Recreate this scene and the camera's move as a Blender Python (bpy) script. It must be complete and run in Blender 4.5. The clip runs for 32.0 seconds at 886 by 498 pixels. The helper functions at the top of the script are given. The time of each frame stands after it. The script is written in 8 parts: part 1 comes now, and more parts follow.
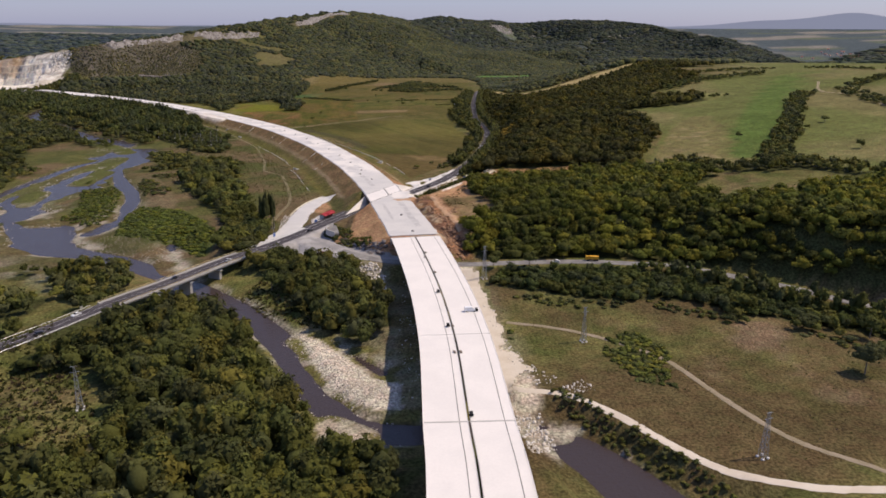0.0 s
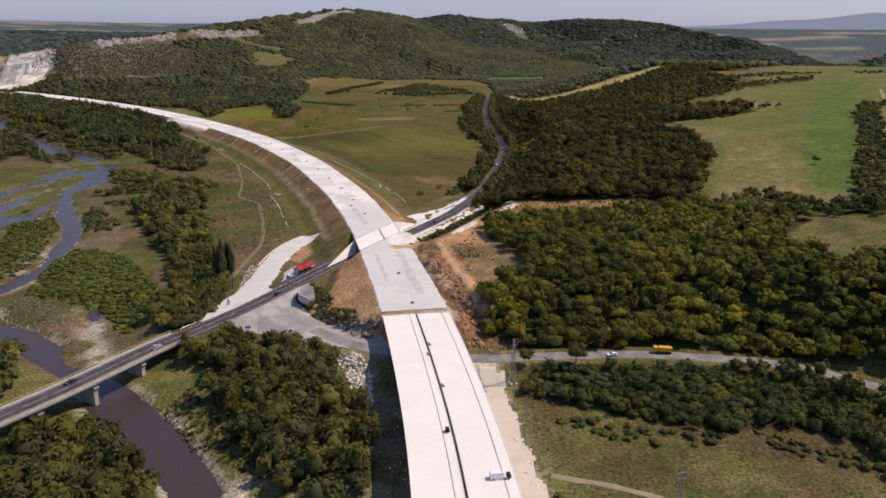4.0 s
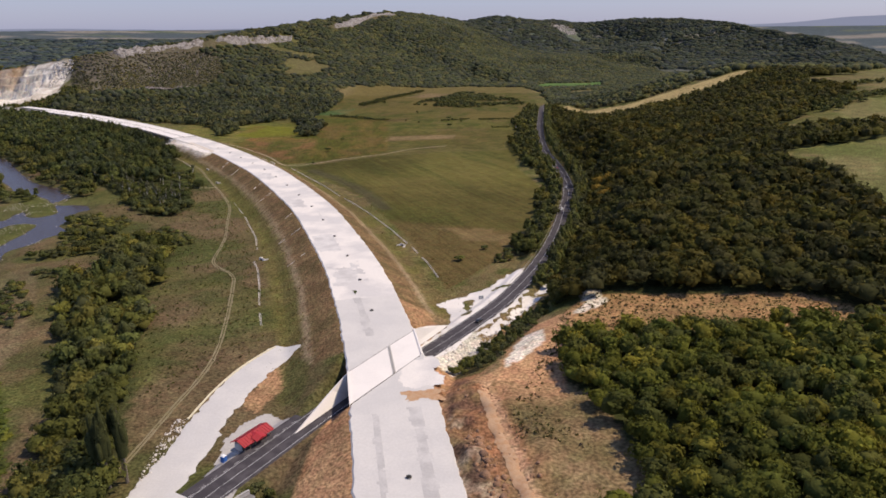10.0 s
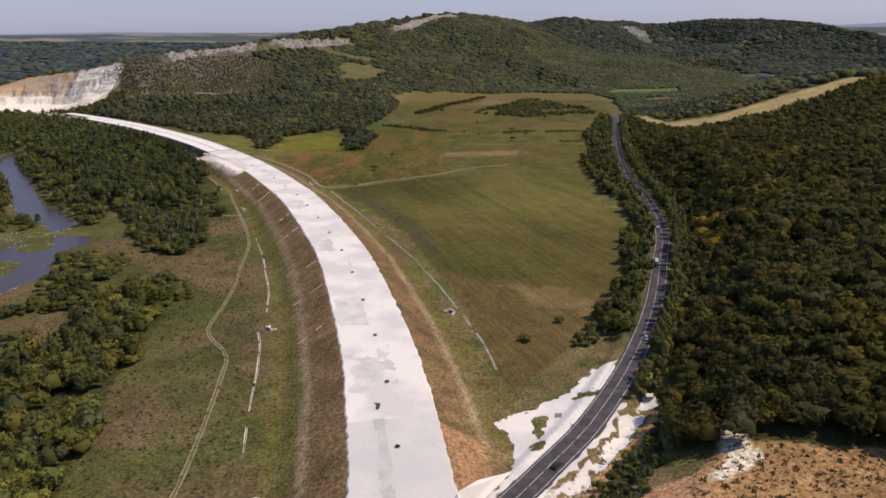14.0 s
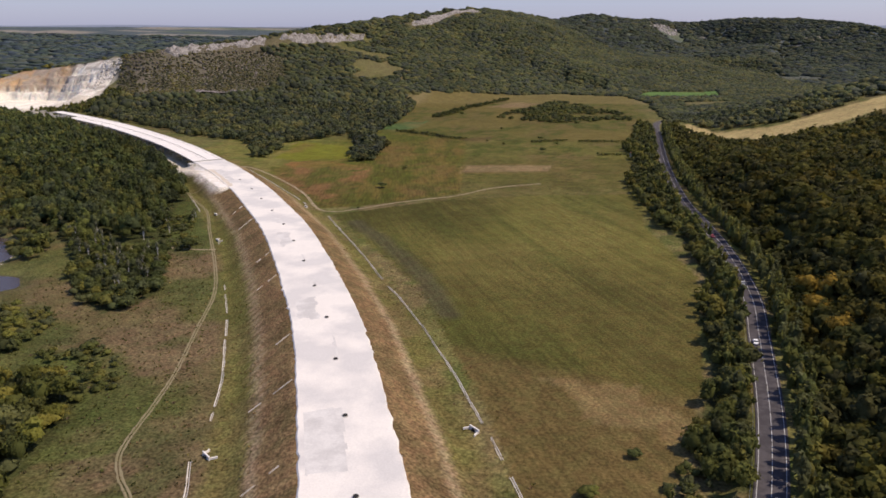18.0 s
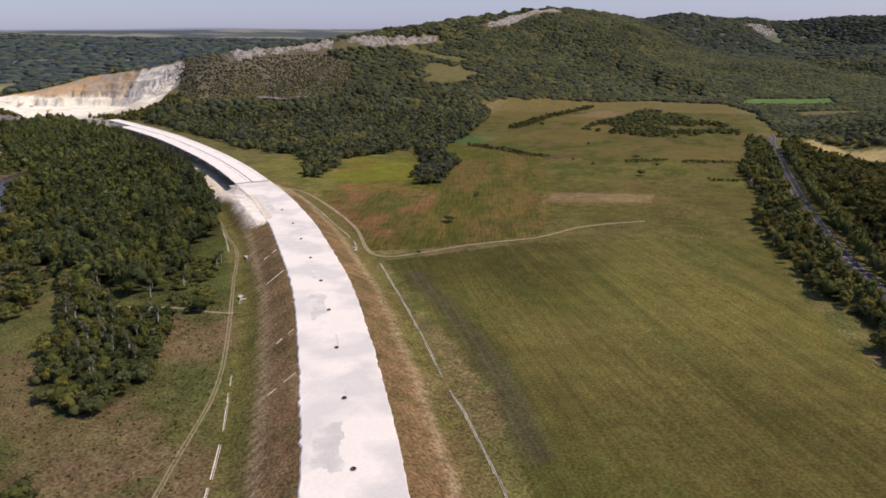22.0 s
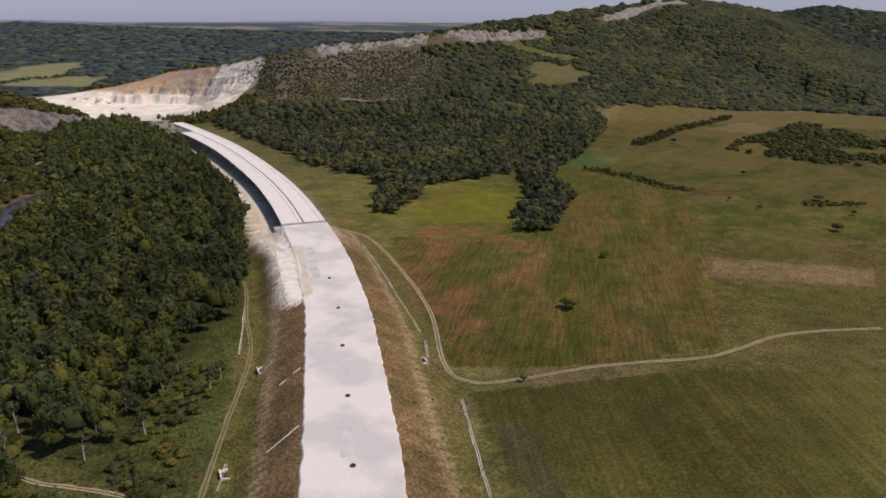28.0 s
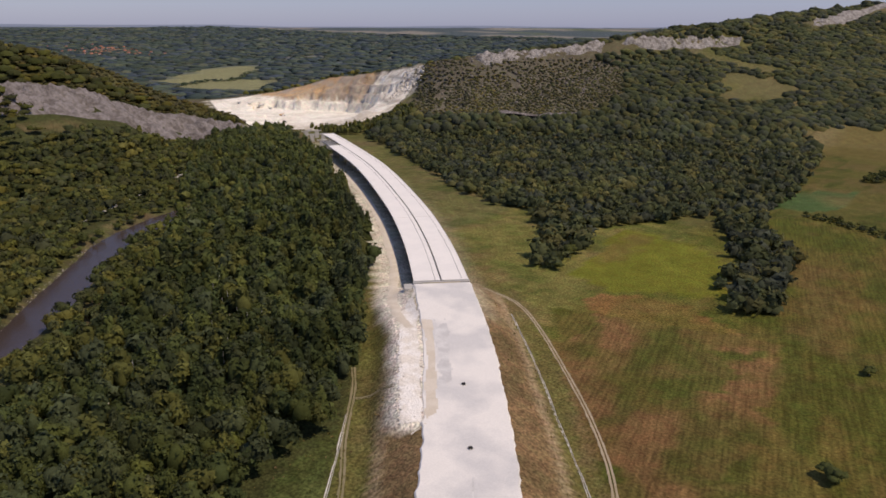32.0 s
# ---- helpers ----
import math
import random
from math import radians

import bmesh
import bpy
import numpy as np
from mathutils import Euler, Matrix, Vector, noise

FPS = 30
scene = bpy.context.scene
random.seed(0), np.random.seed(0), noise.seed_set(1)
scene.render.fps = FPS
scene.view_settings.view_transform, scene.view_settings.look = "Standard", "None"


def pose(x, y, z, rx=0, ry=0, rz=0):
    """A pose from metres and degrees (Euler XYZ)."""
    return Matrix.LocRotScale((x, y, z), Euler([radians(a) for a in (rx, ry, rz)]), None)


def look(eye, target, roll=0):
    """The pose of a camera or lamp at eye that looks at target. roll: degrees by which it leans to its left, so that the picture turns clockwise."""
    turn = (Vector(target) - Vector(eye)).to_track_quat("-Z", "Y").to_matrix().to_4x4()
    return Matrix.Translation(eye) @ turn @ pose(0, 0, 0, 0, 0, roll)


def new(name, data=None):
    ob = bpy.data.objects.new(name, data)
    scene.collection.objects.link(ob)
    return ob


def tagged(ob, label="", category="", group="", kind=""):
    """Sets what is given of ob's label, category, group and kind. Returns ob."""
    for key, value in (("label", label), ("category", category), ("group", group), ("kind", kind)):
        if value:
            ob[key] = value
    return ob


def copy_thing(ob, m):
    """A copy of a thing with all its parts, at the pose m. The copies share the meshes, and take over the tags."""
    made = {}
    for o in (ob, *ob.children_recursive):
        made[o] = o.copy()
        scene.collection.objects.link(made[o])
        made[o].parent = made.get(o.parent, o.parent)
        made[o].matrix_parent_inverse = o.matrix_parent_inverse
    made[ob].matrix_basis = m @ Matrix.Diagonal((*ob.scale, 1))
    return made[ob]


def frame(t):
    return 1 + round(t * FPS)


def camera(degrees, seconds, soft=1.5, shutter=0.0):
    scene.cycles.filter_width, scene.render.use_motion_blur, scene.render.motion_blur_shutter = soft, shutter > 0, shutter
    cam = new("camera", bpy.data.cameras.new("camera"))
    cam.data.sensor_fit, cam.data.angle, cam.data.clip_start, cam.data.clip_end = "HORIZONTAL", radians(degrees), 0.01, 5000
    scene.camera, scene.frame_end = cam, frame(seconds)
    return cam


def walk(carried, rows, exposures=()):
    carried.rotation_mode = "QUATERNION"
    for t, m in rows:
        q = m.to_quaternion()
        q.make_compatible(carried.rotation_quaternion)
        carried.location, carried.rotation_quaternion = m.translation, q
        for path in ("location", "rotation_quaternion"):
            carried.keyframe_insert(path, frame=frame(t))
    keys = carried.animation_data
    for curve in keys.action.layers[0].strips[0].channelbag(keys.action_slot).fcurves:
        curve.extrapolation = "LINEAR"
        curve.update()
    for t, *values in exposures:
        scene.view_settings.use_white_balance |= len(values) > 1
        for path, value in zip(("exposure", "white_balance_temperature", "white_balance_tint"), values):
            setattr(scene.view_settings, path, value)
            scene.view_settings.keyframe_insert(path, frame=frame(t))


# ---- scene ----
cam = camera(64.0, 32.0, 1.7)
METRES, EYE, TILT, LEAN, TURN = 912.0, 125.0, -0.35, 0.0, 0.0
ROWS = [
    (0.0, 0.0, 0.0, 0.0, 0.09, -16.88, -0.28),
    (0.5, -0.0005, 0.0151, 0.0005, -0.01, -16.83, -0.46),
    (1.0, -0.001, 0.0316, 0.0007, 0.5, -16.79, -0.55),
    (1.5, -0.0011, 0.0467, 0.0009, 0.98, -16.8, -0.67),
    (2.0, -0.0014, 0.0634, 0.001, 0.96, -16.88, -0.69),
    (2.5, -0.0016, 0.0795, 0.001, 0.93, -16.95, -0.64),
    (3.0, -0.0018, 0.0973, 0.0008, 0.84, -17.0, -0.6),
    (3.5, -0.0021, 0.1137, 0.0009, 0.76, -17.0, -0.59),
    (4.0, -0.0023, 0.1316, 0.001, 0.75, -16.98, -0.51),
    (4.5, -0.0024, 0.1484, 0.0008, 0.69, -16.96, -0.37),
    (6.5, -0.0038, 0.2127, 0.001, 1.14, -17.05, -0.05),
    (7.0, -0.0039, 0.2285, 0.0013, 1.61, -17.02, 0.09),
    (7.5, -0.0039, 0.2426, 0.0013, 2.04, -16.92, 0.17),
    (8.0, -0.0039, 0.2583, 0.0015, 2.46, -16.84, 0.26),
    (8.5, -0.004, 0.2732, 0.0014, 2.87, -16.82, 0.24),
    (9.0, -0.0044, 0.2887, 0.0014, 3.36, -16.82, 0.22),
    (9.5, -0.0047, 0.3031, 0.0014, 3.87, -16.75, 0.33),
    (10.0, -0.0053, 0.319, 0.0014, 4.38, -16.78, 0.34),
    (10.5, -0.0062, 0.3338, 0.0013, 4.62, -16.77, 0.45),
    (11.0, -0.0073, 0.3502, 0.0016, 5.32, -16.75, 0.54),
    (11.5, -0.0086, 0.3649, 0.0018, 6.26, -16.74, 0.5),
    (12.0, -0.0099, 0.3802, 0.0019, 6.65, -16.71, 0.49),
    (12.5, -0.0113, 0.3941, 0.002, 7.08, -16.7, 0.44),
    (13.0, -0.013, 0.4092, 0.0021, 7.76, -16.69, 0.44),
    (13.5, -0.0147, 0.4231, 0.0021, 8.53, -16.63, 0.42),
    (14.0, -0.0166, 0.4384, 0.0021, 9.25, -16.58, 0.47),
    (14.5, -0.0184, 0.4521, 0.002, 9.24, -16.57, 0.4),
    (16.5, -0.0281, 0.5119, 0.0011, 9.47, -16.62, 0.14),
    (17.0, -0.0315, 0.5282, 0.0012, 9.49, -16.7, 0.01),
    (17.5, -0.0346, 0.543, 0.0014, 10.01, -16.75, -0.04),
    (18.0, -0.0382, 0.5591, 0.0015, 10.85, -16.83, -0.15),
    (18.5, -0.0414, 0.5736, 0.0017, 11.67, -16.91, -0.22),
    (19.0, -0.045, 0.5895, 0.002, 12.59, -16.91, -0.23),
    (19.5, -0.0485, 0.6042, 0.002, 13.38, -16.85, -0.13),
    (20.0, -0.0523, 0.6199, 0.0021, 14.17, -16.76, -0.04),
    (20.5, -0.0559, 0.6344, 0.0023, 14.83, -16.75, -0.05),
    (21.0, -0.0603, 0.6501, 0.0026, 15.47, -16.75, -0.0),
    (21.5, -0.0642, 0.6646, 0.0027, 16.01, -16.76, 0.1),
    (22.0, -0.0688, 0.6803, 0.0027, 16.66, -16.74, 0.15),
    (22.5, -0.0731, 0.6944, 0.0029, 17.3, -16.74, 0.14),
    (23.0, -0.0779, 0.7096, 0.0032, 18.05, -16.71, 0.15),
    (23.5, -0.0827, 0.7239, 0.0034, 18.76, -16.72, 0.22),
    (24.0, -0.088, 0.7394, 0.0034, 19.52, -16.75, 0.28),
    (24.5, -0.0931, 0.7535, 0.0034, 20.17, -16.79, 0.29),
    (25.0, -0.0987, 0.7687, 0.0035, 20.8, -16.82, 0.24),
    (25.5, -0.1042, 0.7827, 0.0038, 21.31, -16.85, 0.21),
    (27.5, -0.1288, 0.8404, 0.0041, 23.62, -17.1, 0.04),
    (28.0, -0.136, 0.8552, 0.0042, 24.49, -17.2, -0.16),
    (28.5, -0.143, 0.8689, 0.0045, 25.39, -17.23, -0.39),
    (29.0, -0.1513, 0.8835, 0.0045, 27.03, -17.23, -0.7),
    (29.5, -0.159, 0.8968, 0.0047, 28.74, -17.19, -0.86),
    (30.0, -0.1676, 0.9109, 0.0049, 30.81, -17.14, -0.88),
    (30.5, -0.1756, 0.9237, 0.0049, 32.56, -17.07, -0.82),
    (31.0, -0.1844, 0.9373, 0.0051, 34.31, -16.99, -0.65),
    (31.5, -0.1925, 0.9494, 0.0052, 35.9, -16.93, -0.47),
    (32.0, -0.2013, 0.9624, 0.0054, 37.41, -16.89, -0.34),
]
walk(cam, [(t, pose(0, 0, EYE, TILT, LEAN, TURN) @ pose(METRES * x, METRES * y, METRES * z, 90 + pitch, roll, yaw)) for t, x, y, z, yaw, pitch, roll in ROWS],
     [(0.0, 0.14, 7150, 16), (8.0, 0.2, 7150, 16), (14.0, 0.17, 7150, 16), (20.0, 0.3, 7150, 16), (24.0, 0.13, 7150, 16), (26.0, -0.04, 7150, 16), (29.0, -0.13, 7150, 16), (32.0, -0.05, 7150, 16)])

# ---- world, sun ----
SUN_EL, SUN_FROM = 56.0, (0.98, 0.18)
world = bpy.data.worlds.new("sky")
scene.world = world
world.use_nodes = True
_wt = world.node_tree
_sky = _wt.nodes.new("ShaderNodeTexSky")
_sky.sky_type = "NISHITA"
_sky.sun_disc = False
_sky.sun_elevation = radians(SUN_EL)
_sky.sun_rotation = math.atan2(SUN_FROM[0], SUN_FROM[1])
_sky.altitude = 200
_sky.air_density, _sky.dust_density, _sky.ozone_density = 1.15, 0.7, 3.0
_bg = _wt.nodes["Background"]
_bg.inputs["Strength"].default_value = 0.148
_hz = _wt.nodes.new("ShaderNodeMix")
_hz.data_type = "RGBA"
_hz.inputs["Factor"].default_value = 0.65
_hz.inputs["B"].default_value = (0.95, 1.47, 3.5, 1)
_wt.links.new(_sky.outputs["Color"], _hz.inputs["A"])
_wt.links.new(_hz.outputs["Result"], _bg.inputs["Color"])
sun = new("sun", bpy.data.lights.new("sun", "SUN"))
sun.data.energy, sun.data.angle, sun.data.color = 3.6, radians(0.6), (1.0, 0.91, 0.76)
_el = radians(SUN_EL)
sun.matrix_world = look((SUN_FROM[0] * 300, SUN_FROM[1] * 300, 300 * math.tan(_el)), (0, 0, 0))

# ---- materials ----
def mat(name, color, rough=0.9, vary=0.25, scale=0.4, fine=6.0, bump=0.3, tint=None, metal=0.0, spec=0.3, attr=None, island=0.0, dist=0.15):
    """A procedural surface: base colour, broad and fine variation, relief."""
    m = bpy.data.materials.new(name)
    m.use_nodes = True
    nt, N = m.node_tree, m.node_tree.nodes
    bs = N["Principled BSDF"]
    bs.inputs["Roughness"].default_value = rough
    bs.inputs["Metallic"].default_value = metal
    bs.inputs["Specular IOR Level"].default_value = spec
    geo = N.new("ShaderNodeNewGeometry")
    n1, n2 = N.new("ShaderNodeTexNoise"), N.new("ShaderNodeTexNoise")
    n1.inputs["Scale"].default_value, n1.inputs["Detail"].default_value = scale, 4
    n2.inputs["Scale"].default_value, n2.inputs["Detail"].default_value = fine, 3
    for n in (n1, n2):
        nt.links.new(geo.outputs["Position"], n.inputs["Vector"])
    add = N.new("ShaderNodeMath"); add.operation = "ADD"
    nt.links.new(n1.outputs["Fac"], add.inputs[0]); nt.links.new(n2.outputs["Fac"], add.inputs[1])
    last = add.outputs[0]
    if island:
        k = N.new("ShaderNodeMath"); k.operation = "MULTIPLY_ADD"
        nt.links.new(geo.outputs["Random Per Island"], k.inputs[0]); k.inputs[1].default_value = island
        nt.links.new(last, k.inputs[2]); last = k.outputs[0]
    mr = N.new("ShaderNodeMapRange")
    mr.inputs["From Min"].default_value, mr.inputs["From Max"].default_value = 0.55, 1.45 + island
    mr.inputs["To Min"].default_value, mr.inputs["To Max"].default_value = 1 - vary, 1 + vary
    nt.links.new(last, mr.inputs["Value"])
    mix = N.new("ShaderNodeMix"); mix.data_type = "RGBA"; mix.blend_type = "MULTIPLY"
    mix.inputs["Factor"].default_value = 1.0
    if attr:
        a = N.new("ShaderNodeAttribute"); a.attribute_name = attr
        src = a.outputs["Color"]
        nt.links.new(src, mix.inputs["A"])
    elif tint:
        tm = N.new("ShaderNodeMix"); tm.data_type = "RGBA"
        tm.inputs["A"].default_value, tm.inputs["B"].default_value = (*color, 1), (*tint, 1)
        r2 = N.new("ShaderNodeMapRange")
        r2.inputs["From Min"].default_value, r2.inputs["From Max"].default_value = 0.42, 0.6
        nt.links.new(n1.outputs["Fac"], r2.inputs["Value"]); nt.links.new(r2.outputs[0], tm.inputs["Factor"])
        nt.links.new(tm.outputs["Result"], mix.inputs["A"])
    else:
        mix.inputs["A"].default_value = (*color, 1)
    nt.links.new(mr.outputs[0], mix.inputs["B"])
    nt.links.new(mix.outputs["Result"], bs.inputs["Base Color"])
    if bump:
        b = N.new("ShaderNodeBump")
        b.inputs["Strength"].default_value, b.inputs["Distance"].default_value = bump, dist
        nt.links.new(n2.outputs["Fac"], b.inputs["Height"]); nt.links.new(b.outputs[0], bs.inputs["Normal"])
    return m


M_GROUND = mat("ground_cover", (0.1, 0.1, 0.05), 0.97, 0.28, 0.11, 0.9, 0.8, attr="cover", spec=0.05, dist=0.6)
_N, _L = M_GROUND.node_tree.nodes, M_GROUND.node_tree.links
_gp = [n for n in _N if n.type == "NEW_GEOMETRY"][0]
_mx = [n for n in _N if n.type == "MIX"][0]


def _ramp(src, lo, hi, a, b):
    """src from lo..hi to a..b."""
    r = _N.new("ShaderNodeMapRange")
    for k, v in zip(("From Min", "From Max", "To Min", "To Max"), (lo, hi, a, b)):
        r.inputs[k].default_value = v
    _L.new(src, r.inputs["Value"])
    return r.outputs[0]


def _op(kind, a, b):
    m = _N.new("ShaderNodeMath"); m.operation = kind
    for k, v in enumerate((a, b)):
        if isinstance(v, float):
            m.inputs[k].default_value = v
        else:
            _L.new(v, m.inputs[k])
    return m.outputs[0]


def _noise(scale, detail=4, turn=None, stretch=None):
    n = _N.new("ShaderNodeTexNoise")
    n.inputs["Scale"].default_value, n.inputs["Detail"].default_value = scale, detail
    if turn is None:
        _L.new(_gp.outputs["Position"], n.inputs["Vector"])
    else:
        mp, sc = _N.new("ShaderNodeMapping"), _N.new("ShaderNodeVectorMath")
        mp.inputs["Rotation"].default_value = (0, 0, radians(turn))
        sc.operation = "MULTIPLY"; sc.inputs[1].default_value = stretch
        _L.new(_gp.outputs["Position"], mp.inputs["Vector"]); _L.new(mp.outputs[0], sc.inputs[0]); _L.new(sc.outputs[0], n.inputs["Vector"])
    return n.outputs["Fac"]


# tussocks, weeds and patches in the grass; drilled rows where the ground is tilled
_gr = _N.new("ShaderNodeAttribute"); _gr.attribute_name = "tilth"
_sp = _N.new("ShaderNodeSeparateColor"); _L.new(_gr.outputs["Color"], _sp.inputs["Color"])
_tuft = _op("MULTIPLY", _ramp(_noise(0.9, 3), 0.32, 0.68, 0.62, 1.38), _ramp(_noise(0.16, 5), 0.35, 0.65, 0.86, 1.14))
_tuft = _op("MULTIPLY", _tuft, _ramp(_noise(0.03, 4), 0.35, 0.65, 0.88, 1.12))
_rowa = _ramp(_noise(1.0, 3, 62.3, (0.012, 0.55, 1.0)), 0.34, 0.66, 0.85, 1.15)
_rowb = _ramp(_noise(1.0, 3, 76.5, (0.05, 0.8, 1.0)), 0.34, 0.66, 0.76, 1.24)
_one = lambda v, k: _op("ADD", _op("MULTIPLY", _op("SUBTRACT", v, 1.0), k), 1.0)
_fac = _op("MULTIPLY", _one(_tuft, _ramp(_sp.outputs["Blue"], 0.0, 1.0, 0.25, 1.0)), _op("MULTIPLY", _one(_rowa, _sp.outputs["Red"]), _one(_rowb, _sp.outputs["Green"])))
_m2 = _N.new("ShaderNodeMix"); _m2.data_type, _m2.blend_type = "RGBA", "MULTIPLY"; _m2.inputs["Factor"].default_value = 1.0
_L.new(_mx.outputs["Result"], _m2.inputs["A"]); _L.new(_fac, _m2.inputs["B"])
# dry straw and fresh green side by side
_hu = _N.new("ShaderNodeMix"); _hu.data_type, _hu.blend_type = "RGBA", "MULTIPLY"; _hu.inputs["Factor"].default_value = 1.0
_hm = _N.new("ShaderNodeMix"); _hm.data_type = "RGBA"
_hm.inputs["A"].default_value, _hm.inputs["B"].default_value = (1.045, 0.99, 0.97, 1), (0.95, 1.01, 0.94, 1)
_L.new(_ramp(_noise(0.22, 5), 0.4, 0.6, 0.0, 1.0), _hm.inputs["Factor"])
_L.new(_m2.outputs["Result"], _hu.inputs["A"]); _L.new(_hm.outputs["Result"], _hu.inputs["B"])
_L.new(_hu.outputs["Result"], _N["Principled BSDF"].inputs["Base Color"])
M_DECK = mat("pale_concrete", (0.73, 0.69, 0.645), 0.85, 0.06, 0.08, 1.2, 0.05, tint=(0.675, 0.64, 0.60))
M_CONC = mat("grey_concrete", (0.42, 0.40, 0.37), 0.88, 0.2, 0.25, 3.0, 0.15, tint=(0.34, 0.325, 0.3))
M_DRAIN = mat("drain_grate", (0.12, 0.115, 0.11), 0.8, 0.3, 0.6, 5.0, 0.1)
M_GRAVEL = mat("white_crushed_stone", (0.7, 0.66, 0.61), 0.95, 0.12, 0.045, 1.6, 0.25, tint=(0.52, 0.5, 0.48))
M_GRAVEL2 = mat("trodden_crushed_stone", (0.44, 0.415, 0.385), 0.95, 0.2, 0.08, 1.6, 0.3, tint=(0.34, 0.32, 0.3))
M_GRAVEL3 = mat("rolled_road_base", (0.56, 0.54, 0.51), 0.95, 0.1, 0.06, 1.4, 0.2, tint=(0.49, 0.475, 0.455))
M_REDROCK = mat("red_rock", (0.3, 0.17, 0.1), 0.95, 0.4, 0.15, 0.9, 0.9, tint=(0.17, 0.1, 0.065), island=0.4, dist=0.6)
M_ASPHALT = mat("new_asphalt", (0.058, 0.053, 0.058), 0.95, 0.2, 0.3, 5.0, 0.1, tint=(0.075, 0.068, 0.073), spec=0.08)
M_OLDASPH = mat("worn_asphalt", (0.17, 0.16, 0.155), 0.9, 0.2, 0.2, 4.0, 0.15, tint=(0.22, 0.21, 0.195))
M_PAINT = mat("road_paint", (0.5, 0.5, 0.49), 0.7, 0.1, 1.0, 6.0, 0.0)
M_DIRT = mat("trodden_earth", (0.36, 0.29, 0.195), 0.97, 0.25, 0.15, 2.5, 0.3, tint=(0.27, 0.215, 0.135))
M_RUT = mat("grassy_rut_earth", (0.235, 0.195, 0.115), 0.97, 0.3, 0.15, 2.5, 0.3, tint=(0.17, 0.145, 0.075))
M_PATH = mat("dry_meadow_earth", (0.29, 0.235, 0.165), 0.97, 0.25, 0.2, 2.5, 0.3, tint=(0.22, 0.18, 0.115))
M_SOIL = mat("orange_soil", (0.46, 0.3, 0.18), 0.97, 0.25, 0.5, 3.0, 0.4, tint=(0.38, 0.22, 0.12))
M_COBBLE = mat("river_cobbles", (0.47, 0.43, 0.375), 0.9, 0.3, 0.3, 1.5, 0.4, tint=(0.25, 0.22, 0.185), island=0.6)
M_JUNC = mat("dusty_asphalt", (0.27, 0.255, 0.24), 0.95, 0.2, 0.1, 2.0, 0.15, tint=(0.35, 0.33, 0.31))
M_LANE = mat("wheel_worn_asphalt", (0.24, 0.23, 0.22), 0.95, 0.2, 0.1, 2.0, 0.1, tint=(0.3, 0.285, 0.27))
M_HAUL = mat("haul_road_dust", (0.6, 0.53, 0.44), 0.96, 0.12, 0.15, 2.0, 0.2, tint=(0.52, 0.45, 0.36))
M_SPOIL = mat("dumped_stone", (0.78, 0.735, 0.675), 0.95, 0.2, 0.22, 1.1, 0.8, tint=(0.62, 0.565, 0.49), dist=0.5)
M_WEED = mat("low_weeds", (0.05, 0.06, 0.02), 0.9, 0.4, 0.5, 3.0, 0.6)
M_DAMP = mat("damp_road_base", (0.5, 0.48, 0.46), 0.9, 0.14, 0.15, 1.4, 0.1, tint=(0.56, 0.54, 0.515))
M_DAMP2 = mat("damp_rolled_base", (0.43, 0.415, 0.4), 0.9, 0.14, 0.15, 1.4, 0.1, tint=(0.48, 0.465, 0.445))
M_SCREE = mat("weathered_scree", (0.17, 0.15, 0.135), 0.95, 0.35, 0.08, 0.6, 0.6, tint=(0.11, 0.095, 0.08), island=0.5)
M_LEAF = mat("leaves", (0.06, 0.09, 0.03), 0.85, 0.42, 0.35, 2.1, 0.9, attr="tint", spec=0.1, island=0.35, dist=0.4)
_N, _L = M_LEAF.node_tree.nodes, M_LEAF.node_tree.links
_tr, _ad = _N.new("ShaderNodeBsdfTranslucent"), _N.new("ShaderNodeMixShader")
_ad.inputs["Fac"].default_value = 0.34
_cs = [n for n in _N if n.type == "MIX"][0]
_L.new(_cs.outputs["Result"], _tr.inputs["Color"])
_L.new(_N["Principled BSDF"].outputs[0], _ad.inputs[1]); _L.new(_tr.outputs[0], _ad.inputs[2])
_L.new(_ad.outputs[0], _N["Material Output"].inputs["Surface"])
M_BARK = mat("bark", (0.17, 0.14, 0.11), 0.95, 0.35, 0.8, 5.0, 0.5)
M_BIRCH = mat("pale_bark", (0.48, 0.45, 0.4), 0.9, 0.35, 0.8, 3.0, 0.3)
M_ROCK = mat("limestone", (0.36, 0.335, 0.31), 0.95, 0.4, 0.08, 0.6, 0.9, tint=(0.24, 0.215, 0.195), island=0.5, dist=0.8)
M_CRAG = mat("weathered_crag", (0.215, 0.19, 0.182), 0.95, 0.55, 0.1, 0.35, 1.0, tint=(0.1, 0.085, 0.077), dist=2.5)
M_LIME = mat("limestone_crag", (0.33, 0.305, 0.285), 0.95, 0.6, 0.14, 0.4, 1.0, tint=(0.13, 0.115, 0.1), dist=2.5)
M_RUBBLE = mat("white_rubble", (0.62, 0.58, 0.53), 0.95, 0.25, 0.3, 1.5, 0.5, tint=(0.48, 0.43, 0.37), island=0.6)
M_STEEL = mat("galvanised_steel", (0.45, 0.46, 0.47), 0.45, 0.15, 0.5, 8.0, 0.05, metal=0.8)
M_RUST = mat("weathered_rail_paint", (0.52, 0.42, 0.22), 0.8, 0.3, 0.6, 6.0, 0.1)
M_RED = mat("red_roof_sheet", (0.34, 0.025, 0.03), 0.55, 0.2, 0.5, 4.0, 0.1)
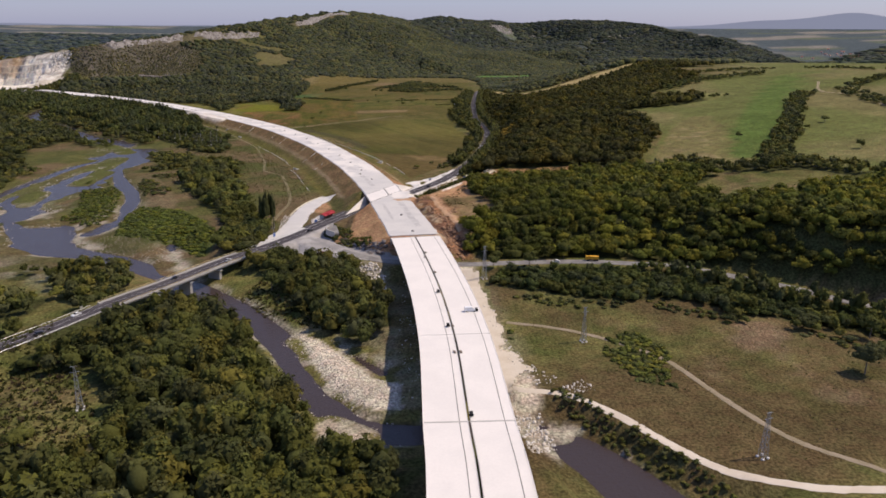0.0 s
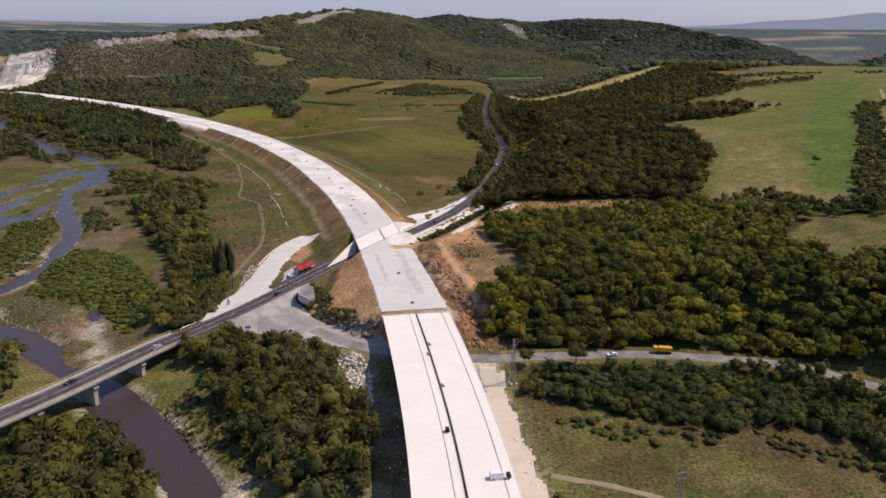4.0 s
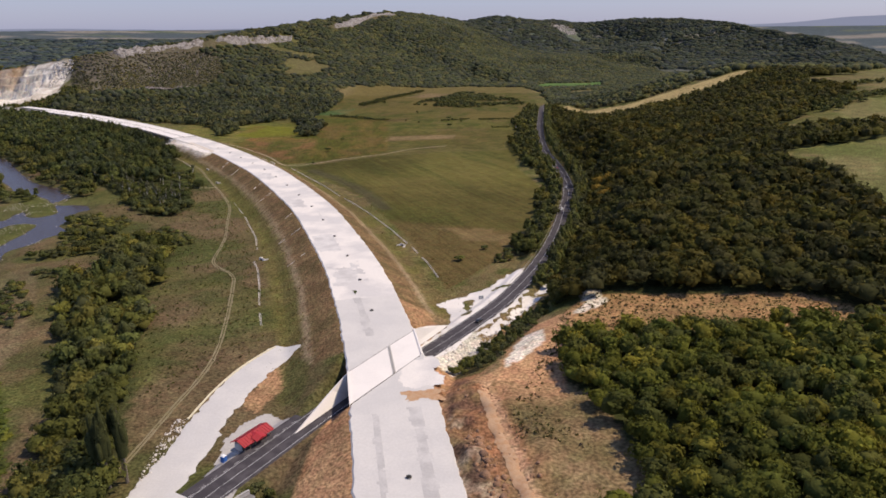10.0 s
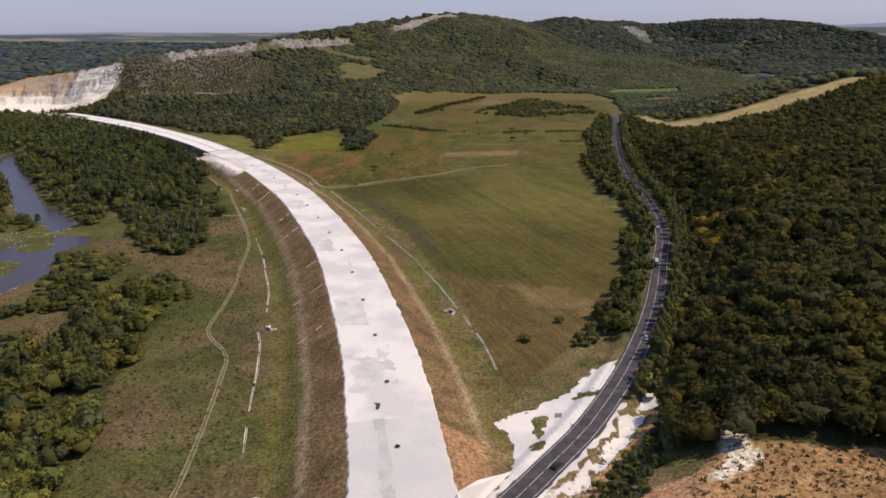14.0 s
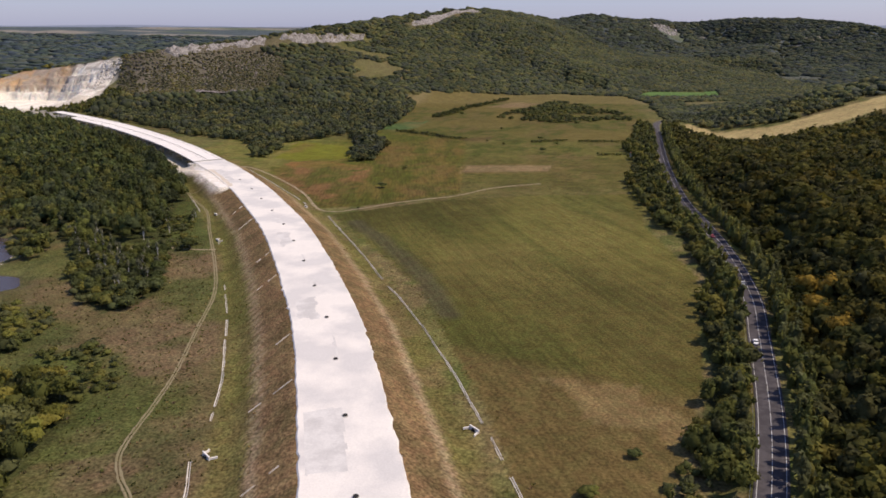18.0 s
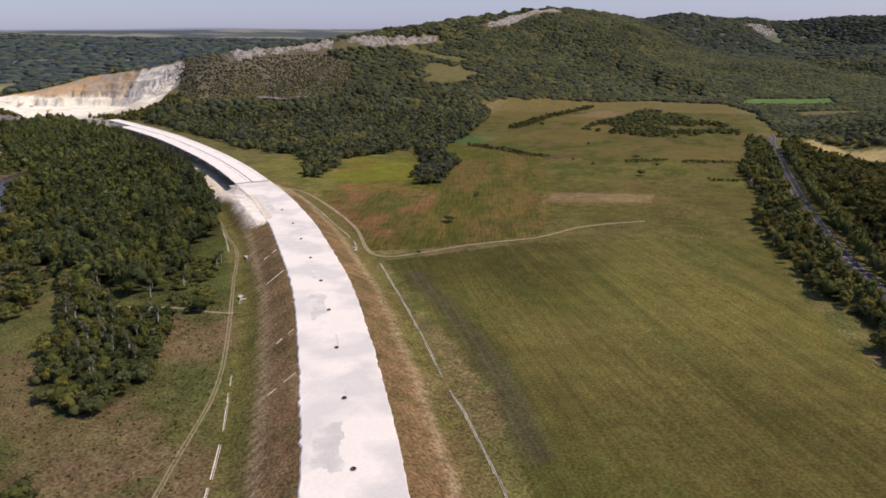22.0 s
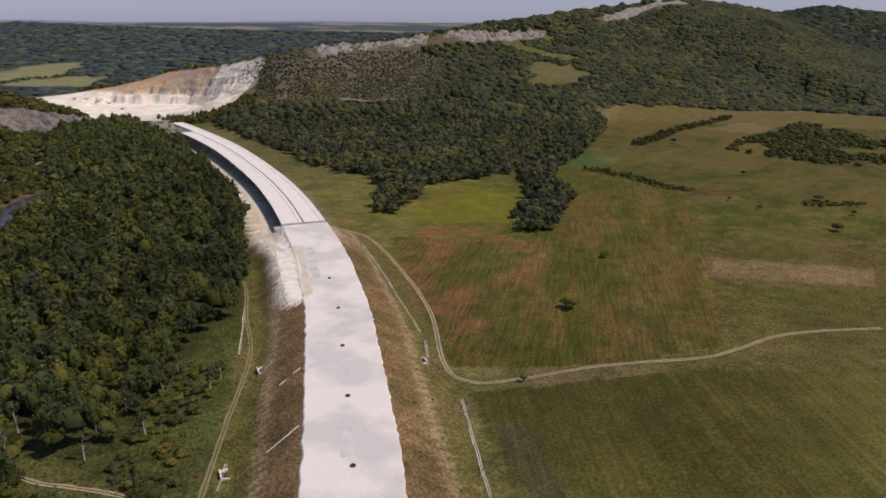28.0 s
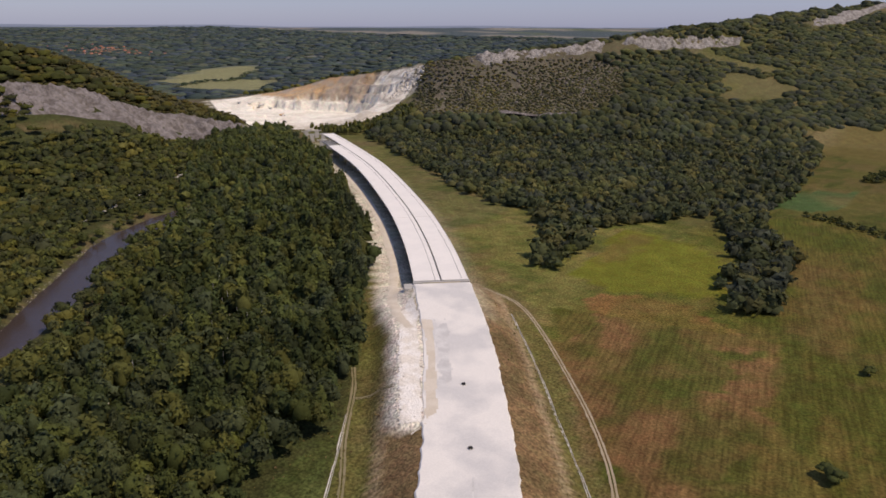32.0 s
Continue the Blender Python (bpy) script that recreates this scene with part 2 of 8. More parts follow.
M_BROWN = mat("brown_roof_tile", (0.22, 0.09, 0.06), 0.85, 0.3, 0.8, 6.0, 0.4)
M_TILE = mat("roof_tile", (0.32, 0.13, 0.08), 0.85, 0.3, 0.3, 2.0, 0.3, island=0.8)
M_WALL = mat("plaster", (0.55, 0.52, 0.47), 0.9, 0.15, 0.5, 4.0, 0.1)
M_DARK = mat("dark_void", (0.02, 0.019, 0.018), 0.9, 0.2, 1.0, 6.0, 0.1)
M_RUBBER = mat("rubber", (0.02, 0.02, 0.02), 0.85, 0.2, 2.0, 9.0, 0.1)
M_GLASS = mat("tinted_glass", (0.02, 0.024, 0.028), 0.08, 0.1, 2.0, 9.0, 0.0, spec=0.6)
M_BLUE = mat("blue_plastic", (0.03, 0.13, 0.42), 0.5, 0.12, 1.0, 5.0, 0.05)
M_YELLOW = mat("yellow_machine_paint", (0.58, 0.30, 0.03), 0.5, 0.2, 1.0, 5.0, 0.05)
M_WHITE = mat("white_paint", (0.75, 0.75, 0.74), 0.35, 0.06, 1.0, 5.0, 0.0, spec=0.5)
M_BLACKP = mat("black_paint", (0.02, 0.02, 0.023), 0.3, 0.1, 1.0, 5.0, 0.0, spec=0.5)
M_GREYP = mat("silver_paint", (0.38, 0.39, 0.4), 0.35, 0.08, 1.0, 5.0, 0.0, spec=0.5)
M_REDP = mat("red_paint", (0.35, 0.03, 0.025), 0.35, 0.08, 1.0, 5.0, 0.0, spec=0.5)
M_WOOD = mat("weathered_wood", (0.22, 0.18, 0.14), 0.9, 0.3, 1.0, 8.0, 0.2)
M_YSTONE = mat("yellow_kerb_paint", (0.62, 0.56, 0.4), 0.8, 0.2, 0.5, 3.0, 0.1)

M_WATER = bpy.data.materials.new("river_water")
M_WATER.use_nodes = True
_b = M_WATER.node_tree.nodes["Principled BSDF"]
_b.inputs["Base Color"].default_value = (0.05, 0.037, 0.034, 1)
_b.inputs["Roughness"].default_value = 0.2
_b.inputs["IOR"].default_value = 1.33
_b.inputs["Specular IOR Level"].default_value = 0.5
_g = M_WATER.node_tree.nodes.new("ShaderNodeNewGeometry")
_n = M_WATER.node_tree.nodes.new("ShaderNodeTexNoise")
_n.inputs["Scale"].default_value, _n.inputs["Detail"].default_value = 0.7, 5
_u = M_WATER.node_tree.nodes.new("ShaderNodeBump")
_u.inputs["Strength"].default_value, _u.inputs["Distance"].default_value = 0.7, 0.35
M_WATER.node_tree.links.new(_g.outputs["Position"], _n.inputs["Vector"])
M_WATER.node_tree.links.new(_n.outputs["Fac"], _u.inputs["Height"])
M_WATER.node_tree.links.new(_u.outputs[0], _b.inputs["Normal"])

# ---- the plan: lines of the roads and rivers, lie of the land ----
def spline(pts, step=4.0):
    """Catmull-Rom line through control points, at even steps."""
    p = np.array(pts, float)
    p = np.vstack([2 * p[0] - p[1], p, 2 * p[-1] - p[-2]])
    out = []
    for i in range(1, len(p) - 2):
        n = max(2, int(np.linalg.norm(p[i + 1, :2] - p[i, :2]) / step))
        for k in range(n):
            t = k / n
            a, b, c, d = p[i - 1], p[i], p[i + 1], p[i + 2]
            out.append(0.5 * (2 * b + (c - a) * t + (2 * a - 5 * b + 4 * c - d) * t * t + (3 * b - a - 3 * c + d) * t ** 3))
    out.append(p[-2])
    return np.array(out)


def sstep(a, b, v):
    t = np.clip((v - a) / (b - a), 0, 1)
    return t * t * (3 - 2 * t)


def near(line, x, y, reach=None):
    """Distance to a line, and the value of its further columns at the nearest place (looked for within reach, where given)."""
    x, y = np.asarray(x, float), np.asarray(y, float)
    best = np.full(x.shape, 1e9)
    val = np.zeros(x.shape + (line.shape[1] - 2,))
    if reach is not None:
        fx, fy, fb, fv = x.ravel(), y.ravel(), best.reshape(-1), val.reshape(-1, val.shape[-1])
        for k in range(0, len(line) - 1, 12):
            bit = line[k:k + 13]
            m = np.flatnonzero((fx > bit[:, 0].min() - reach) & (fx < bit[:, 0].max() + reach) & (fy > bit[:, 1].min() - reach) & (fy < bit[:, 1].max() + reach))
            if m.size:
                q, v = near(bit, fx[m], fy[m])
                c = q < fb[m]
                fb[m[c]], fv[m[c]] = q[c], v[c]
        return fb.reshape(x.shape), fv.reshape(val.shape)
    for a, b in zip(line[:-1], line[1:]):
        d = b[:2] - a[:2]
        L = max(d @ d, 1e-9)
        t = np.clip(((x - a[0]) * d[0] + (y - a[1]) * d[1]) / L, 0, 1)
        q = np.hypot(x - a[0] - t * d[0], y - a[1] - t * d[1])
        m = q < best
        best[m] = q[m]
        val[m] = (a[2:] + t[..., None] * (b[2:] - a[2:]))[m]
    return best, val


def inside(poly, x, y):
    r = np.zeros(x.shape, bool)
    for (x0, y0), (x1, y1) in zip(poly, poly[1:] + poly[:1]):
        if y0 != y1:
            c = (y0 > y) != (y1 > y)
            r ^= c & (x < (x1 - x0) * (y - y0) / (y1 - y0) + x0)
    return r


_rng = np.random.default_rng(7)
_tab = _rng.random((256, 256))


def vnoise(x, y, scale):
    """Smooth value noise, 0 to 1."""
    u, v = x / scale, y / scale
    i, j = np.floor(u).astype(int), np.floor(v).astype(int)
    f, g = u - i, v - j
    f, g = f * f * (3 - 2 * f), g * g * (3 - 2 * g)
    t = lambda a, b: _tab[a % 256, b % 256]
    return (t(i, j) * (1 - f) + t(i + 1, j) * f) * (1 - g) + (t(i, j + 1) * (1 - f) + t(i + 1, j + 1) * f) * g


def fnoise(x, y, scale, n=4):
    return sum(vnoise(x + 37 * k, y - 91 * k, scale / 2 ** k) / 2 ** k for k in range(n)) / sum(0.5 ** k for k in range(n))


MW = spline([(12, -260, 9), (13, -60, 9), (12.5, 60, 9), (10.5, 158, 8.5), (8.5, 195, 8.3), (5, 258, 8), (-2.5, 323, 7.7), (-16.5, 404, 7.2), (-31, 470, 6.2),
             (-48, 541, 5.2), (-74, 625, 4.6), (-94, 678, 4.2), (-120, 740, 3.8), (-139, 782, 3.4), (-159, 820, 3), (-179, 857, 2.5), (-220.5, 928.5, 1.4), (-269, 1000, 0),
             (-294, 1036, -0.8), (-322, 1071, -1.2), (-347, 1102, -1.4), (-398, 1157, -1.4), (-457, 1216, -1.2), (-530, 1280, -0.8), (-647, 1370, 0), (-767, 1446, 0.8), (-838, 1487, 1.2), (-930, 1535, 2)], 4)
MWS = np.concatenate([[0], np.cumsum(np.hypot(*np.diff(MW[:, :2], axis=0).T))])


def at(s, off=0.0, up=0.0):
    """The place at s metres along the motorway, off metres to its right."""
    p = np.array([np.interp(s, MWS, MW[:, k]) for k in range(3)])
    q = np.array([np.interp(s + 2, MWS, MW[:, k]) - np.interp(s - 2, MWS, MW[:, k]) for k in range(2)])
    q /= np.hypot(*q)
    return Vector((p[0] + q[1] * off, p[1] - q[0] * off, p[2] + up)), math.atan2(q[1], q[0])


def station(x, y):
    return MWS[np.argmin(np.hypot(MW[:, 0] - x, MW[:, 1] - y))]


S_V1, S_OV0, S_OV1, S_V2, S_V2L, S_END = station(-16.5, 404), 0, 0, station(-398, 1157), station(-760, 1441), station(-838, 1487)
S_OV0, S_OV1 = station(-38, 503), station(-47, 535)

NROAD = spline([(-420, -80, -4), (-260, 140, -4), (-186, 272, -3.6), (-161, 322, -3.2), (-144, 351, -3), (-125, 388, -2.8), (-112, 408, -2.6), (-96, 437, -2.6), (-80, 472, -2.6), (-57, 521, -2.8),
                (-33, 557, -2.8), (-14, 592, -2.8), (1, 623, -2.6), (18, 672, -2.2), (33, 733, -1.8), (45, 805, -1.5), (53, 861, -1.5), (55, 931, -1.8), (52, 997, -2), (47, 1080, -2.5), (50, 1232, -3), (62, 1427, -4), (75, 1582, -5), (110, 1640, -5)], 5)
EROAD = spline([(-84, 430, -2.8), (-66, 412, -2.8), (-46, 396, -2.8), (-29, 387, -2.6), (9, 379.5, -1.6), (37, 381.5, -1.2), (74, 384, -1), (100, 382, -1), (131, 376, -1), (156, 361, -1.2), (180, 344, -1.5), (199, 326, -1.8), (212, 315, -2), (300, 235, -3), (420, 150, -3)], 5)
RIVER = spline([(-700, 1260, 17), (-650, 1125, 21), (-605, 1075, 22), (-540, 1012, 20), (-480, 945, 19), (-408, 872, 32), (-362, 800, 36), (-336, 755, 31), (-330, 690, 33), (-332, 640, 38), (-338, 600, 42), (-338, 550, 42), (-325, 505, 36),
                (-290, 472, 32), (-258, 442, 27), (-225, 430, 21), (-195, 412, 15), (-165, 390, 14), (-138, 367, 17), (-108, 338, 18), (-80, 306, 17), (-65, 280, 14), (-49, 248, 13), (-32, 226, 12), (-10, 221, 13), (22, 226, 10), (42, 217, 14), (58, 196, 20), (70, 172, 26), (84, 140, 34), (130, 60, 20), (160, -80, 22)], 8)
RIVER2 = spline([(-362, 775, 7), (-377, 738, 9), (-381, 694, 10), (-380, 644, 10), (-380, 610, 9), (-374, 570, 8), (-350, 530, 9)], 8)
RIVER3 = spline([(-329, 705, 11), (-296, 641, 12), (-276, 610, 12), (-257, 570, 12), (-249, 525, 12), (-243, 495, 11), (-246, 474, 11)], 8)
RIVER4 = spline([(-181, 450, 5), (-170, 425, 5), (-158, 405, 6), (-148, 388, 6)], 6)
RIVER5 = spline([(-68, 306, 3), (-56, 301, 3.5), (-44, 289, 3.5), (-34, 278, 3.5), (-25, 268, 4.5)], 5)
WATER_Z = -13.0
BARS = [(spline([(*p, 0) for p in q], 8), w) for q, w in (
    ([(-234, 452), (-205, 438), (-175, 424), (-158, 400)], 7), ([(-372, 640), (-352, 590), (-338, 556)], 3), ([(-300, 590), (-282, 560), (-264, 512)], 15),
    ([(-61, 300), (-47, 275), (-34, 254), (-21, 243)], 7.5), ([(-42, 226), (-30, 217)], 4.5), ([(27, 232), (32, 212), (34, 190)], 3), ([(36, 220), (42, 221)], 2.2), ([(-325, 490), (-295, 452)], 3), ([(-358, 770), (-350, 715)], 9), ([(-338, 695), (-334, 640)], 7), ([(-352, 600), (-345, 570)], 7), ([(-425, 872), (-392, 845), (-366, 812)], 7))]
ISLANDS = BARS[-4:]


def beside(rows):
    """Places given as metres along the motorway, to its right, and height."""
    return [(*at(a, o)[0][:2], z) for a, o, z in rows]


FILL = spline(beside([(1386, -18, -1.3), (1410, -19, -1.45), (1440, -20, -1.6), (1462, -21, -1.8), (1482, -24, -3.7), (1508, -26.5, -6.9), (1532, -26, -9.5)]), 5)
BANK = spline([(30, 245, -8.0), (47, 240, -7.4), (64, 224, -7.2), (78, 205, -7.2), (91, 191, -7.2), (114, 183, -7.0), (140, 182, -6.8)], 5)
VALLEY = spline([(60, 1950, 0), (130, 2250, 0), (210, 2700, 0), (300, 3150, 0), (400, 3560, 0)], 60)

RIDGE = spline([(-1400, 1690, -6, 90), (-1260, 1775, 14, 120), (-1150, 1808, 43, 140), (-1030, 1815, 58, 150), (-940, 1792, 72, 165), (-880, 1772, 80, 190), (-834, 1800, 88, 230), (-723, 1961, 106, 330), (-643, 2112, 129, 420), (-562, 2275, 147, 480), (-442, 2510, 175, 590), (-356, 2606, 184, 640), (-224, 2864, 172, 760), (-150, 3069, 156, 880), (-19, 3273, 178, 1000), (69, 3372, 175, 1050), (253, 3762, 173, 1150), (363, 3853, 155, 1150), (597, 3921, 174, 1200), (834, 3872, 173, 1200), (1029, 3714, 150, 1150), (1101, 3585, 123, 1000), (1180, 3315, 100, 850), (1207, 3071, 70, 650), (1230, 2850, 38, 500)], 60)
RIDGE_W = spline([(-1060, 1540, 0, 120), (-1112, 1458, 34, 170), (-1134, 1389, 68, 240), (-1145, 1323, 95, 320), (-1150, 1257, 107, 360), (-1190, 1130, 118, 400), (-1300, 950, 120, 420), (-1450, 700, 110, 420)], 40)
QUARRY = [(-1360, 1690), (-1240, 1625), (-1060, 1530), (-985, 1505), (-935, 1560), (-892, 1614), (-876, 1656), (-888, 1715), (-922, 1772), (-955, 1790), (-1030, 1812), (-1150, 1804), (-1260, 1770)]


def lie(x, y):
    """The lie of the land: height of the ground in metres."""
    x, y = np.asarray(x, float), np.asarray(y, float)
    z = -5.0 + 0.013 * np.clip(x - 40, -300, 0)
    z = z - 1.8 * sstep(460, 330, y) + 3.0 * sstep(300, 375, y) * sstep(-10, 60, x) * sstep(460, 380, y)
    z = z - 2.0 * sstep(-140, -220, x) + 0.8 * (fnoise(x, y, 90) - 0.5)
    # the wooded hill to the east
    rx = np.interp(y, NROAD[:, 1], NROAD[:, 0])
    ry = np.interp(x, EROAD[:, 0], EROAD[:, 1])
    inn = np.minimum(x - rx - 8, y - ry - 6)
    zh = 14 + 0.085 * (x - 50) + 0.012 * (y - 560) + 7 * (fnoise(x, y, 160) - 0.5)
    zn = 12 + 0.26 * (x - 200)
    k = sstep(1000, 1400, y)
    zh = np.clip(zh * (1 - k) + np.clip(zn, -4, 60) * k, -5, 66 + 5 * (fnoise(x, y, 300) - 0.5))
    m = sstep(0, 48, inn) * sstep(2000, 1550, y) * sstep(2600, 1500, x)
    z = z + (zh - z) * m
    # far country rising to the skyline
    r = np.hypot(x + 90, y - 440)
    far = np.clip((r - 2300) / 2200, 0, 1.05)
    bowl = z + (137 - z) * far ** 1.0 + 14 * (fnoise(x, y, 700) - 0.5) * sstep(1500, 2600, r) * sstep(4500, 3900, r)
    # wooded mountain and the hill west of the quarry
    for ridge, p in ((RIDGE, 1.0), (RIDGE_W, 1.0)):
        d, v = near(ridge, x, y)
        f = np.clip(1 - d / v[..., 1], 0, 1)
        g = f * (0.62 + 0.38 * f)
        mz = -9 + (v[..., 0] + 9) * g + (26 + 34 * sstep(1900, 2500, y)) * (fnoise(x, y, 260) - 0.5) * sstep(0.02, 0.3, f) * sstep(1, 0.75, f) * sstep(0, 60, v[..., 0])
        if ridge is RIDGE:
            mz = mz - 13 * sstep(22, 38, d) * sstep(200, 60, d) * sstep(68, 82, v[..., 0]) * sstep(152, 140, v[..., 0])
        bowl = np.where(f > 0, np.maximum(bowl, mz), bowl)
    dv, _ = near(VALLEY, x, y)
    z = bowl - 75 * sstep(330, 20, dv) * sstep(1950, 2500, y) * sstep(4100, 3300, y) * sstep(30, 120, bowl)
    # quarry
    q = inside(QUARRY, x, y)
    if q.any():
        dq, _ = near(np.array([(*p, 0) for p in QUARRY + QUARRY[:1]], float), x, y)
        floor = -12 + 14 * sstep(-1060, -905, x) * sstep(1560, 1680, y) + 1.6 * (fnoise(x, y, 60) - 0.5)
        k = np.clip(62 - dq + 30 * (fnoise(x, y, 34, 3) - 0.5) + 12 * (fnoise(x, y + 70, 9, 3) - 0.5), 0, 80) / 12
        wall = floor + (np.floor(k) + sstep(0.5, 0.95, k - np.floor(k))) * 15 + 5.5 * (fnoise(x, y, 11, 3) - 0.5) * sstep(0, 1, k)
        z = np.where(q, np.minimum(z, np.where(y - 0.35 * (x + 1000) > 1665 - 80 * sstep(-970, -900, x), wall, floor)), z)
    # motorway embankment and cutting
    mwl = MW[(MWS > S_V1 + 9) & (MWS < S_V2 - 12)]
    d, v = near(mwl, x, y, 140)
    e = np.maximum(d - 15.2, 0)
    zt = v[..., 0] - 0.4
    z = np.where(d < 120, np.clip(z, zt - e / 2.0, zt + e / 0.95), z)
    rough = 5.5 * (fnoise(x, y, 13, 3) - 0.5) + 3.2 * np.abs(fnoise(x + 200, y, 9, 2) - 0.5)
    z = z + rough * sstep(15.5, 19, d) * sstep(48, 36, d) * sstep(392, 402, y) * sstep(525, 505, y) * (x > -22)
    # ramp of loose fill down to the foot of the second viaduct
    d, v = near(FILL, x, y, 60)
    z = np.where(d < 40, np.maximum(z, v[..., 0] - np.maximum(d - 5.4, 0) / 1.2 + 0.5 * (fnoise(x, y, 7, 3) - 0.5)), z)
    # rivers
    for line, depth in ((RIVER, 2.6), (RIVER2, 1.6), (RIVER3, 1.4), (RIVER4, 1.3), (RIVER5, 1.0)):
        d, v = near(line, x, y, 110)
        depth = depth - 1.3 * sstep(20, 30, v[..., 0])
        hw = v[..., 0] * np.where(x > 26, 0.9 + 0.2 * fnoise(x, y, 45), 0.75 + 0.5 * fnoise(x, y, 45))
        bed = WATER_Z - depth + depth * 1.9 * sstep(0, 1, d / np.maximum(hw, 1)) + np.clip(d - hw, 0, 12) * 0.12 + np.maximum(d - hw - np.where(x > 26, 2, 12), 0) * np.where(x > 26, 1.0, 0.5) + (1.1 + 3.6 * sstep(20, 30, v[..., 0])) * (fnoise(x + 500, y, 38, 3) - 0.5)
        z = np.where(d < hw + 45, np.minimum(z, bed), z)
    # made-up bank that carries the gravel track
    d, v = near(BANK, x, y, 60)
    z = np.where(d < 30, np.maximum(z, v[..., 0] - np.maximum(d - 3.4, 0) / 0.95 + 0.5 * (fnoise(x, y, 9, 2) - 0.5)), z)
    # gravel bars
    for bar, w in BARS:
        d, _ = near(bar, x, y, 50)
        z = np.where(d < 30, np.maximum(z, WATER_Z + 0.75 - np.maximum(d - w, 0) / 5 + 0.9 * (fnoise(x, y, 16, 3) - 0.5)), z)
    # the other roads
    for line, hw, cut in ((EROAD, 7.5, 0.8), (NROAD, 8.0, 0.75)):
        d, v = near(line, x, y, 90)
        e = np.maximum(d - hw, 0)
        zt = v[..., 0] - 0.3
        if line is NROAD:
            bridge = np.abs((x + 138) * 0.52 + (y - 360) * 0.85) < 40
            z = np.where((d < 60) & ~bridge, np.clip(z, zt - e / 1.5, zt + e / cut), z)
        else:
            z = np.where(d < 60, np.clip(z, zt - e / 1.5, zt + e / cut), z)
    return z

# ---- mesh helpers ----
class Shape:
    """Gathers boxes, tubes and strips into one mesh."""

    def __init__(self):
        self.v, self.f = [], []

    def add(self, verts, faces):
        n = len(self.v)
        self.v += [tuple(p) for p in verts]
        self.f += [tuple(n + i for i in f) for f in faces]
        return self

    def box(self, c, size, rz=0.0, taper=1.0, m=None, bevel=0.0):
        hx, hy, hz = (k / 2 for k in size)
        vs = []
        for z, k in ((-hz, 1.0), (hz, taper)):
            vs += [Vector((sx * hx * k, sy * hy * k, z)) for sx, sy in ((-1, -1), (1, -1), (1, 1), (-1, 1))]
        fs = [(3, 2, 1, 0), (4, 5, 6, 7), (0, 1, 5, 4), (1, 2, 6, 5), (2, 3, 7, 6), (3, 0, 4, 7)]
        if bevel:
            b = bevel
            vs = [Vector((sx * (hx - b), sy * (hy - b), -hz)) for sx, sy in ((-1, -1), (1, -1), (1, 1), (-1, 1))] + [Vector((sx * hx, sy * hy, -hz + b)) for sx, sy in ((-1, -1), (1, -1), (1, 1), (-1, 1))]
            vs += [Vector((sx * hx, sy * hy, hz - b)) for sx, sy in ((-1, -1), (1, -1), (1, 1), (-1, 1))] + [Vector((sx * (hx - b), sy * (hy - b), hz)) for sx, sy in ((-1, -1), (1, -1), (1, 1), (-1, 1))]
            fs = [(3, 2, 1, 0), (12, 13, 14, 15)] + [(4 * k + i, 4 * k + (i + 1) % 4, 4 * k + 4 + (i + 1) % 4, 4 * k + 4 + i) for k in range(3) for i in range(4)]
        t = Matrix.Translation(c) @ Matrix.Rotation(rz, 4, "Z") if m is None else m @ Matrix.Translation(c) @ Matrix.Rotation(rz, 4, "Z")
        return self.add([t @ p for p in vs], fs)

    def tube(self, a, b, r0, r1=None, n=6, cap=True):
        a, b = Vector(a), Vector(b)
        r1 = r0 if r1 is None else r1
        q = (b - a).to_track_quat("Z", "Y")
        vs = [p + q @ Vector((r * math.cos(2 * math.pi * i / n), r * math.sin(2 * math.pi * i / n), 0)) for p, r in ((a, r0), (b, r1)) for i in range(n)]
        fs = [(i, (i + 1) % n, n + (i + 1) % n, n + i) for i in range(n)]
        if cap:
            fs += [tuple(range(n))[::-1], tuple(range(n, 2 * n))]
        return self.add(vs, fs)

    def sweep(self, places, prof):
        """Draws a closed profile (side, up) along places (point, heading)."""
        n = len(prof)
        vs, fs = [], []
        for p, h in places:
            vs += [(p[0] + math.sin(h) * o, p[1] - math.cos(h) * o, p[2] + u) for o, u in prof]
        for k in range(len(places) - 1):
            fs += [(k * n + i, k * n + (i + 1) % n, (k + 1) * n + (i + 1) % n, (k + 1) * n + i) for i in range(n)]
        fs += [tuple(range(n))[::-1], tuple(range((len(places) - 1) * n, len(places) * n))]
        return self.add(vs, fs)

    def mesh(self, name, material, smooth=False):
        me = bpy.data.meshes.new(name)
        me.from_pydata([tuple(p) for p in self.v], [], self.f)
        me.materials.append(material)
        bm = bmesh.new()
        bm.from_mesh(me)
        bmesh.ops.recalc_face_normals(bm, faces=bm.faces)
        bm.to_mesh(me)
        bm.free()
        if smooth:
            me.polygons.foreach_set("use_smooth", [True] * len(me.polygons))
        return me


def part(name, shape, material, parent=None, label="", smooth=False):
    """Links a shape as one mesh object, under its thing."""
    ob = new(name, shape.mesh(name, material, smooth) if isinstance(shape, Shape) else shape)
    ob.parent = parent
    return tagged(ob, label)


def thing(name, label, category, group="", kind="", place=(0, 0, 0), rz=0.0):
    ob = new(name)
    ob.matrix_world = Matrix.Translation(place) @ Matrix.Rotation(rz, 4, "Z")
    ob.empty_display_size = 0.5
    return tagged(ob, label, category, group, kind)


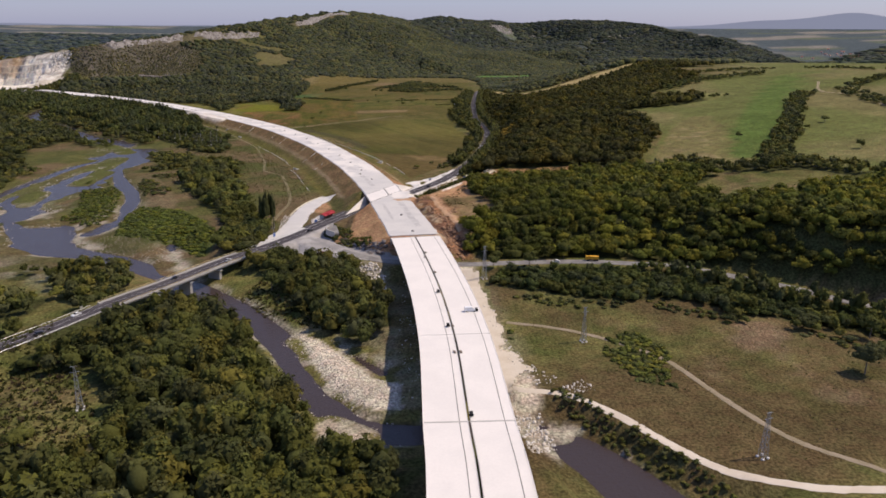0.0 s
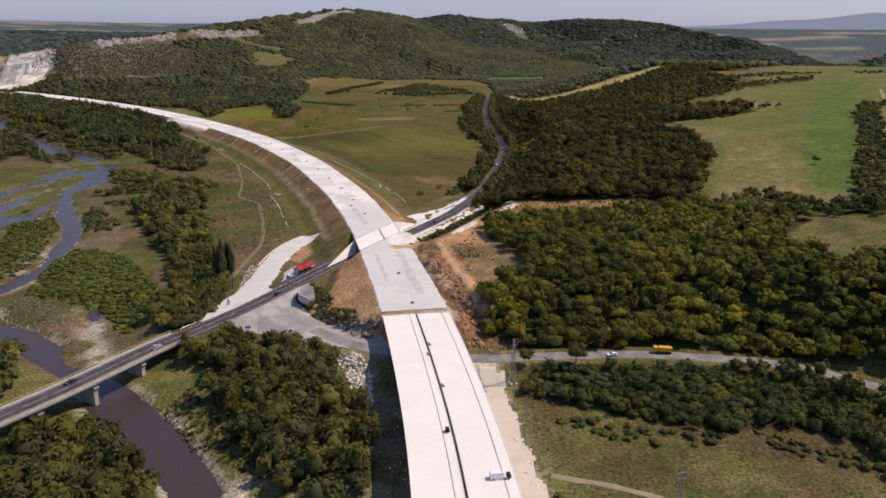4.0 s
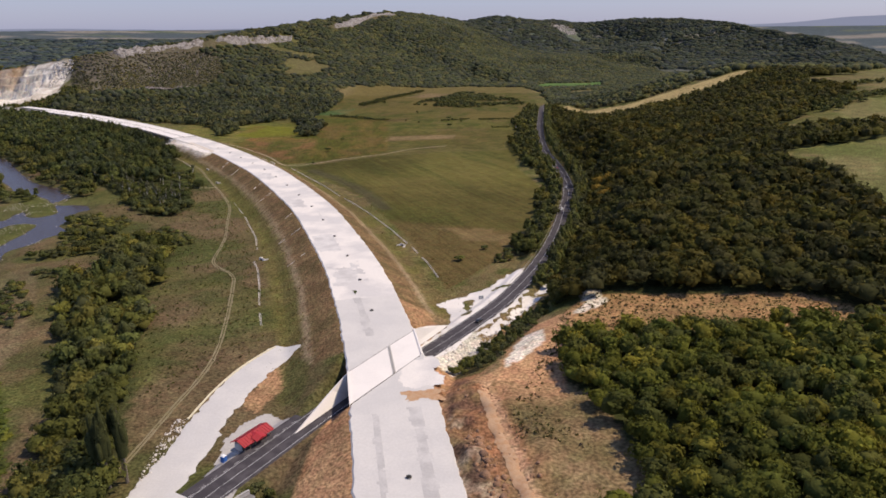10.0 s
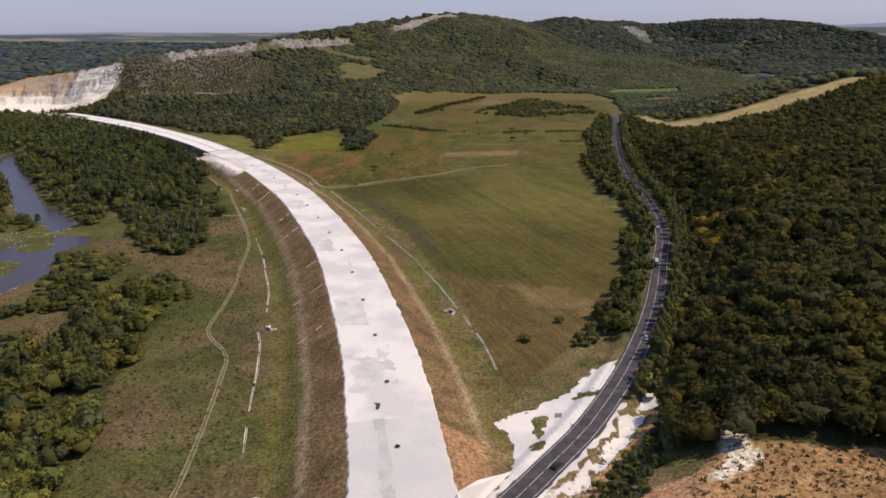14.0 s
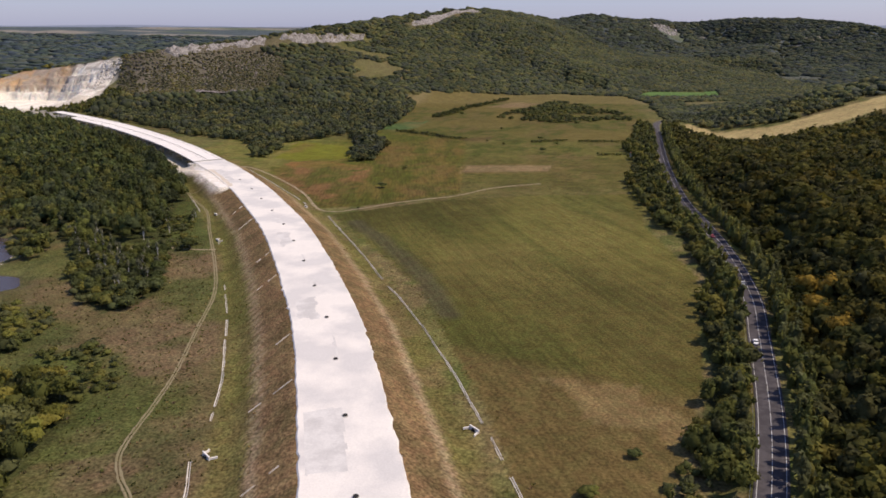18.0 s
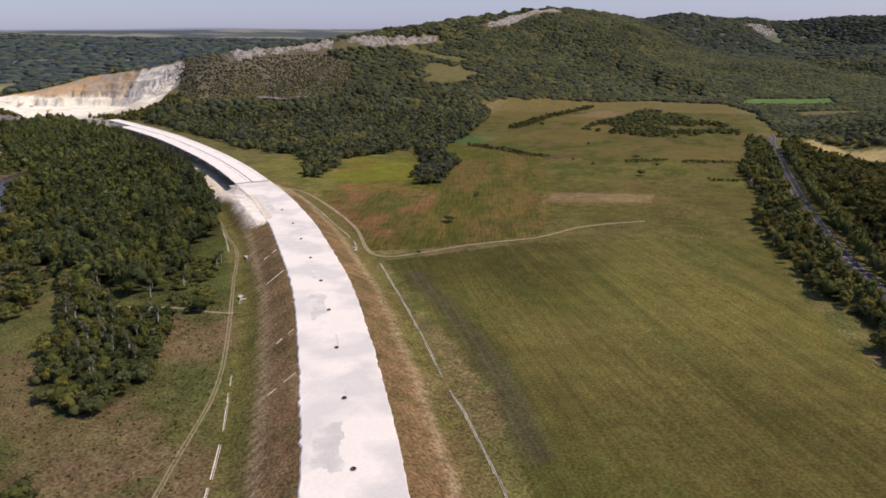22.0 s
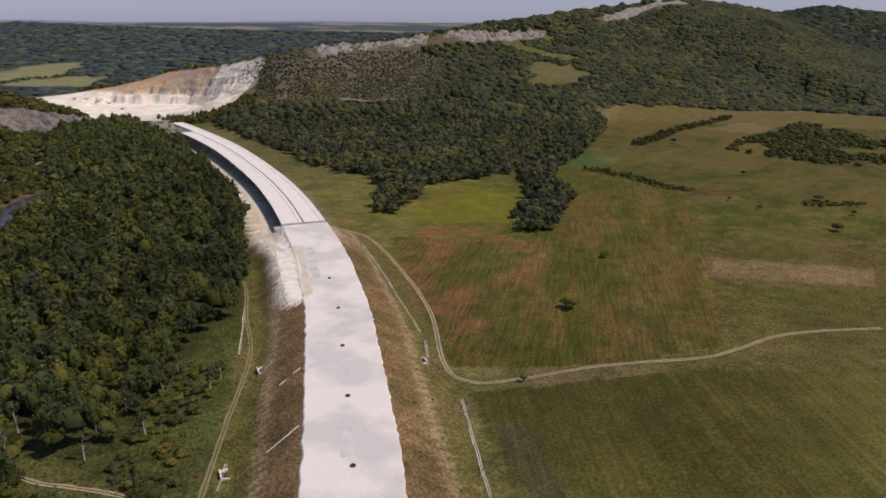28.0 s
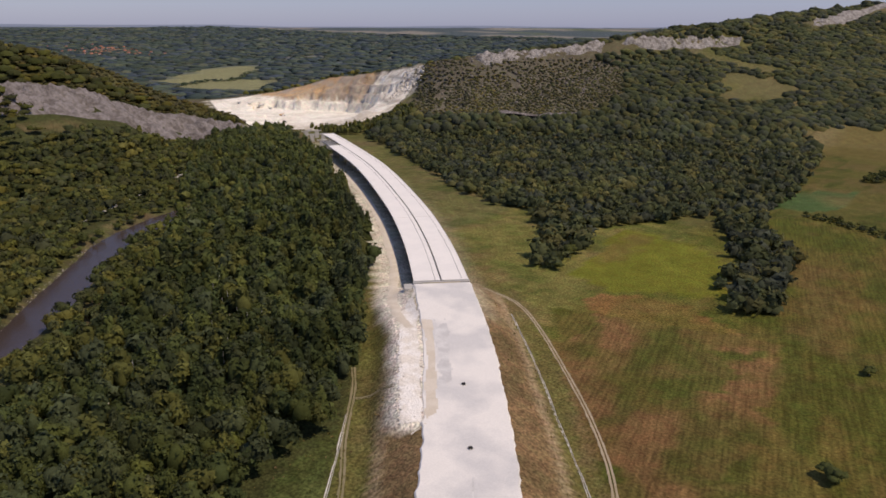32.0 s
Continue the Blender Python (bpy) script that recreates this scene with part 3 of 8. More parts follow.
def quick_mesh(name, verts, faces, material, smooth=False, colors=None, attr="tint"):
    """A big mesh straight from arrays; faces all have the same number of corners."""
    me = bpy.data.meshes.new(name)
    verts, faces = np.asarray(verts, np.float32), np.asarray(faces, np.int32)
    n, k = faces.shape
    me.vertices.add(len(verts)); me.vertices.foreach_set("co", verts.ravel())
    me.loops.add(n * k); me.loops.foreach_set("vertex_index", faces.ravel())
    me.polygons.add(n); me.polygons.foreach_set("loop_start", np.arange(0, n * k, k, dtype=np.int32))
    if smooth:
        me.polygons.foreach_set("use_smooth", np.ones(n, bool))
    me.update(calc_edges=True)
    if colors is not None:
        a = me.color_attributes.new(attr, "FLOAT_COLOR", "POINT")
        a.data.foreach_set("color", np.hstack([colors, np.ones((len(colors), 1))]).astype(np.float32).ravel())
    me.materials.append(material)
    return me


# ---- the ground, one sheet to the skyline ----
def axis(zones, lo, hi, cap=55.0):
    """Grid lines, close in the zones and wider away from them."""
    a = [lo]
    while a[-1] < hi:
        x = a[-1]
        a.append(x + min([cap] + [max(st, 0.17 * max(z0 - x, x - z1, 0)) for z0, z1, st in zones]))
    return np.array(a)


GX = axis([(-120, 62, 1.7), (-285, 190, 3.0), (-400, -285, 2.6), (-680, 280, 9.0), (-1390, -840, 16.0)], -4620, 4440, 60)
GY = axis([(205, 300, 2.2), (385, 660, 1.8), (190, 1190, 3.2), (1025, 1160, 2.2), (1190, 1430, 9.0), (1490, 1830, 16.0)], -2600, 4970, 60)
GXX, GYY = np.meshgrid(GX, GY)
GZ = lie(GXX, GYY)


def ground_z(x, y):
    """Height of the ground sheet itself."""
    x, y = np.asarray(x, float), np.asarray(y, float)
    i = np.clip(np.searchsorted(GX, x) - 1, 0, len(GX) - 2)
    j = np.clip(np.searchsorted(GY, y) - 1, 0, len(GY) - 2)
    f, g = (x - GX[i]) / (GX[i + 1] - GX[i]), (y - GY[j]) / (GY[j + 1] - GY[j])
    return (GZ[j, i] * (1 - f) + GZ[j, i + 1] * f) * (1 - g) + (GZ[j + 1, i] * (1 - f) + GZ[j + 1, i + 1] * f) * g


def gz(x, y):
    return float(ground_z(np.array([x]), np.array([y]))[0])


# land cover: woods
WOODS = {
    "hill": [(28, 392), (60, 394), (110, 394), (160, 376), (200, 345), (260, 300), (420, 190), (600, 200), (640, 330), (430, 420), (300, 455), (230, 440), (180, 430), (165, 470), (200, 505), (180, 530), (145, 540), (60, 548), (25, 545), (14, 520), (30, 495), (38, 455), (14, 425), (14, 402)],
    "upper": [(22, 600), (38, 590), (120, 582), (152, 545), (175, 620), (210, 700), (215, 770), (200, 840), (235, 870), (330, 905), (330, 960), (230, 960), (300, 1040), (420, 1180), (380, 1240), (420, 1330), (520, 1400), (400, 1440), (250, 1330), (150, 1330), (100, 1480), (90, 1570), (70, 1420), (62, 1230), (60, 1080), (66, 997), (69, 930), (66, 861), (58, 805), (46, 733), (32, 672)],
    "hedge": [(20, 690), (34, 780), (44, 861), (42, 930), (36, 1000), (34, 1080), (38, 1230), (50, 1425), (62, 1560), (45, 1560), (30, 1420), (14, 1340), (22, 1220), (8, 1130), (19, 1060), (25, 1005), (35, 960), (37, 890), (28, 840), (21, 770), (6, 720)],
    "southwest": [(-12, 190), (-20, 170), (-60, 120), (-150, 100), (-190, 130), (-150, 180), (-112, 196), (-128, 240), (-146, 262), (-172, 255), (-176, 283), (-152, 335), (-122, 330), (-88, 303), (-66, 260), (-50, 218)],
    "riverbank": [(-112, 386), (-101, 402), (-86, 400), (-66, 390), (-48, 379), (-38, 364), (-30, 345), (-24, 310), (-30, 288), (-48, 304), (-66, 318), (-76, 344), (-90, 366)],
    "beyond": [(-165, 330), (-190, 290), (-240, 240), (-330, 200), (-330, 360), (-262, 405), (-230, 400), (-190, 380)],
    "west": [(-227, 730), (-206, 701), (-198, 660), (-186, 625), (-172, 600), (-165, 570), (-154, 549), (-140, 520), (-134, 500), (-120, 470), (-112, 447), (-116, 425), (-128, 420), (-140, 437), (-142, 452), (-150, 475), (-166, 506), (-180, 540), (-203, 572), (-230, 610), (-240, 640), (-232, 672), (-250, 690), (-252, 728)],
    "young": [(-449, 968), (-396, 937), (-344, 881), (-290, 815), (-262, 798), (-250, 815), (-250, 832), (-264, 850), (-280, 880), (-292, 892), (-330, 896), (-352, 915), (-400, 945), (-440, 950)],
    "birch": [(-350, 1045), (-396, 1094), (-470, 1180), (-560, 1258), (-640, 1320), (-740, 1400), (-835, 1455), (-930, 1505), (-1000, 1480), (-940, 1390), (-820, 1290), (-700, 1200), (-590, 1120), (-520, 1060), (-470, 980), (-440, 945), (-401, 940), (-352, 915), (-316, 908), (-306, 925), (-322, 955), (-342, 1000), (-346, 1022)],
    "farwest": [(-420, 700), (-470, 800), (-560, 900), (-660, 1060), (-760, 1200), (-900, 1330), (-1060, 1430), (-1130, 1300), (-1150, 1100), (-1300, 900), (-1300, 500), (-700, 300), (-480, 420), (-430, 560)],
    "midwest": [(-480, 950), (-560, 1010), (-640, 1080), (-700, 1150), (-800, 1260), (-900, 1370), (-975, 1440), (-960, 1470), (-1040, 1420), (-960, 1290), (-930, 1200), (-860, 1100), (-740, 960), (-640, 880), (-560, 800), (-470, 830)],
    "hilltop": [(-1062, 1215), (-1050, 1300), (-1045, 1380), (-1055, 1440), (-1010, 1505), (-1060, 1530), (-1120, 1450), (-1150, 1380), (-1180, 1250), (-1160, 1150)],
    "roadside": [(26, 356), (45, 346), (66, 340), (86, 334), (109, 337), (130, 333), (145, 322), (190, 300), (260, 240), (330, 200), (330, 212), (262, 262), (206, 312), (170, 345), (148, 362), (127, 369), (100, 375), (65, 375), (30, 374)],
    "thicket": [(70, 292), (88, 298), (96, 284), (100, 262), (92, 246), (80, 250), (68, 276)],
    "belt": [(150, 548), (190, 564), (216, 530), (268, 526), (282, 500), (300, 470), (280, 468), (262, 500), (215, 506), (180, 528)],
}
BROW = [(-905, 1771), (-823, 1791), (-754, 1868), (-698, 1942), (-650, 1960), (-612, 1872), (-617, 1775), (-674, 1722), (-741, 1676), (-818, 1641), (-862, 1690)]
CLEARINGS = [[(200, 3640), (270, 3680), (330, 3690), (350, 3560), (320, 3440), (270, 3500)], [(60, 2000), (110, 2150), (260, 2190), (250, 2060), (180, 2020)], [(-520, 1990), (-440, 2000), (-400, 2060), (-520, 2050)], [(-600, 2080), (-470, 2080), (-450, 2120), (-590, 2120)], [(150, 1800), (330, 1830), (300, 1960), (140, 1900)], [(300, 2900), (420, 2950), (400, 3150), (300, 3100)], [(520, 2600), (640, 2650), (600, 2760), (500, 2720)], [(-510, 1934), (-480, 2030), (-455, 2072), (-420, 1992)]]
X, Y = GXX.ravel(), GYY.ravel()
Z = GZ.ravel()
N1, N2, N3 = fnoise(X, Y, 40), fnoise(X + 900, Y, 12, 3), fnoise(X, Y + 900, 300)
R0 = np.hypot(X + 90, Y - 440)
COL = np.empty((len(X), 3))


def lay(mask, color, soft=None):
    """Covers the ground in a colour where mask holds (0 to 1)."""
    k = mask.astype(float)[:, None]
    COL[:] = COL * (1 - k) + np.array(color) * k


COL[:] = (0.1, 0.092, 0.034)
lay(sstep(0.45, 0.62, N1), (0.115, 0.09, 0.043))
lay(sstep(0.5, 0.66, N2) * 0.8, (0.058, 0.068, 0.02))
# riverside rough grass, west of the motorway
west = (X < np.interp(Y, MW[:, 1], MW[:, 0]) - 14) & (Y > 380)
lay(west * 0.9, (0.088, 0.069, 0.034))
lay(west * 0.8 * sstep(0.42, 0.6, N1), (0.108, 0.076, 0.044))
lay(west * sstep(0.52, 0.64, fnoise(X + 333, Y, 55) + 0.04) * 0.7, (0.062, 0.07, 0.02))
lay(west * sstep(0.56, 0.66, fnoise(X + 133, Y + 70, 24, 3)) * 0.6, (0.05, 0.056, 0.02))
# green flats inside the river bend, and the grassy clearing before the poplar wood
for flat in ([(-240, 492), (-222, 545), (-172, 500), (-150, 440), (-140, 420), (-181, 446), (-207, 455)], [(-304, 600), (-288, 615), (-258, 540), (-252, 500), (-264, 497), (-284, 526), (-302, 566)],
             [(-352, 977), (-318, 988), (-290, 950), (-274, 922), (-295, 909), (-336, 901), (-368, 952)], [(-350, 1040), (-318, 996), (-300, 965), (-312, 955), (-345, 990), (-372, 1040)]):
    lay(inside(flat, X + 14 * (N1 - 0.5), Y + 14 * (N2 - 0.5)) * (0.55 + 0.45 * N2), (0.047, 0.057, 0.017))
lay(inside([(-262, 749), (-236, 762), (-216, 753), (-185, 726), (-176, 690), (-200, 676), (-223, 711)], X + 16 * (N1 - 0.5), Y + 16 * (N2 - 0.5)) * (0.4 + 0.6 * N2), (0.052, 0.062, 0.018))
lay(inside([(-304, 653), (-285, 680), (-249, 625), (-218, 570), (-213, 540), (-225, 530), (-262, 590)], X + 10 * (N1 - 0.5), Y) * (0.3 + 0.6 * N2), (0.13, 0.1, 0.06))
lay(inside([(-222, 462), (-242, 503), (-242, 554), (-200, 529), (-158, 475), (-142, 439), (-147, 415), (-175, 446), (-205, 458)], X + 10 * (N1 - 0.5), Y) * (0.5 + 0.5 * N1), (0.06, 0.075, 0.02))
# meadow south-east of the viaduct
lay(((X > 25) & (Y < 372)) * sstep(0.22, 0.5, fnoise(X, Y + 77, 60)) * 0.92, (0.076, 0.054, 0.027))
lay(((X > 25) & (Y < 345)) * sstep(0.56, 0.68, fnoise(X + 61, Y, 26, 3)) * 0.5, (0.052, 0.055, 0.018))
lay(((X > 95) & (Y < 330) & (Y > 225)) * sstep(0.5, 0.65, fnoise(X - 50, Y, 30)), (0.13, 0.092, 0.058))
# the great field
FIELD = [(-30, 640), (-62, 734), (-114, 855), (-215, 1005), (-144, 1050), (-120, 1062), (-60, 1085), (20, 1100), (12, 1000), (33, 894), (18, 772), (0, 700)]
f1 = inside(FIELD, X, Y)
lay(f1 * 1.0, (0.078, 0.074, 0.021))

lay(f1 * sstep(0.4, 0.75, fnoise(X, Y, 110)) * 0.7, (0.108, 0.09, 0.031))
_ru, _rv = X * 0.47 - Y * 0.88, X * 0.88 + Y * 0.47
lay(f1 * sstep(0.45, 0.65, fnoise(_ru * 0.16, _rv, 16, 3)) * 0.45, (0.112, 0.1, 0.03))
lay(f1 * sstep(0.5, 0.68, fnoise(_ru * 0.16 + 90, _rv, 22, 3)) * 0.45, (0.052, 0.06, 0.016))
lay(f1 * sstep(768, 752, Y + 0.25 * X + 14 * (N1 - 0.5)) * (0.45 + 0.5 * N1), (0.125, 0.088, 0.038))
# fields beyond the track
CROP = [(-232, 1022), (-205, 1032), (-165, 1050), (-130, 1083), (-141, 1159), (-157, 1273), (-174, 1389), (-228, 1427), (-271, 1472), (-295, 1443), (-323, 1413), (-300, 1385), (-258, 1280), (-262, 1200), (-345, 1180), (-300, 1115)]
f2 = inside(CROP, X, Y)
lay(f2 * 1.0, (0.07, 0.069, 0.018))
lay(f2 * sstep(0.43, 0.6, fnoise(X + 210, Y, 50)) * 0.5, (0.12, 0.085, 0.035))
REDDISH = [(-330, 1140), (-317, 1165), (-330, 1215), (-308, 1225), (-280, 1228), (-262, 1205), (-240, 1205), (-226, 1168), (-236, 1120), (-229, 1079), (-236, 1045), (-267, 1078), (-312, 1117)]
_wx, _wy = X + 34 * (fnoise(X, Y, 30, 3) - 0.5), Y + 34 * (fnoise(X + 70, Y, 30, 3) - 0.5)
lay(inside(REDDISH, _wx, _wy) * (0.35 + 0.6 * sstep(0.35, 0.55, fnoise(X + 20, Y, 26))), (0.15, 0.083, 0.045))
lay(inside([(-272, 1131), (-264, 1175), (-244, 1200), (-251, 1145), (-263, 1120)], _wx, _wy) * 0.8, (0.066, 0.074, 0.02))
lay(f2 * sstep(0.6, 0.72, fnoise(X + 10, Y + 400, 45)) * 0.6, (0.058, 0.066, 0.017))
lay(f2 * sstep(0.55, 0.7, fnoise(X + 410, Y + 40, 30)) * 0.5, (0.125, 0.075, 0.04))
GREEN = [(-358, 1236), (-376, 1300), (-374, 1340), (-350, 1345), (-318, 1330), (-286, 1288), (-270, 1245), (-300, 1238), (-326, 1222)]
f3 = inside(GREEN, _wx * 0.5 + X * 0.5, _wy * 0.5 + Y * 0.5)
lay(f3 * 0.9, (0.115, 0.115, 0.02))
lay(f3 * sstep(0.55, 0.66, N1) * 0.7, (0.125, 0.09, 0.035))
lay(f1 * inside([(-45, 760), (-8, 762), (8, 730), (0, 712), (-30, 735)], _wx, _wy) * (0.3 + 0.5 * N2), (0.2, 0.145, 0.07))
_cu, _cv = X * 0.24 - Y * 0.97, X * 0.97 + Y * 0.24
lay(f2 * sstep(-250, -215, X) * sstep(0.44, 0.62, fnoise(_cu * 0.14, _cv, 7, 3)) * (0.25 + 0.5 * fnoise(X, Y + 60, 40)), (0.135, 0.088, 0.034))
lay(f2 * sstep(0.5, 0.66, fnoise(_cu * 0.5 + 40, _cv, 12, 3)) * 0.55, (0.052, 0.062, 0.016))
f4 = inside([(-145, 1210), (-60, 1222), (-62, 1190), (-142, 1174)], X, Y)
lay(inside([(-145, 1210), (-60, 1222), (-62, 1190), (-142, 1174)], _wx, _wy) * sstep(0.2, 0.55, N1) * (0.25 + 0.4 * (np.sin((X * 0.99 - Y * 0.1) * 1.05) > 0)), (0.135, 0.1, 0.046))
f5 = inside([(-320, 1470), (-316, 1531), (-290, 1570), (-264, 1580), (-262, 1508), (-279, 1483)], X, Y)
lay(f5 * 0.9, (0.05, 0.085, 0.03))
farf = (Y > 1390) & (Y < 2080) & (X > -360) & (X < 90)
lay(farf * sstep(0.48, 0.58, fnoise(X, Y, 160)), (0.125, 0.1, 0.042))
lay(((Y > 1860) & farf) * 0.8, (0.15, 0.12, 0.06))
lay(inside([(-205, 1790), (-160, 1880), (-110, 1850), (-130, 1780)], X, Y) * 0.8, (0.2, 0.14, 0.1))
lay(inside([(-150, 1206), (-145, 1165), (-60, 1180), (-40, 1215), (-105, 1226)], X, Y) * 0.6, (0.17, 0.115, 0.065))
# fields on the eastern hill
HF = [(150, 528), (180, 530), (205, 508), (245, 520), (300, 470), (420, 430), (900, 330), (1400, 500), (1300, 1500), (760, 1750), (560, 1440), (440, 1180), (330, 1040), (345, 950), (240, 880), (222, 760), (212, 690)]
f6 = inside(HF, X, Y)
lay(f6 * 1.0, (0.095, 0.103, 0.034))
lay(f6 * sstep(0.45, 0.65, fnoise(X, Y, 110)), (0.13, 0.115, 0.05))
lay(f6 * inside([(243, 540), (275, 590), (420, 870), (560, 1130), (530, 1150), (385, 900), (230, 590)], X, Y) * (0.55 + 0.3 * N1), (0.06, 0.1, 0.022))
lay((f6 & inside([(165, 540), (230, 720), (260, 700), (215, 545)], X, Y)) * sstep(0.45, 0.7, N2) * 0.7, (0.18, 0.15, 0.085))
lay((f6 & inside([(165, 560), (223, 703), (265, 779), (291, 778), (261, 638), (222, 545)], X + 18 * (N1 - 0.5), Y)) * (0.3 + 0.4 * N1), (0.15, 0.115, 0.055))
f7 = inside([(215, 860), (340, 905), (380, 960), (330, 1010), (235, 960)], X, Y) | inside([(330, 1060), (420, 1180), (360, 1170), (310, 1090)], X, Y)
lay(f7 * 1.0, (0.14, 0.14, 0.05))
lay(inside([(95, 1500), (130, 1350), (230, 1370), (390, 1450), (420, 1500), (330, 1490), (200, 1440), (140, 1480), (115, 1580)], X, Y) * 1.0, (0.27, 0.21, 0.1))
# stubble strip on the knoll
TAN = [(24, 575), (38, 592), (80, 586), (125, 580), (158, 552), (172, 530), (150, 530), (110, 548), (60, 548), (28, 552)]
lay(inside(TAN, X, Y) * (0.6 + 0.4 * N2), (0.29, 0.165, 0.08))
lay(inside([(-184, 1405), (-145, 1413), (-142, 1387), (-173, 1375)], X, Y) * (0.4 + 0.4 * N2), (0.09, 0.06, 0.035))
CROPPED = (f1 | f2 | f3 | farf)
COL[f1] *= (0.9 + 0.33 * sstep(860, 960, Y) - 0.5 * sstep(900, 1010, Y) * sstep(-60, -130, X) - 0.08 * sstep(-70, 0, X))[f1][:, None] * np.array([1.03, 1.0, 1.0])
COL[f2 | f3] *= (1.03 - 0.1 * sstep(1130, 1060, Y))[f2 | f3][:, None] * np.array([1.0, 1.0, 0.82])
COL[farf | f3] *= 1.05
north = sstep(1090, 1160, Y) * sstep(2120, 2000, Y) * sstep(-350, -320, X) * sstep(80, 50, X) * ~(f2 | f3 | f4 | f5)
COL[:] *= 1 - north[:, None] * np.array([0.17, 0.17, 0.34])
lay((~CROPPED) * (~f4) * (X > -150) * (X < 40) * (Y > 1030) * (Y < 1260) * 0.6, (0.074, 0.062, 0.02))
COL[~CROPPED] *= 1.15
COL[(X < -235) & (X > -470) & (Y > 1120) & (Y < 1380) & ~CROPPED] *= np.array([1.16, 1.14, 0.95])
# woods
WOODED = np.zeros(len(X), bool)
THIN = {"thicket": 0.42, "west": 0.26, "beyond": 0.42, "farwest": 0.3}
for k, w in WOODS.items():
    WOODED |= inside(w, X, Y) & (fnoise(X, Y, 45) > THIN.get(k, 0) - 0.02)
lay(WOODED * 0.92, (0.042, 0.046, 0.018))
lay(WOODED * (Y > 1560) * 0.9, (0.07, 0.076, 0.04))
for c in CLEARINGS:
    lay(inside(c, X, Y) * (0.5 + 0.5 * N2), (0.12, 0.105, 0.05))
lay(inside([(60, 2000), (110, 2150), (260, 2190), (250, 2060), (180, 2020)], X, Y) * 1.0, (0.085, 0.15, 0.045))
lay(inside(CLEARINGS[0], X, Y) * sstep(0.4, 0.62, fnoise(X, Y, 60, 3)), (0.14, 0.135, 0.11))
# far country: woods and pale fields, blue haze mixed into the ground colour
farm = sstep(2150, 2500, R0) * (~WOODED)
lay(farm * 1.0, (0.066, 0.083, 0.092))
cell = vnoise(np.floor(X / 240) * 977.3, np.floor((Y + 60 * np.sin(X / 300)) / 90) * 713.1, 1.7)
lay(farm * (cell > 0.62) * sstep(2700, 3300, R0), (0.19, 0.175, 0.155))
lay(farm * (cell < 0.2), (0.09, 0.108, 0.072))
lay(inside([(-1954, 1956), (-2091, 2181), (-2062, 2372), (-1931, 2272), (-1787, 2090), (-1716, 2154), (-1518, 1935), (-1621, 1870), (-1744, 1873)], X, Y) * 1.0, (0.19, 0.185, 0.1))
# mountain: bare brow, scree and rocks
dr, vr = near(RIDGE, X, Y)
fr = np.clip(1 - dr / np.maximum(vr[:, 1], 1), 0, 1)
bare = sstep(0.3, 0.5, fr) * (X < -560) * (Y < 2150) * sstep(-560, -700, X)
lay(bare * sstep(0.3, 0.55, fnoise(X, Y, 60)) * 0.85, (0.095, 0.08, 0.062))
lay((fr > 0.86) * sstep(0.5, 0.6, fnoise(X + 50, Y, 90)) * (X < 400) * 0.8, (0.1, 0.086, 0.056))
dw, vw = near(RIDGE_W, X, Y)
fw = np.clip(1 - dw / np.maximum(vw[:, 1], 1), 0, 1)
lay((fw > 0.75) * 0.6, (0.095, 0.082, 0.04))
lay(inside(BROW, X, Y) * (0.6 + 0.4 * N2), (0.112, 0.1, 0.08))
lay(sstep(9, 3, np.abs(near(spline([(-190, 985, 0), (-168, 953, 0), (-138, 909, 0), (-118, 876, 0), (-107, 854, 0), (-92, 820, 0)], 6), X, Y, 40)[0]) + 5 * (N2 - 0.5)) * 0.6, (0.06, 0.052, 0.034))
# embankment slopes and verges
mwd, mwv = near(MW[(MWS > S_V1) & (MWS < S_V2)], X, Y)
emb = sstep(46, 38, mwd) * (Y > 540)
lay(emb * 0.85, (0.115, 0.1, 0.033))
lay(emb * sstep(0.46, 0.62, fnoise(X, Y, 16)) * 0.6, (0.14, 0.1, 0.05))
lay(west * sstep(29, 32, mwd) * sstep(46, 41, mwd + 4 * (N2 - 0.5)) * (Y > 600) * (0.2 + 0.45 * N1), (0.1, 0.096, 0.028))
lay(sstep(31, 26, mwd + 6 * (N2 - 0.5)) * (Y > 540) * 0.85, (0.175, 0.11, 0.06))
lay(sstep(40, 20, mwd) * (Y > 540) * sstep(0.5, 0.62, fnoise(X, Y + 31, 9, 3)) * 0.7, (0.1, 0.074, 0.035))
lay(sstep(2.6, 0.6, np.abs(mwd - 29.0 + 3 * (N2 - 0.5))) * (Y > 540) * 0.7, (0.3, 0.22, 0.145))
# the red earth cutting beside the road, and the mound over the junction
cut = (mwd < 75) & (Y > 395) & (Y < 600) & ~WOODED & (X > -62)
lay(cut * 1.0, (0.19, 0.132, 0.072))
lay(cut * sstep(0.5, 0.6, N2) * 0.4, (0.1, 0.088, 0.034))
lay(cut * sstep(0.22, 0.4, fnoise(X, Y, 22)) * sstep(40, 32, mwd + 8 * (N2 - 0.5)) * (Y < 535), (0.27, 0.135, 0.072))
lay(cut * sstep(0.5, 0.6, fnoise(X + 60, Y, 9)) * sstep(36, 28, mwd) * (Y < 535) * 0.9, (0.15, 0.083, 0.055))
lay(cut * (X > -20) * sstep(23, 19, mwd + 5 * (N2 - 0.5)) * (Y < 500) * sstep(0.4, 0.55, fnoise(X, Y + 5, 7, 3)) * 0.85, (0.095, 0.06, 0.045))
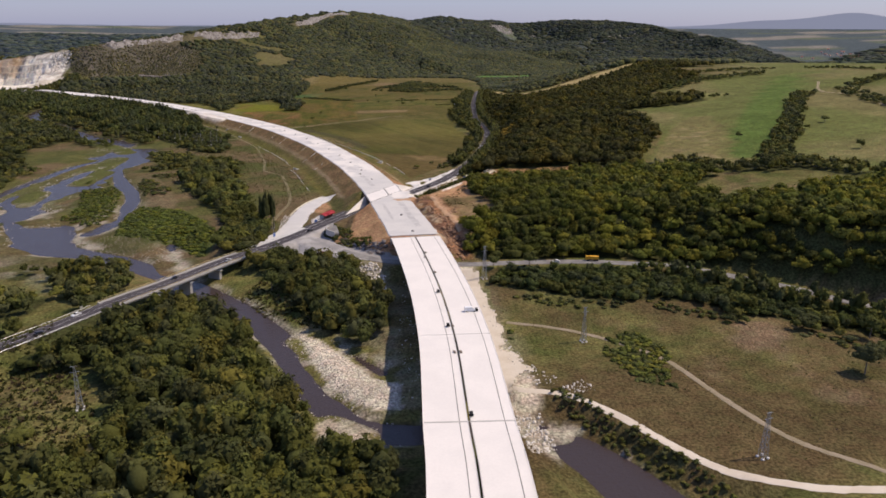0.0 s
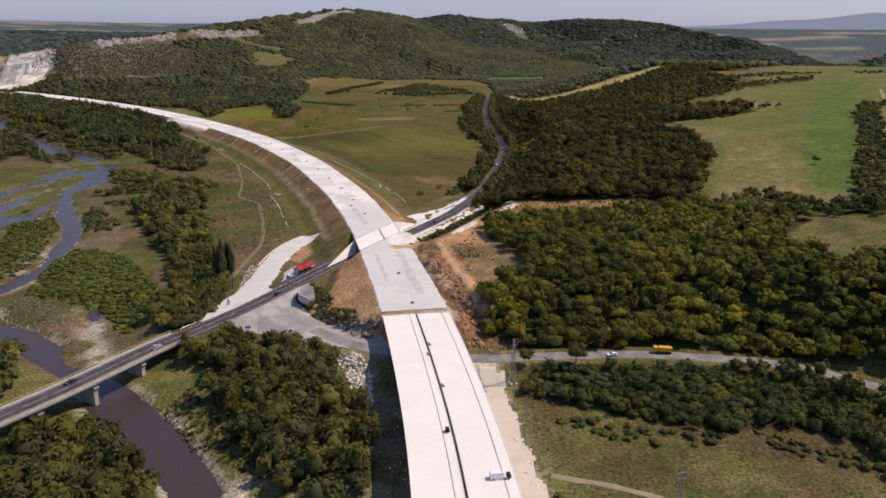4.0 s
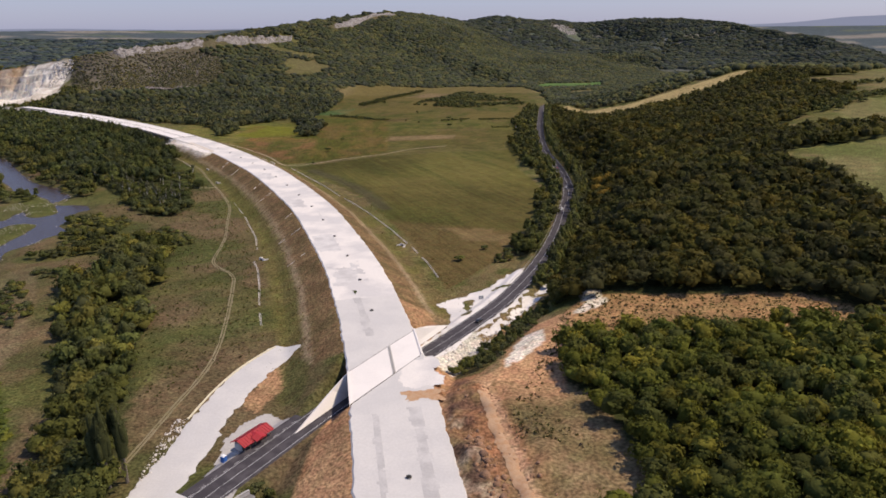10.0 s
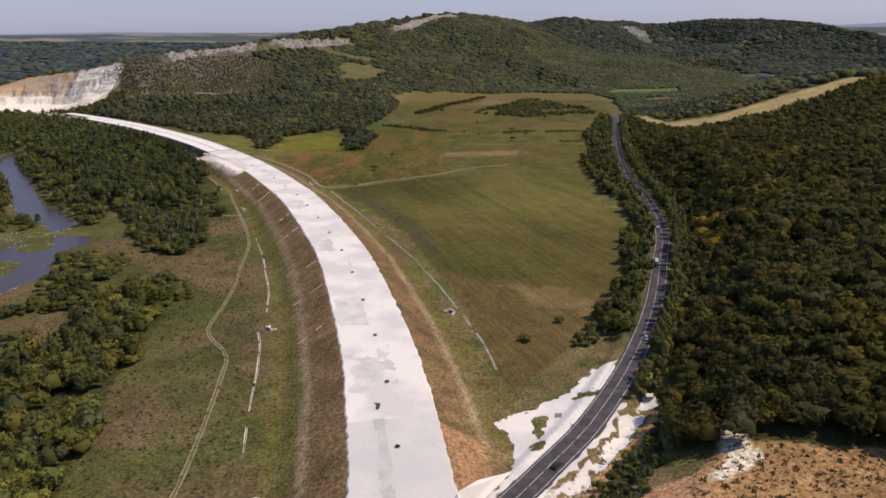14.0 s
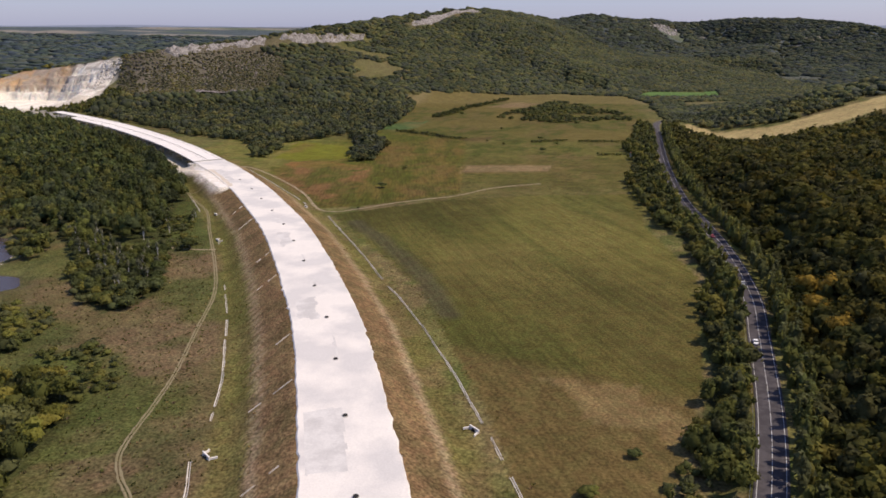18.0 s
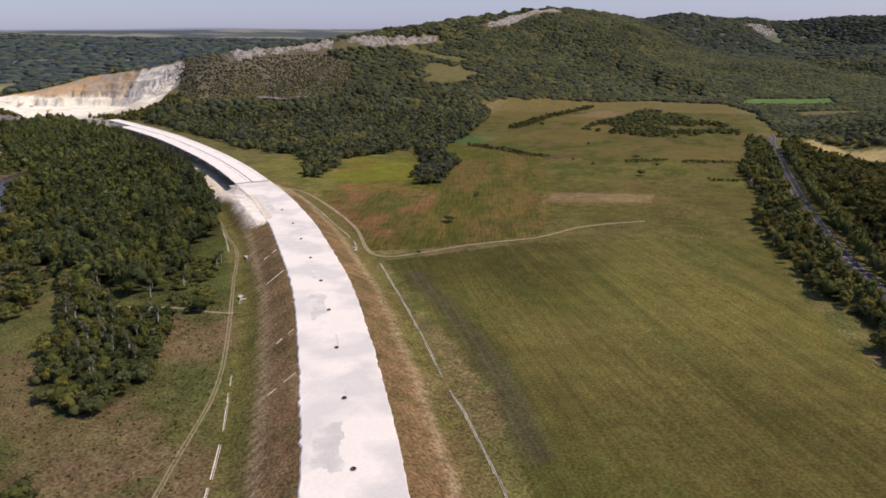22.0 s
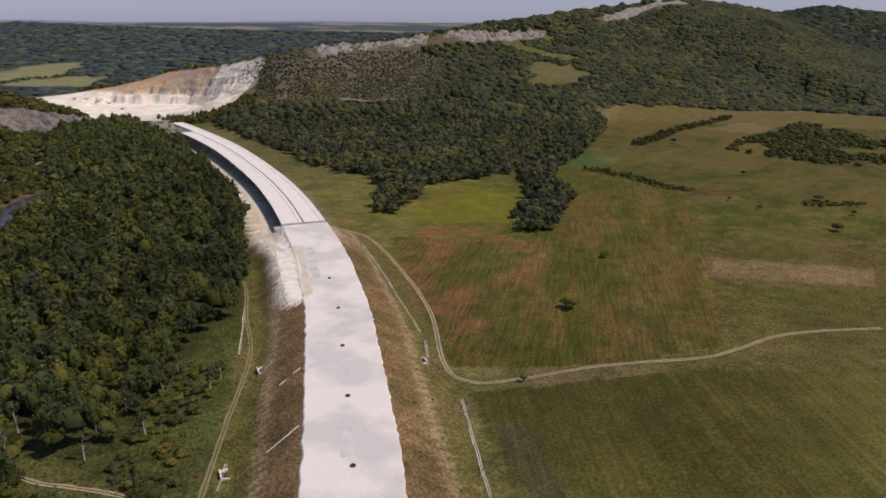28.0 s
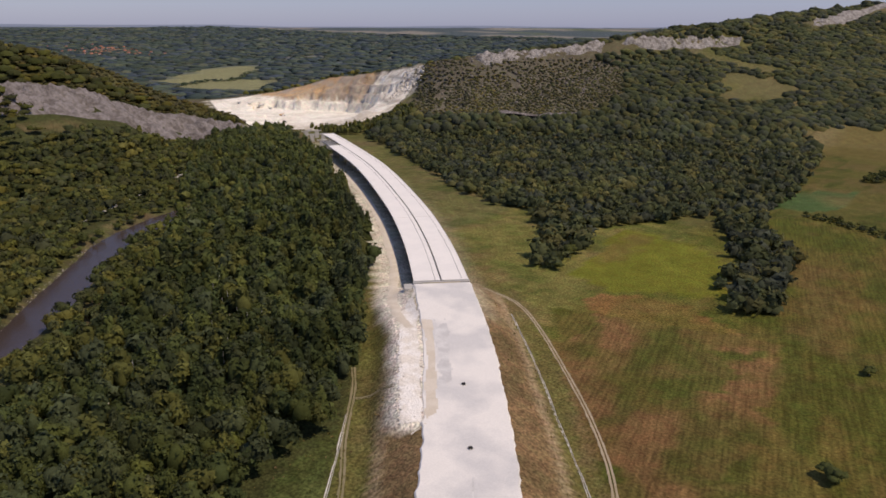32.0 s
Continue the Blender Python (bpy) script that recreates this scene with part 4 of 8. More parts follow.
lay(cut * (X > -20) * sstep(26, 20, mwd) * (Y < 500) * sstep(0.56, 0.66, fnoise(X + 15, Y, 6, 3)) * 0.8, (0.36, 0.27, 0.19))
lay(inside([(-6, 499), (0, 545), (12, 575), (24, 575), (20, 530), (18, 476), (16, 423), (5, 413), (-3, 426)], X, Y) * sstep(490, 510, Y) * (0.55 + 0.45 * N2), (0.37, 0.205, 0.115))
lay(((mwd < 28) & cut & (X < -20)) * (0.5 + 0.5 * N2), (0.36, 0.2, 0.11))
lay(inside([(-14, 514), (12, 508), (19, 536), (27, 558), (30, 578), (12, 572), (2, 530)], X + 6 * (N2 - 0.5), Y + 6 * (N1 - 0.5)) * (0.55 + 0.45 * N2), (0.36, 0.205, 0.115))
lay(inside([(34, 601), (41, 594), (43, 580), (33, 571), (26, 571), (35, 582)], X + 5 * (N2 - 0.5), Y) * sstep(0.25, 0.45, N2), (0.6, 0.53, 0.44))
lay(inside([(6, 560), (15, 561), (15, 545), (0, 523), (1, 536)], X + 5 * (N2 - 0.5), Y) * sstep(0.25, 0.45, N2), (0.62, 0.55, 0.47))
lay(inside([(-38, 538), (-20, 530), (-8, 548), (-6, 568), (-16, 584), (-28, 565)], X, Y) * 0.9, (0.58, 0.53, 0.46))
lay(inside([(-20, 526), (-14, 556), (4, 592), (15, 612), (12, 590), (4, 560), (-4, 532), (-11, 522)], X + 4 * (N2 - 0.5), Y) * (0.75 + 0.25 * N1), (0.085, 0.074, 0.028))
lay(inside([(-4, 580), (1, 594), (11, 610), (22, 632), (23, 624), (12, 604), (4, 588), (0, 578)], X, Y) * (0.5 + 0.5 * N2), (0.42, 0.24, 0.11))
lay(inside([(-72, 425), (-55, 412), (-36, 402), (-30, 420), (-42, 490), (-52, 495), (-60, 470)], X, Y) * 0.95, (0.34, 0.2, 0.11))
lay(sstep(3.0, 1.2, near(spline([(-8, 512, 0), (-6, 503, 0), (2, 467, 0), (8, 442, 0), (14, 426, 0), (16, 408, 0)], 4), X, Y)[0] + 2 * (N2 - 0.5)), (0.42, 0.26, 0.16))
lay(inside([(-98, 518), (-95, 552), (-86, 534), (-90, 512)], X + 3 * (N2 - 0.5), Y) * (0.6 + 0.4 * N2), (0.34, 0.2, 0.11))
lay(inside([(-86, 521), (-76, 513), (-76, 530), (-79, 546), (-90, 556)], X + 3 * (N2 - 0.5), Y) * 0.9, (0.085, 0.08, 0.03))
# site tracks and bare ground by the viaduct
lay(sstep(20, 10, np.abs(X - np.interp(Y, MW[:, 1], MW[:, 0]) - 18)) * (Y < 390) * (Y > 225) * (X > 0) * sstep(0.42, 0.56, N2 + 0.05) * 0.2, (0.36, 0.3, 0.22))
lay(sstep(10, 5, 6 * (N2 - 0.5) + near(spline([(9, 374, 0), (15, 330, 0), (20.5, 290, 0), (26, 255, 0), (29, 240, 0)], 5), X, Y)[0]), (0.47, 0.405, 0.325))
lay(sstep(22, 10, np.abs(X - np.interp(Y, MW[:, 1], MW[:, 0]) + 22)) * (Y < 390) * (Y > 210) * sstep(0.4, 0.55, N2) * 0.35, (0.3, 0.25, 0.19))
# shores and gravel bars
rd = np.minimum(np.minimum(near(RIVER, X, Y)[0], near(RIVER2, X, Y)[0]), near(RIVER3, X, Y)[0])
shore = sstep(WATER_Z + 1.9, WATER_Z + 0.5, Z) * (R0 < 1500) * sstep(62, 40, rd)
lay(shore * sstep(0.46, 0.56, N2 + 0.1 * N1 - 0.04) * sstep(620, 540, Y), (0.3, 0.265, 0.215))
lay(shore * (Y > 540) * (0.5 + 0.5 * N2), (0.085, 0.085, 0.034))
BIGBAR = [(-68, 306), (-58, 301), (-43, 282), (-29, 262), (-17, 255), (-15, 234), (-27, 236), (-37, 244), (-46, 258), (-55, 275)]
lay(inside(BIGBAR, X, Y) * (0.8 + 0.2 * N2), (0.5, 0.44, 0.37))
lay(inside([(-46, 226), (-43, 231), (-34, 225), (-24, 216), (-24, 210), (-42, 214)], X, Y) * (0.75 + 0.25 * N2), (0.4, 0.345, 0.28))
lay((Z < WATER_Z) * (R0 < 1500), (0.06, 0.05, 0.035))
for bar, w in ISLANDS:
    lay(sstep(w + 5, w, near(bar, X, Y, 40)[0] + 8 * (N2 - 0.5)) * 0.9, (0.075, 0.082, 0.026))
# second viaduct: haul road along its foot, loose fill at the abutment
s2 = MW[(MWS > S_V2 - 40) & (MWS < S_END)].copy()
h2 = np.gradient(s2[:, 0]), np.gradient(s2[:, 1])
l2 = np.hypot(*h2)
haul = s2.copy(); haul[:, 0] -= h2[1] / l2 * 24; haul[:, 1] += h2[0] / l2 * 24
lay(sstep(12, 8, near(haul, X, Y)[0] + 5 * (N2 - 0.5)), (0.56, 0.5, 0.42))
lay(sstep(30, 12, near(s2, X, Y)[0]) * 0.7, (0.32, 0.28, 0.2))
fill = near(FILL, X, Y, 60)[0]
lay(sstep(10.5, 6.5, fill + 5 * (N2 - 0.5)), (0.58, 0.52, 0.455))
# quarry
CLIFFZONE = [(-1062, 1215), (-1050, 1300), (-1045, 1380), (-1055, 1440), (-1000, 1495), (-955, 1440), (-945, 1370), (-915, 1300), (-960, 1215)]
OPEN = [(-1954, 1956), (-2091, 2181), (-2062, 2372), (-1931, 2272), (-1787, 2090), (-1716, 2154), (-1518, 1935), (-1621, 1870), (-1744, 1873)]
dq, _ = near(np.array([(*p, 0) for p in QUARRY + QUARRY[:1]], float), X, Y)
q = inside(QUARRY, X, Y)


def quarry_tones(col, x, y, z, q):
    """White rock with dark blasted faces, painted lines of ledge shadow and rubble, and a tan overburden slope to the
    west.
    """
    def over(mask, c):
        k = mask.astype(float)[:, None]
        col[:] = col * (1 - k) + np.array(c) * k
    n2 = fnoise(x + 900, y, 12, 3)
    over(q * 1.0, (0.76, 0.71, 0.64))
    over(q * sstep(0.46, 0.6, fnoise(x, y + 50, 26, 3)) * 0.35, (0.5, 0.43, 0.34))
    west = sstep(-1015, -1060, x + 40 * (n2 - 0.5))
    over(q * sstep(3, 9, z + 9 * (n2 - 0.5)) * west, (0.47, 0.31, 0.18))
    over(q * sstep(24, 30, z + 22 * (n2 - 0.5)) * west * 0.7, (0.36, 0.235, 0.135))
    over(q * sstep(3, 9, z) * west * sstep(0.5, 0.6, fnoise(x, y, 30, 3)) * 0.8, (0.3, 0.255, 0.22))
    over(q * (z > 2) * sstep(0.54, 0.64, fnoise(x * 0.5, y + 77, 7, 3)) * 0.55, (0.38, 0.32, 0.26))
    # dark band low on each bench: shadow and rubble, both put into the colour
    k = (z + 12) / 15.0 + 0.3 * (fnoise(x + 5, y, 20, 2) - 0.5)
    ledge_shade_rubble = sstep(0.42, 0.2, k - np.floor(k)) * (z > 1)
    over(q * ledge_shade_rubble * (1 - west) * sstep(0.36, 0.5, fnoise(x * 1.3, y * 1.3 + 31, 18, 3)) * 0.8, (0.3, 0.275, 0.25))
    over(q * (1 - west) * (z > 0) * sstep(0.6, 0.7, fnoise(x + 11, y, 9, 2)) * 0.5, (0.45, 0.37, 0.29))


quarry_tones(COL, X, Y, Z, q)
TILTH = np.stack([f1 * 1.0, f2 * 1.0, np.clip(1.0 - 0.55 * CROPPED - 0.8 * q, 0, 1)], 1)
TILTH[R0 > 1500] *= 0.6

_nx, _ny = len(GX), len(GY)
_i = np.arange((_ny - 1) * (_nx - 1))
_i = _i // (_nx - 1) * _nx + _i % (_nx - 1)
_faces = np.stack([_i, _i + 1, _i + _nx + 1, _i + _nx], 1)
_keep = R0[_faces].max(1) < 4540
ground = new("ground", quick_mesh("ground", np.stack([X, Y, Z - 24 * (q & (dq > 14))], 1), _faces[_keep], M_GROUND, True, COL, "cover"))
_ta = ground.data.color_attributes.new("tilth", "FLOAT_COLOR", "POINT")
_ta.data.foreach_set("color", np.hstack([TILTH, np.ones((len(TILTH), 1))]).astype(np.float32).ravel())
tagged(ground, "rolling meadow, crop fields and bare earth of a river valley", "ground", kind="structure")

# the quarry, a finer sheet over its pit
_qx, _qy = np.meshgrid(np.arange(-1380, -866, 2.6), np.arange(1496, 1822, 2.6))
_qs = _qx.shape
_qx, _qy = _qx.ravel(), _qy.ravel()
_qz = lie(_qx, _qy)
_qi = inside(QUARRY, _qx, _qy)
_qc = np.tile((0.06, 0.062, 0.03), (len(_qx), 1))
quarry_tones(_qc, _qx, _qy, _qz, _qi)
_i = np.arange(_qs[0] * _qs[1]).reshape(_qs)
_qf = np.stack([_i[:-1, :-1], _i[:-1, 1:], _i[1:, 1:], _i[1:, :-1]], -1).reshape(-1, 4)
_qf = _qf[_qi[_qf].any(1)]
quarry = new("quarry", quick_mesh("quarry", np.stack([_qx, _qy, _qz + 0.35], 1), _qf, M_GROUND, False, _qc, "cover"))
tagged(quarry, "open limestone quarry with white blasted benches and tan overburden", "quarry", kind="structure")

_w = Shape().add([(-1100, -400, WATER_Z), (260, -400, WATER_Z), (260, 520, WATER_Z), (-150, 520, WATER_Z), (-150, 1500, WATER_Z), (-1100, 1500, WATER_Z)], [(0, 1, 2, 3, 4, 5)])
water = part("water", _w, M_WATER)
tagged(water, "dark shallow river with ripples over stones", "river", kind="structure")

# ---- roads ----
def places(line, up=0.0):
    h = np.arctan2(np.gradient(line[:, 1]), np.gradient(line[:, 0]))
    return [((p[0], p[1], p[2] + up), a) for p, a in zip(line, h)]


def strip(line, offs, thick=0.5, up=0.0, ragged=0.0, seed=3):
    """A road body along a line, from offs[0] to offs[-1] beside it."""
    rng = np.random.default_rng(seed)
    sh = Shape()
    n = len(offs)
    pl = places(line, up)
    vs = []
    for p, h in pl:
        j0, j1 = rng.normal(0, ragged, 2) if ragged else (0, 0)
        o2 = list(offs); o2[0] += j0; o2[-1] += j1
        ring = [(o, 0.0) for o in o2] + [(o2[-1] + 0.5, -thick), (o2[0] - 0.5, -thick)]
        vs += [(p[0] + math.sin(h) * o, p[1] - math.cos(h) * o, p[2] + u) for o, u in ring]
    m = n + 2
    fs = [(k * m + i, k * m + (i + 1) % m, (k + 1) * m + (i + 1) % m, (k + 1) * m + i) for k in range(len(pl) - 1) for i in range(m)]
    fs += [tuple(range(m))[::-1], tuple(range((len(pl) - 1) * m, len(pl) * m))]
    return sh.add(vs, fs)


def draped(pts, width, up=0.12, step=2.5, ragged=0.0, seed=5, lanes=(-0.5, -0.17, 0.17, 0.5)):
    """A thin layer that follows the ground."""
    rng = np.random.default_rng(seed)
    line = spline(pts, step)
    h = np.arctan2(np.gradient(line[:, 1]), np.gradient(line[:, 0]))
    cols = []
    for k in lanes:
        o = k * width + (rng.normal(0, ragged, len(line)) if ragged and abs(k) > 0.4 else 0)
        x, y = line[:, 0] + np.sin(h) * o, line[:, 1] - np.cos(h) * o
        cols.append(np.stack([x, y, ground_z(x, y) + up * (1 if abs(k) < 0.45 or len(lanes) == 2 else 0.3)], 1))
    n, m = len(lanes), len(line)
    v = np.stack(cols, 1).reshape(-1, 3)
    f = [(k * n + i, k * n + i + 1, (k + 1) * n + i + 1, (k + 1) * n + i) for k in range(m - 1) for i in range(n - 1)]
    return Shape().add(v, f)


mw_body = MW[(MWS > S_V1) & (MWS < S_V2 - 1)]
_i = int(np.argmin(np.abs(mw_body[:, 1] - 600)))
for seg, m, lab, sd in ((mw_body[:_i + 1], M_GRAVEL3, "rolled grey-white road base of the motorway", 3), (mw_body[_i:], M_GRAVEL, "unpaved motorway bed of white crushed stone", 4)):
    tagged(new("road", strip(spline(seg[::2] if len(seg) % 2 else np.vstack([seg[::2], seg[-1:]]), 2.2), np.linspace(-14.5, 14.5, 9), 0.5, 0, 0.22, sd).mesh("road", m)), lab, "road", kind="structure")

nroad = tagged(new("road", strip(NROAD, [-4.6, -2, 0, 2, 4.6], 0.5).mesh("road", M_ASPHALT)), "two-lane road of dark asphalt with white lines", "road", kind="structure")
tagged(new("road", strip(EROAD[6:], [-3.1, 0, 3.1], 0.5).mesh("road", M_OLDASPH)), "worn grey country road without markings", "road", kind="structure")


def line_marks(line, off, dash=None, w=0.08):
    L = np.concatenate([[0], np.cumsum(np.hypot(*np.diff(line[:, :2], axis=0).T))])
    sh = Shape()
    h = np.arctan2(np.gradient(line[:, 1]), np.gradient(line[:, 0]))
    segs = [(0, L[-1])] if dash is None else [(a, a + dash[0]) for a in np.arange(0, L[-1] - dash[0], sum(dash))]
    for a, b in segs:
        ss = np.linspace(a, b, max(2, int((b - a) / 5)))
        vs = []
        for s in ss:
            p = [np.interp(s, L, line[:, k]) for k in range(3)]
            g = np.interp(s, L, np.unwrap(h))
            for o in (off - w, off + w):
                vs.append((p[0] + math.sin(g) * o, p[1] - math.cos(g) * o, p[2] + 0.03))
        sh.add(vs, [(2 * i, 2 * i + 1, 2 * i + 3, 2 * i + 2) for i in range(len(ss) - 1)])
    return sh


part("edge_line", line_marks(NROAD, -3.9), M_PAINT, nroad, "white edge line")
part("edge_line", line_marks(NROAD, 3.9), M_PAINT, nroad, "white edge line")
part("centre_line", line_marks(NROAD[:70], 0.0, (6, 4)), M_PAINT, nroad, "broken white centre line")
part("centre_line", line_marks(NROAD[70:], 0.0, (9, 1.2)), M_PAINT, nroad, "white centre line")


def flat_patch(name, poly, material, z_up=0.15, label="", category="", seed=1, n=3.0, rag=2.0, holes=9.0):
    """A laid surface inside an outline, following the ground."""
    xs = np.arange(min(p[0] for p in poly), max(p[0] for p in poly) + n, n)
    ys = np.arange(min(p[1] for p in poly), max(p[1] for p in poly) + n, n)
    gx, gy = np.meshgrid(xs, ys)
    ins = inside(poly, gx + n / 2 + rag * (fnoise(gx, gy, 7, 3) - 0.5), gy + n / 2 + rag * (fnoise(gx + 40, gy, 6, 3) - 0.5))
    ins &= fnoise(gx, gy + 90, 9, 3) < holes
    v = np.stack([gx.ravel(), gy.ravel(), ground_z(gx.ravel(), gy.ravel()) + z_up], 1)
    m = len(xs)
    f = [(j * m + i, j * m + i + 1, (j + 1) * m + i + 1, (j + 1) * m + i) for j in range(len(ys) - 1) for i in range(m - 1) if ins[j, i]]
    used = sorted({k for q in f for k in q})
    idx = {k: i for i, k in enumerate(used)}
    me = Shape().add([v[k] for k in used], [tuple(idx[k] for k in q) for q in f]).mesh(name, material, True)
    return tagged(new(name, me), label, category, kind="structure")


flat_patch("pavement", [(-99, 437), (-106, 422), (-98, 413), (-84, 412), (-71, 403), (-58, 394), (-40, 388), (-24, 383), (-25, 394), (-38, 401), (-60, 419), (-71, 435), (-79, 449), (-79, 462), (-86, 450)], M_JUNC, 0.22, "wide dusty road junction", "pavement", n=0.8, rag=1.5)
tagged(new("pavement", draped([(-26, 388.5, 0), (-44, 396, 0), (-60, 407, 0), (-76, 424, 0), (-88, 440, 0), (-92, 449, 0)], 6.4, 0.26, 1.5, 0.5, 9).mesh("pavement", M_LANE, True)), "grey wheel-worn lane across the junction", "pavement", kind="structure")
_yd = draped([(-114, 428, 0), (-110, 444, 0), (-106.5, 460, 0), (-104.5, 480, 0), (-105, 505, 0), (-104, 530, 0), (-100, 550, 0), (-94, 566, 0)], 14, 0.3, 2.0, 0.5, 6, np.linspace(-0.5, 0.5, 9))
tagged(new("pavement", _yd.mesh("pavement", M_GRAVEL3, True)), "white crushed-stone site yard beside the road", "pavement", kind="structure")
flat_patch("pavement", [(-90, 463), (-95, 493), (-92, 503), (-89, 507), (-86, 511), (-71, 501), (-69, 496), (-77, 490), (-82, 473)], M_GRAVEL2, 0.12, "pale trodden forecourt of the roadside stall", "pavement", n=1.0, rag=3.0)
flat_patch("pavement", [(11, 372), (17, 372), (21, 347), (26, 312), (29, 278), (37, 262), (30, 254), (25, 238), (27, 232), (17, 234), (15, 262), (13, 300), (10, 340)], M_HAUL, 0.2, "pale site ground strewn with stone beside the viaduct", "pavement", n=0.9, rag=7.0, holes=0.72)
TRACKS = [
    ([(-377, 1069), (-363, 1055), (-342, 1029), (-313, 996), (-283, 945), (-243, 877), (-220, 833), (-205, 789), (-190, 745), (-183, 718), (-177, 691), (-169, 677), (-155, 662), (-146, 640), (-124, 560), (-122, 510), (-122, 470)], 2.6, M_RUT, "rutted earth track through grass"),
    ([(-388, 1182), (-354, 1169), (-298, 1113), (-263, 1071), (-234, 1023), (-217, 1013), (-199, 1024), (-174, 1044), (-139, 1065), (-125, 1080), (-109, 1102), (-91, 1116), (-66, 1130)], 2.7, M_DIRT, "pale earth farm track along a field"),
    ([(19, 252), (30, 244), (47, 240), (64, 224), (78, 205), (91, 191), (114, 183), (140, 182), (200, 176), (300, 120)], 3.6, M_HAUL, "white gravel track on the river bank"),
    ([(30, 309), (56, 301), (79, 286), (94, 269), (102, 247), (110, 226), (120, 208), (141, 190), (180, 150)], 2.6, M_PATH, "faint earth track across a meadow"),
    ([(455, 620), (462, 760), (490, 830), (470, 900), (520, 1010)], 4.0, M_DIRT, "winding earth track over hill pasture"),
    ([(-335, 898), (-317, 898), (-304, 901), (-288, 904), (-268, 904), (-258, 906)], 2.4, M_DIRT, "short earth track between bushes"),
    ([(-358, 1050), (-351, 1056), (-342, 1056)], 2.2, M_RUT, "grassy side track up to the embankment"),
]
for pts, w, m, lab in TRACKS:
    if m in (M_DIRT, M_RUT):
        t_ = new("track", draped([(*p, 0) for p in pts], w * 0.75, 0.14, ragged=0.12, lanes=(-0.5, -0.12)).mesh("track", m, True))
        u_ = draped([(*p, 0) for p in pts], w * 0.75, 0.14, ragged=0.12, seed=8, lanes=(0.12, 0.5))
        part("rut", u_, m, t_)
    else:
        t_ = new("track", draped([(*p, 0) for p in pts], w, 0.16, ragged=0.15, lanes=(-0.5, -0.3, -0.1, 0.1, 0.3, 0.5)).mesh("track", m, True))
    tagged(t_, lab, "track", kind="structure")

flat_patch("spoil", [tuple(at(a, o)[0][:2]) for a, o in ((1379, -14), (1381, -22.5), (1396, -23.5), (1412, -24.2), (1432, -25), (1452, -24.6), (1468, -24), (1484, -22.5), (1500, -18.5), (1519, -14.5))], M_SPOIL, 0.2, "dumped white crushed stone widening the road bed", "spoil heap", n=0.9, rag=4.0)
# haul road running down from the road bed to the foot of the second viaduct
_hq = [at(a, o)[0] for a, o in ((1387, -9.4), (1411, -11), (1435, -15.4), (1461, -19.7), (1481, -24.3), (1506, -26.2), (1532, -25), (1560, -23), (1590, -22), (1634, -21), (1700, -20), (1790, -20), (1880, -21))]
_hz = [(p.x, p.y, 0) for p in _hq]
_hr = draped(_hz[3:], 5.2, 0.3, 2.5, 0.35, 22, (-0.5, -0.25, 0, 0.25, 0.5))
tagged(new("track", _hr.mesh("track", M_HAUL, True)), "dusty haul road along the foot of the viaduct", "track", kind="structure")

# bench track up the red cutting
tagged(new("track", draped([(-9, 505, 0), (-6, 493, 0), (-2, 475, 0), (2, 459, 0), (6, 444, 0), (9, 431, 0), (11, 420, 0)], 3.4, 0.35, 1.5, 0.35, 31, (-0.5, -0.25, 0, 0.25, 0.5)).mesh("track", M_SOIL, True)), "orange earth track up the red cutting", "track", kind="structure")

# ---- viaducts ----
def viaduct(name, label, s0, s1, spans, left_end=None, pier_skip=()):
    v = thing(name, label, "viaduct")
    for side, a, b in ((-1, s0, left_end or s1), (1, s0, s1)):
        prof = [(side * 0.32, 0.0), (side * 14.3, 0.0), (side * 14.3, -0.45), (side * 12.6, -0.75), (side * 2.0, -0.75), (side * 0.32, -0.45)]
        if side < 0:
            prof = prof[::-1]
        cuts = np.arange(a, b, spans * 4)
        for c0 in cuts:
            c1 = min(c0 + spans * 4, b)
            if c1 - c0 < 2:
                continue
            pl = [at(s) for s in np.linspace(c0 + 0.12, c1 - 0.12, max(3, int((c1 - c0) / 5)))]
            dk = part("deck", Shape().sweep(pl, prof), M_DECK, v)
            o = 11.1 if side > 0 else -3.1
            part("drain_line", Shape().sweep(pl, [(o - 0.11, 0.004), (o - 0.11, 0.05), (o + 0.11, 0.05), (o + 0.11, 0.004)]), M_DRAIN, dk, "dark narrow drain line")
            edge = [(side * 14.3, -0.42), (side * 14.3, 0.14), (side * 14.52, 0.14), (side * 14.52, -0.42)]
            part("edge_beam", Shape().sweep(pl, edge), M_DECK, dk)
            med = [(side * 0.33, 0.0), (side * 0.33, 0.1), (side * 0.5, 0.1), (side * 0.5, 0.0)]
            part("median_kerb", Shape().sweep(pl, med), M_CONC, dk, "kerb along the open joint")
        for g in (2.6, 5.7, 8.8, 11.9):
            pl = [at(s, 0, -0.75) for s in np.linspace(a + 0.5, b - 0.5, max(3, int((b - a) / 8)))]
            o = side * g
            part("girder", Shape().sweep(pl, [(o - 0.45, 0), (o + 0.45, 0), (o + 0.15, -0.4), (o + 0.15, -1.5), (o + 0.4, -1.9), (o - 0.4, -1.9), (o - 0.15, -1.5), (o - 0.15, -0.4)]), M_CONC, v)
    return v


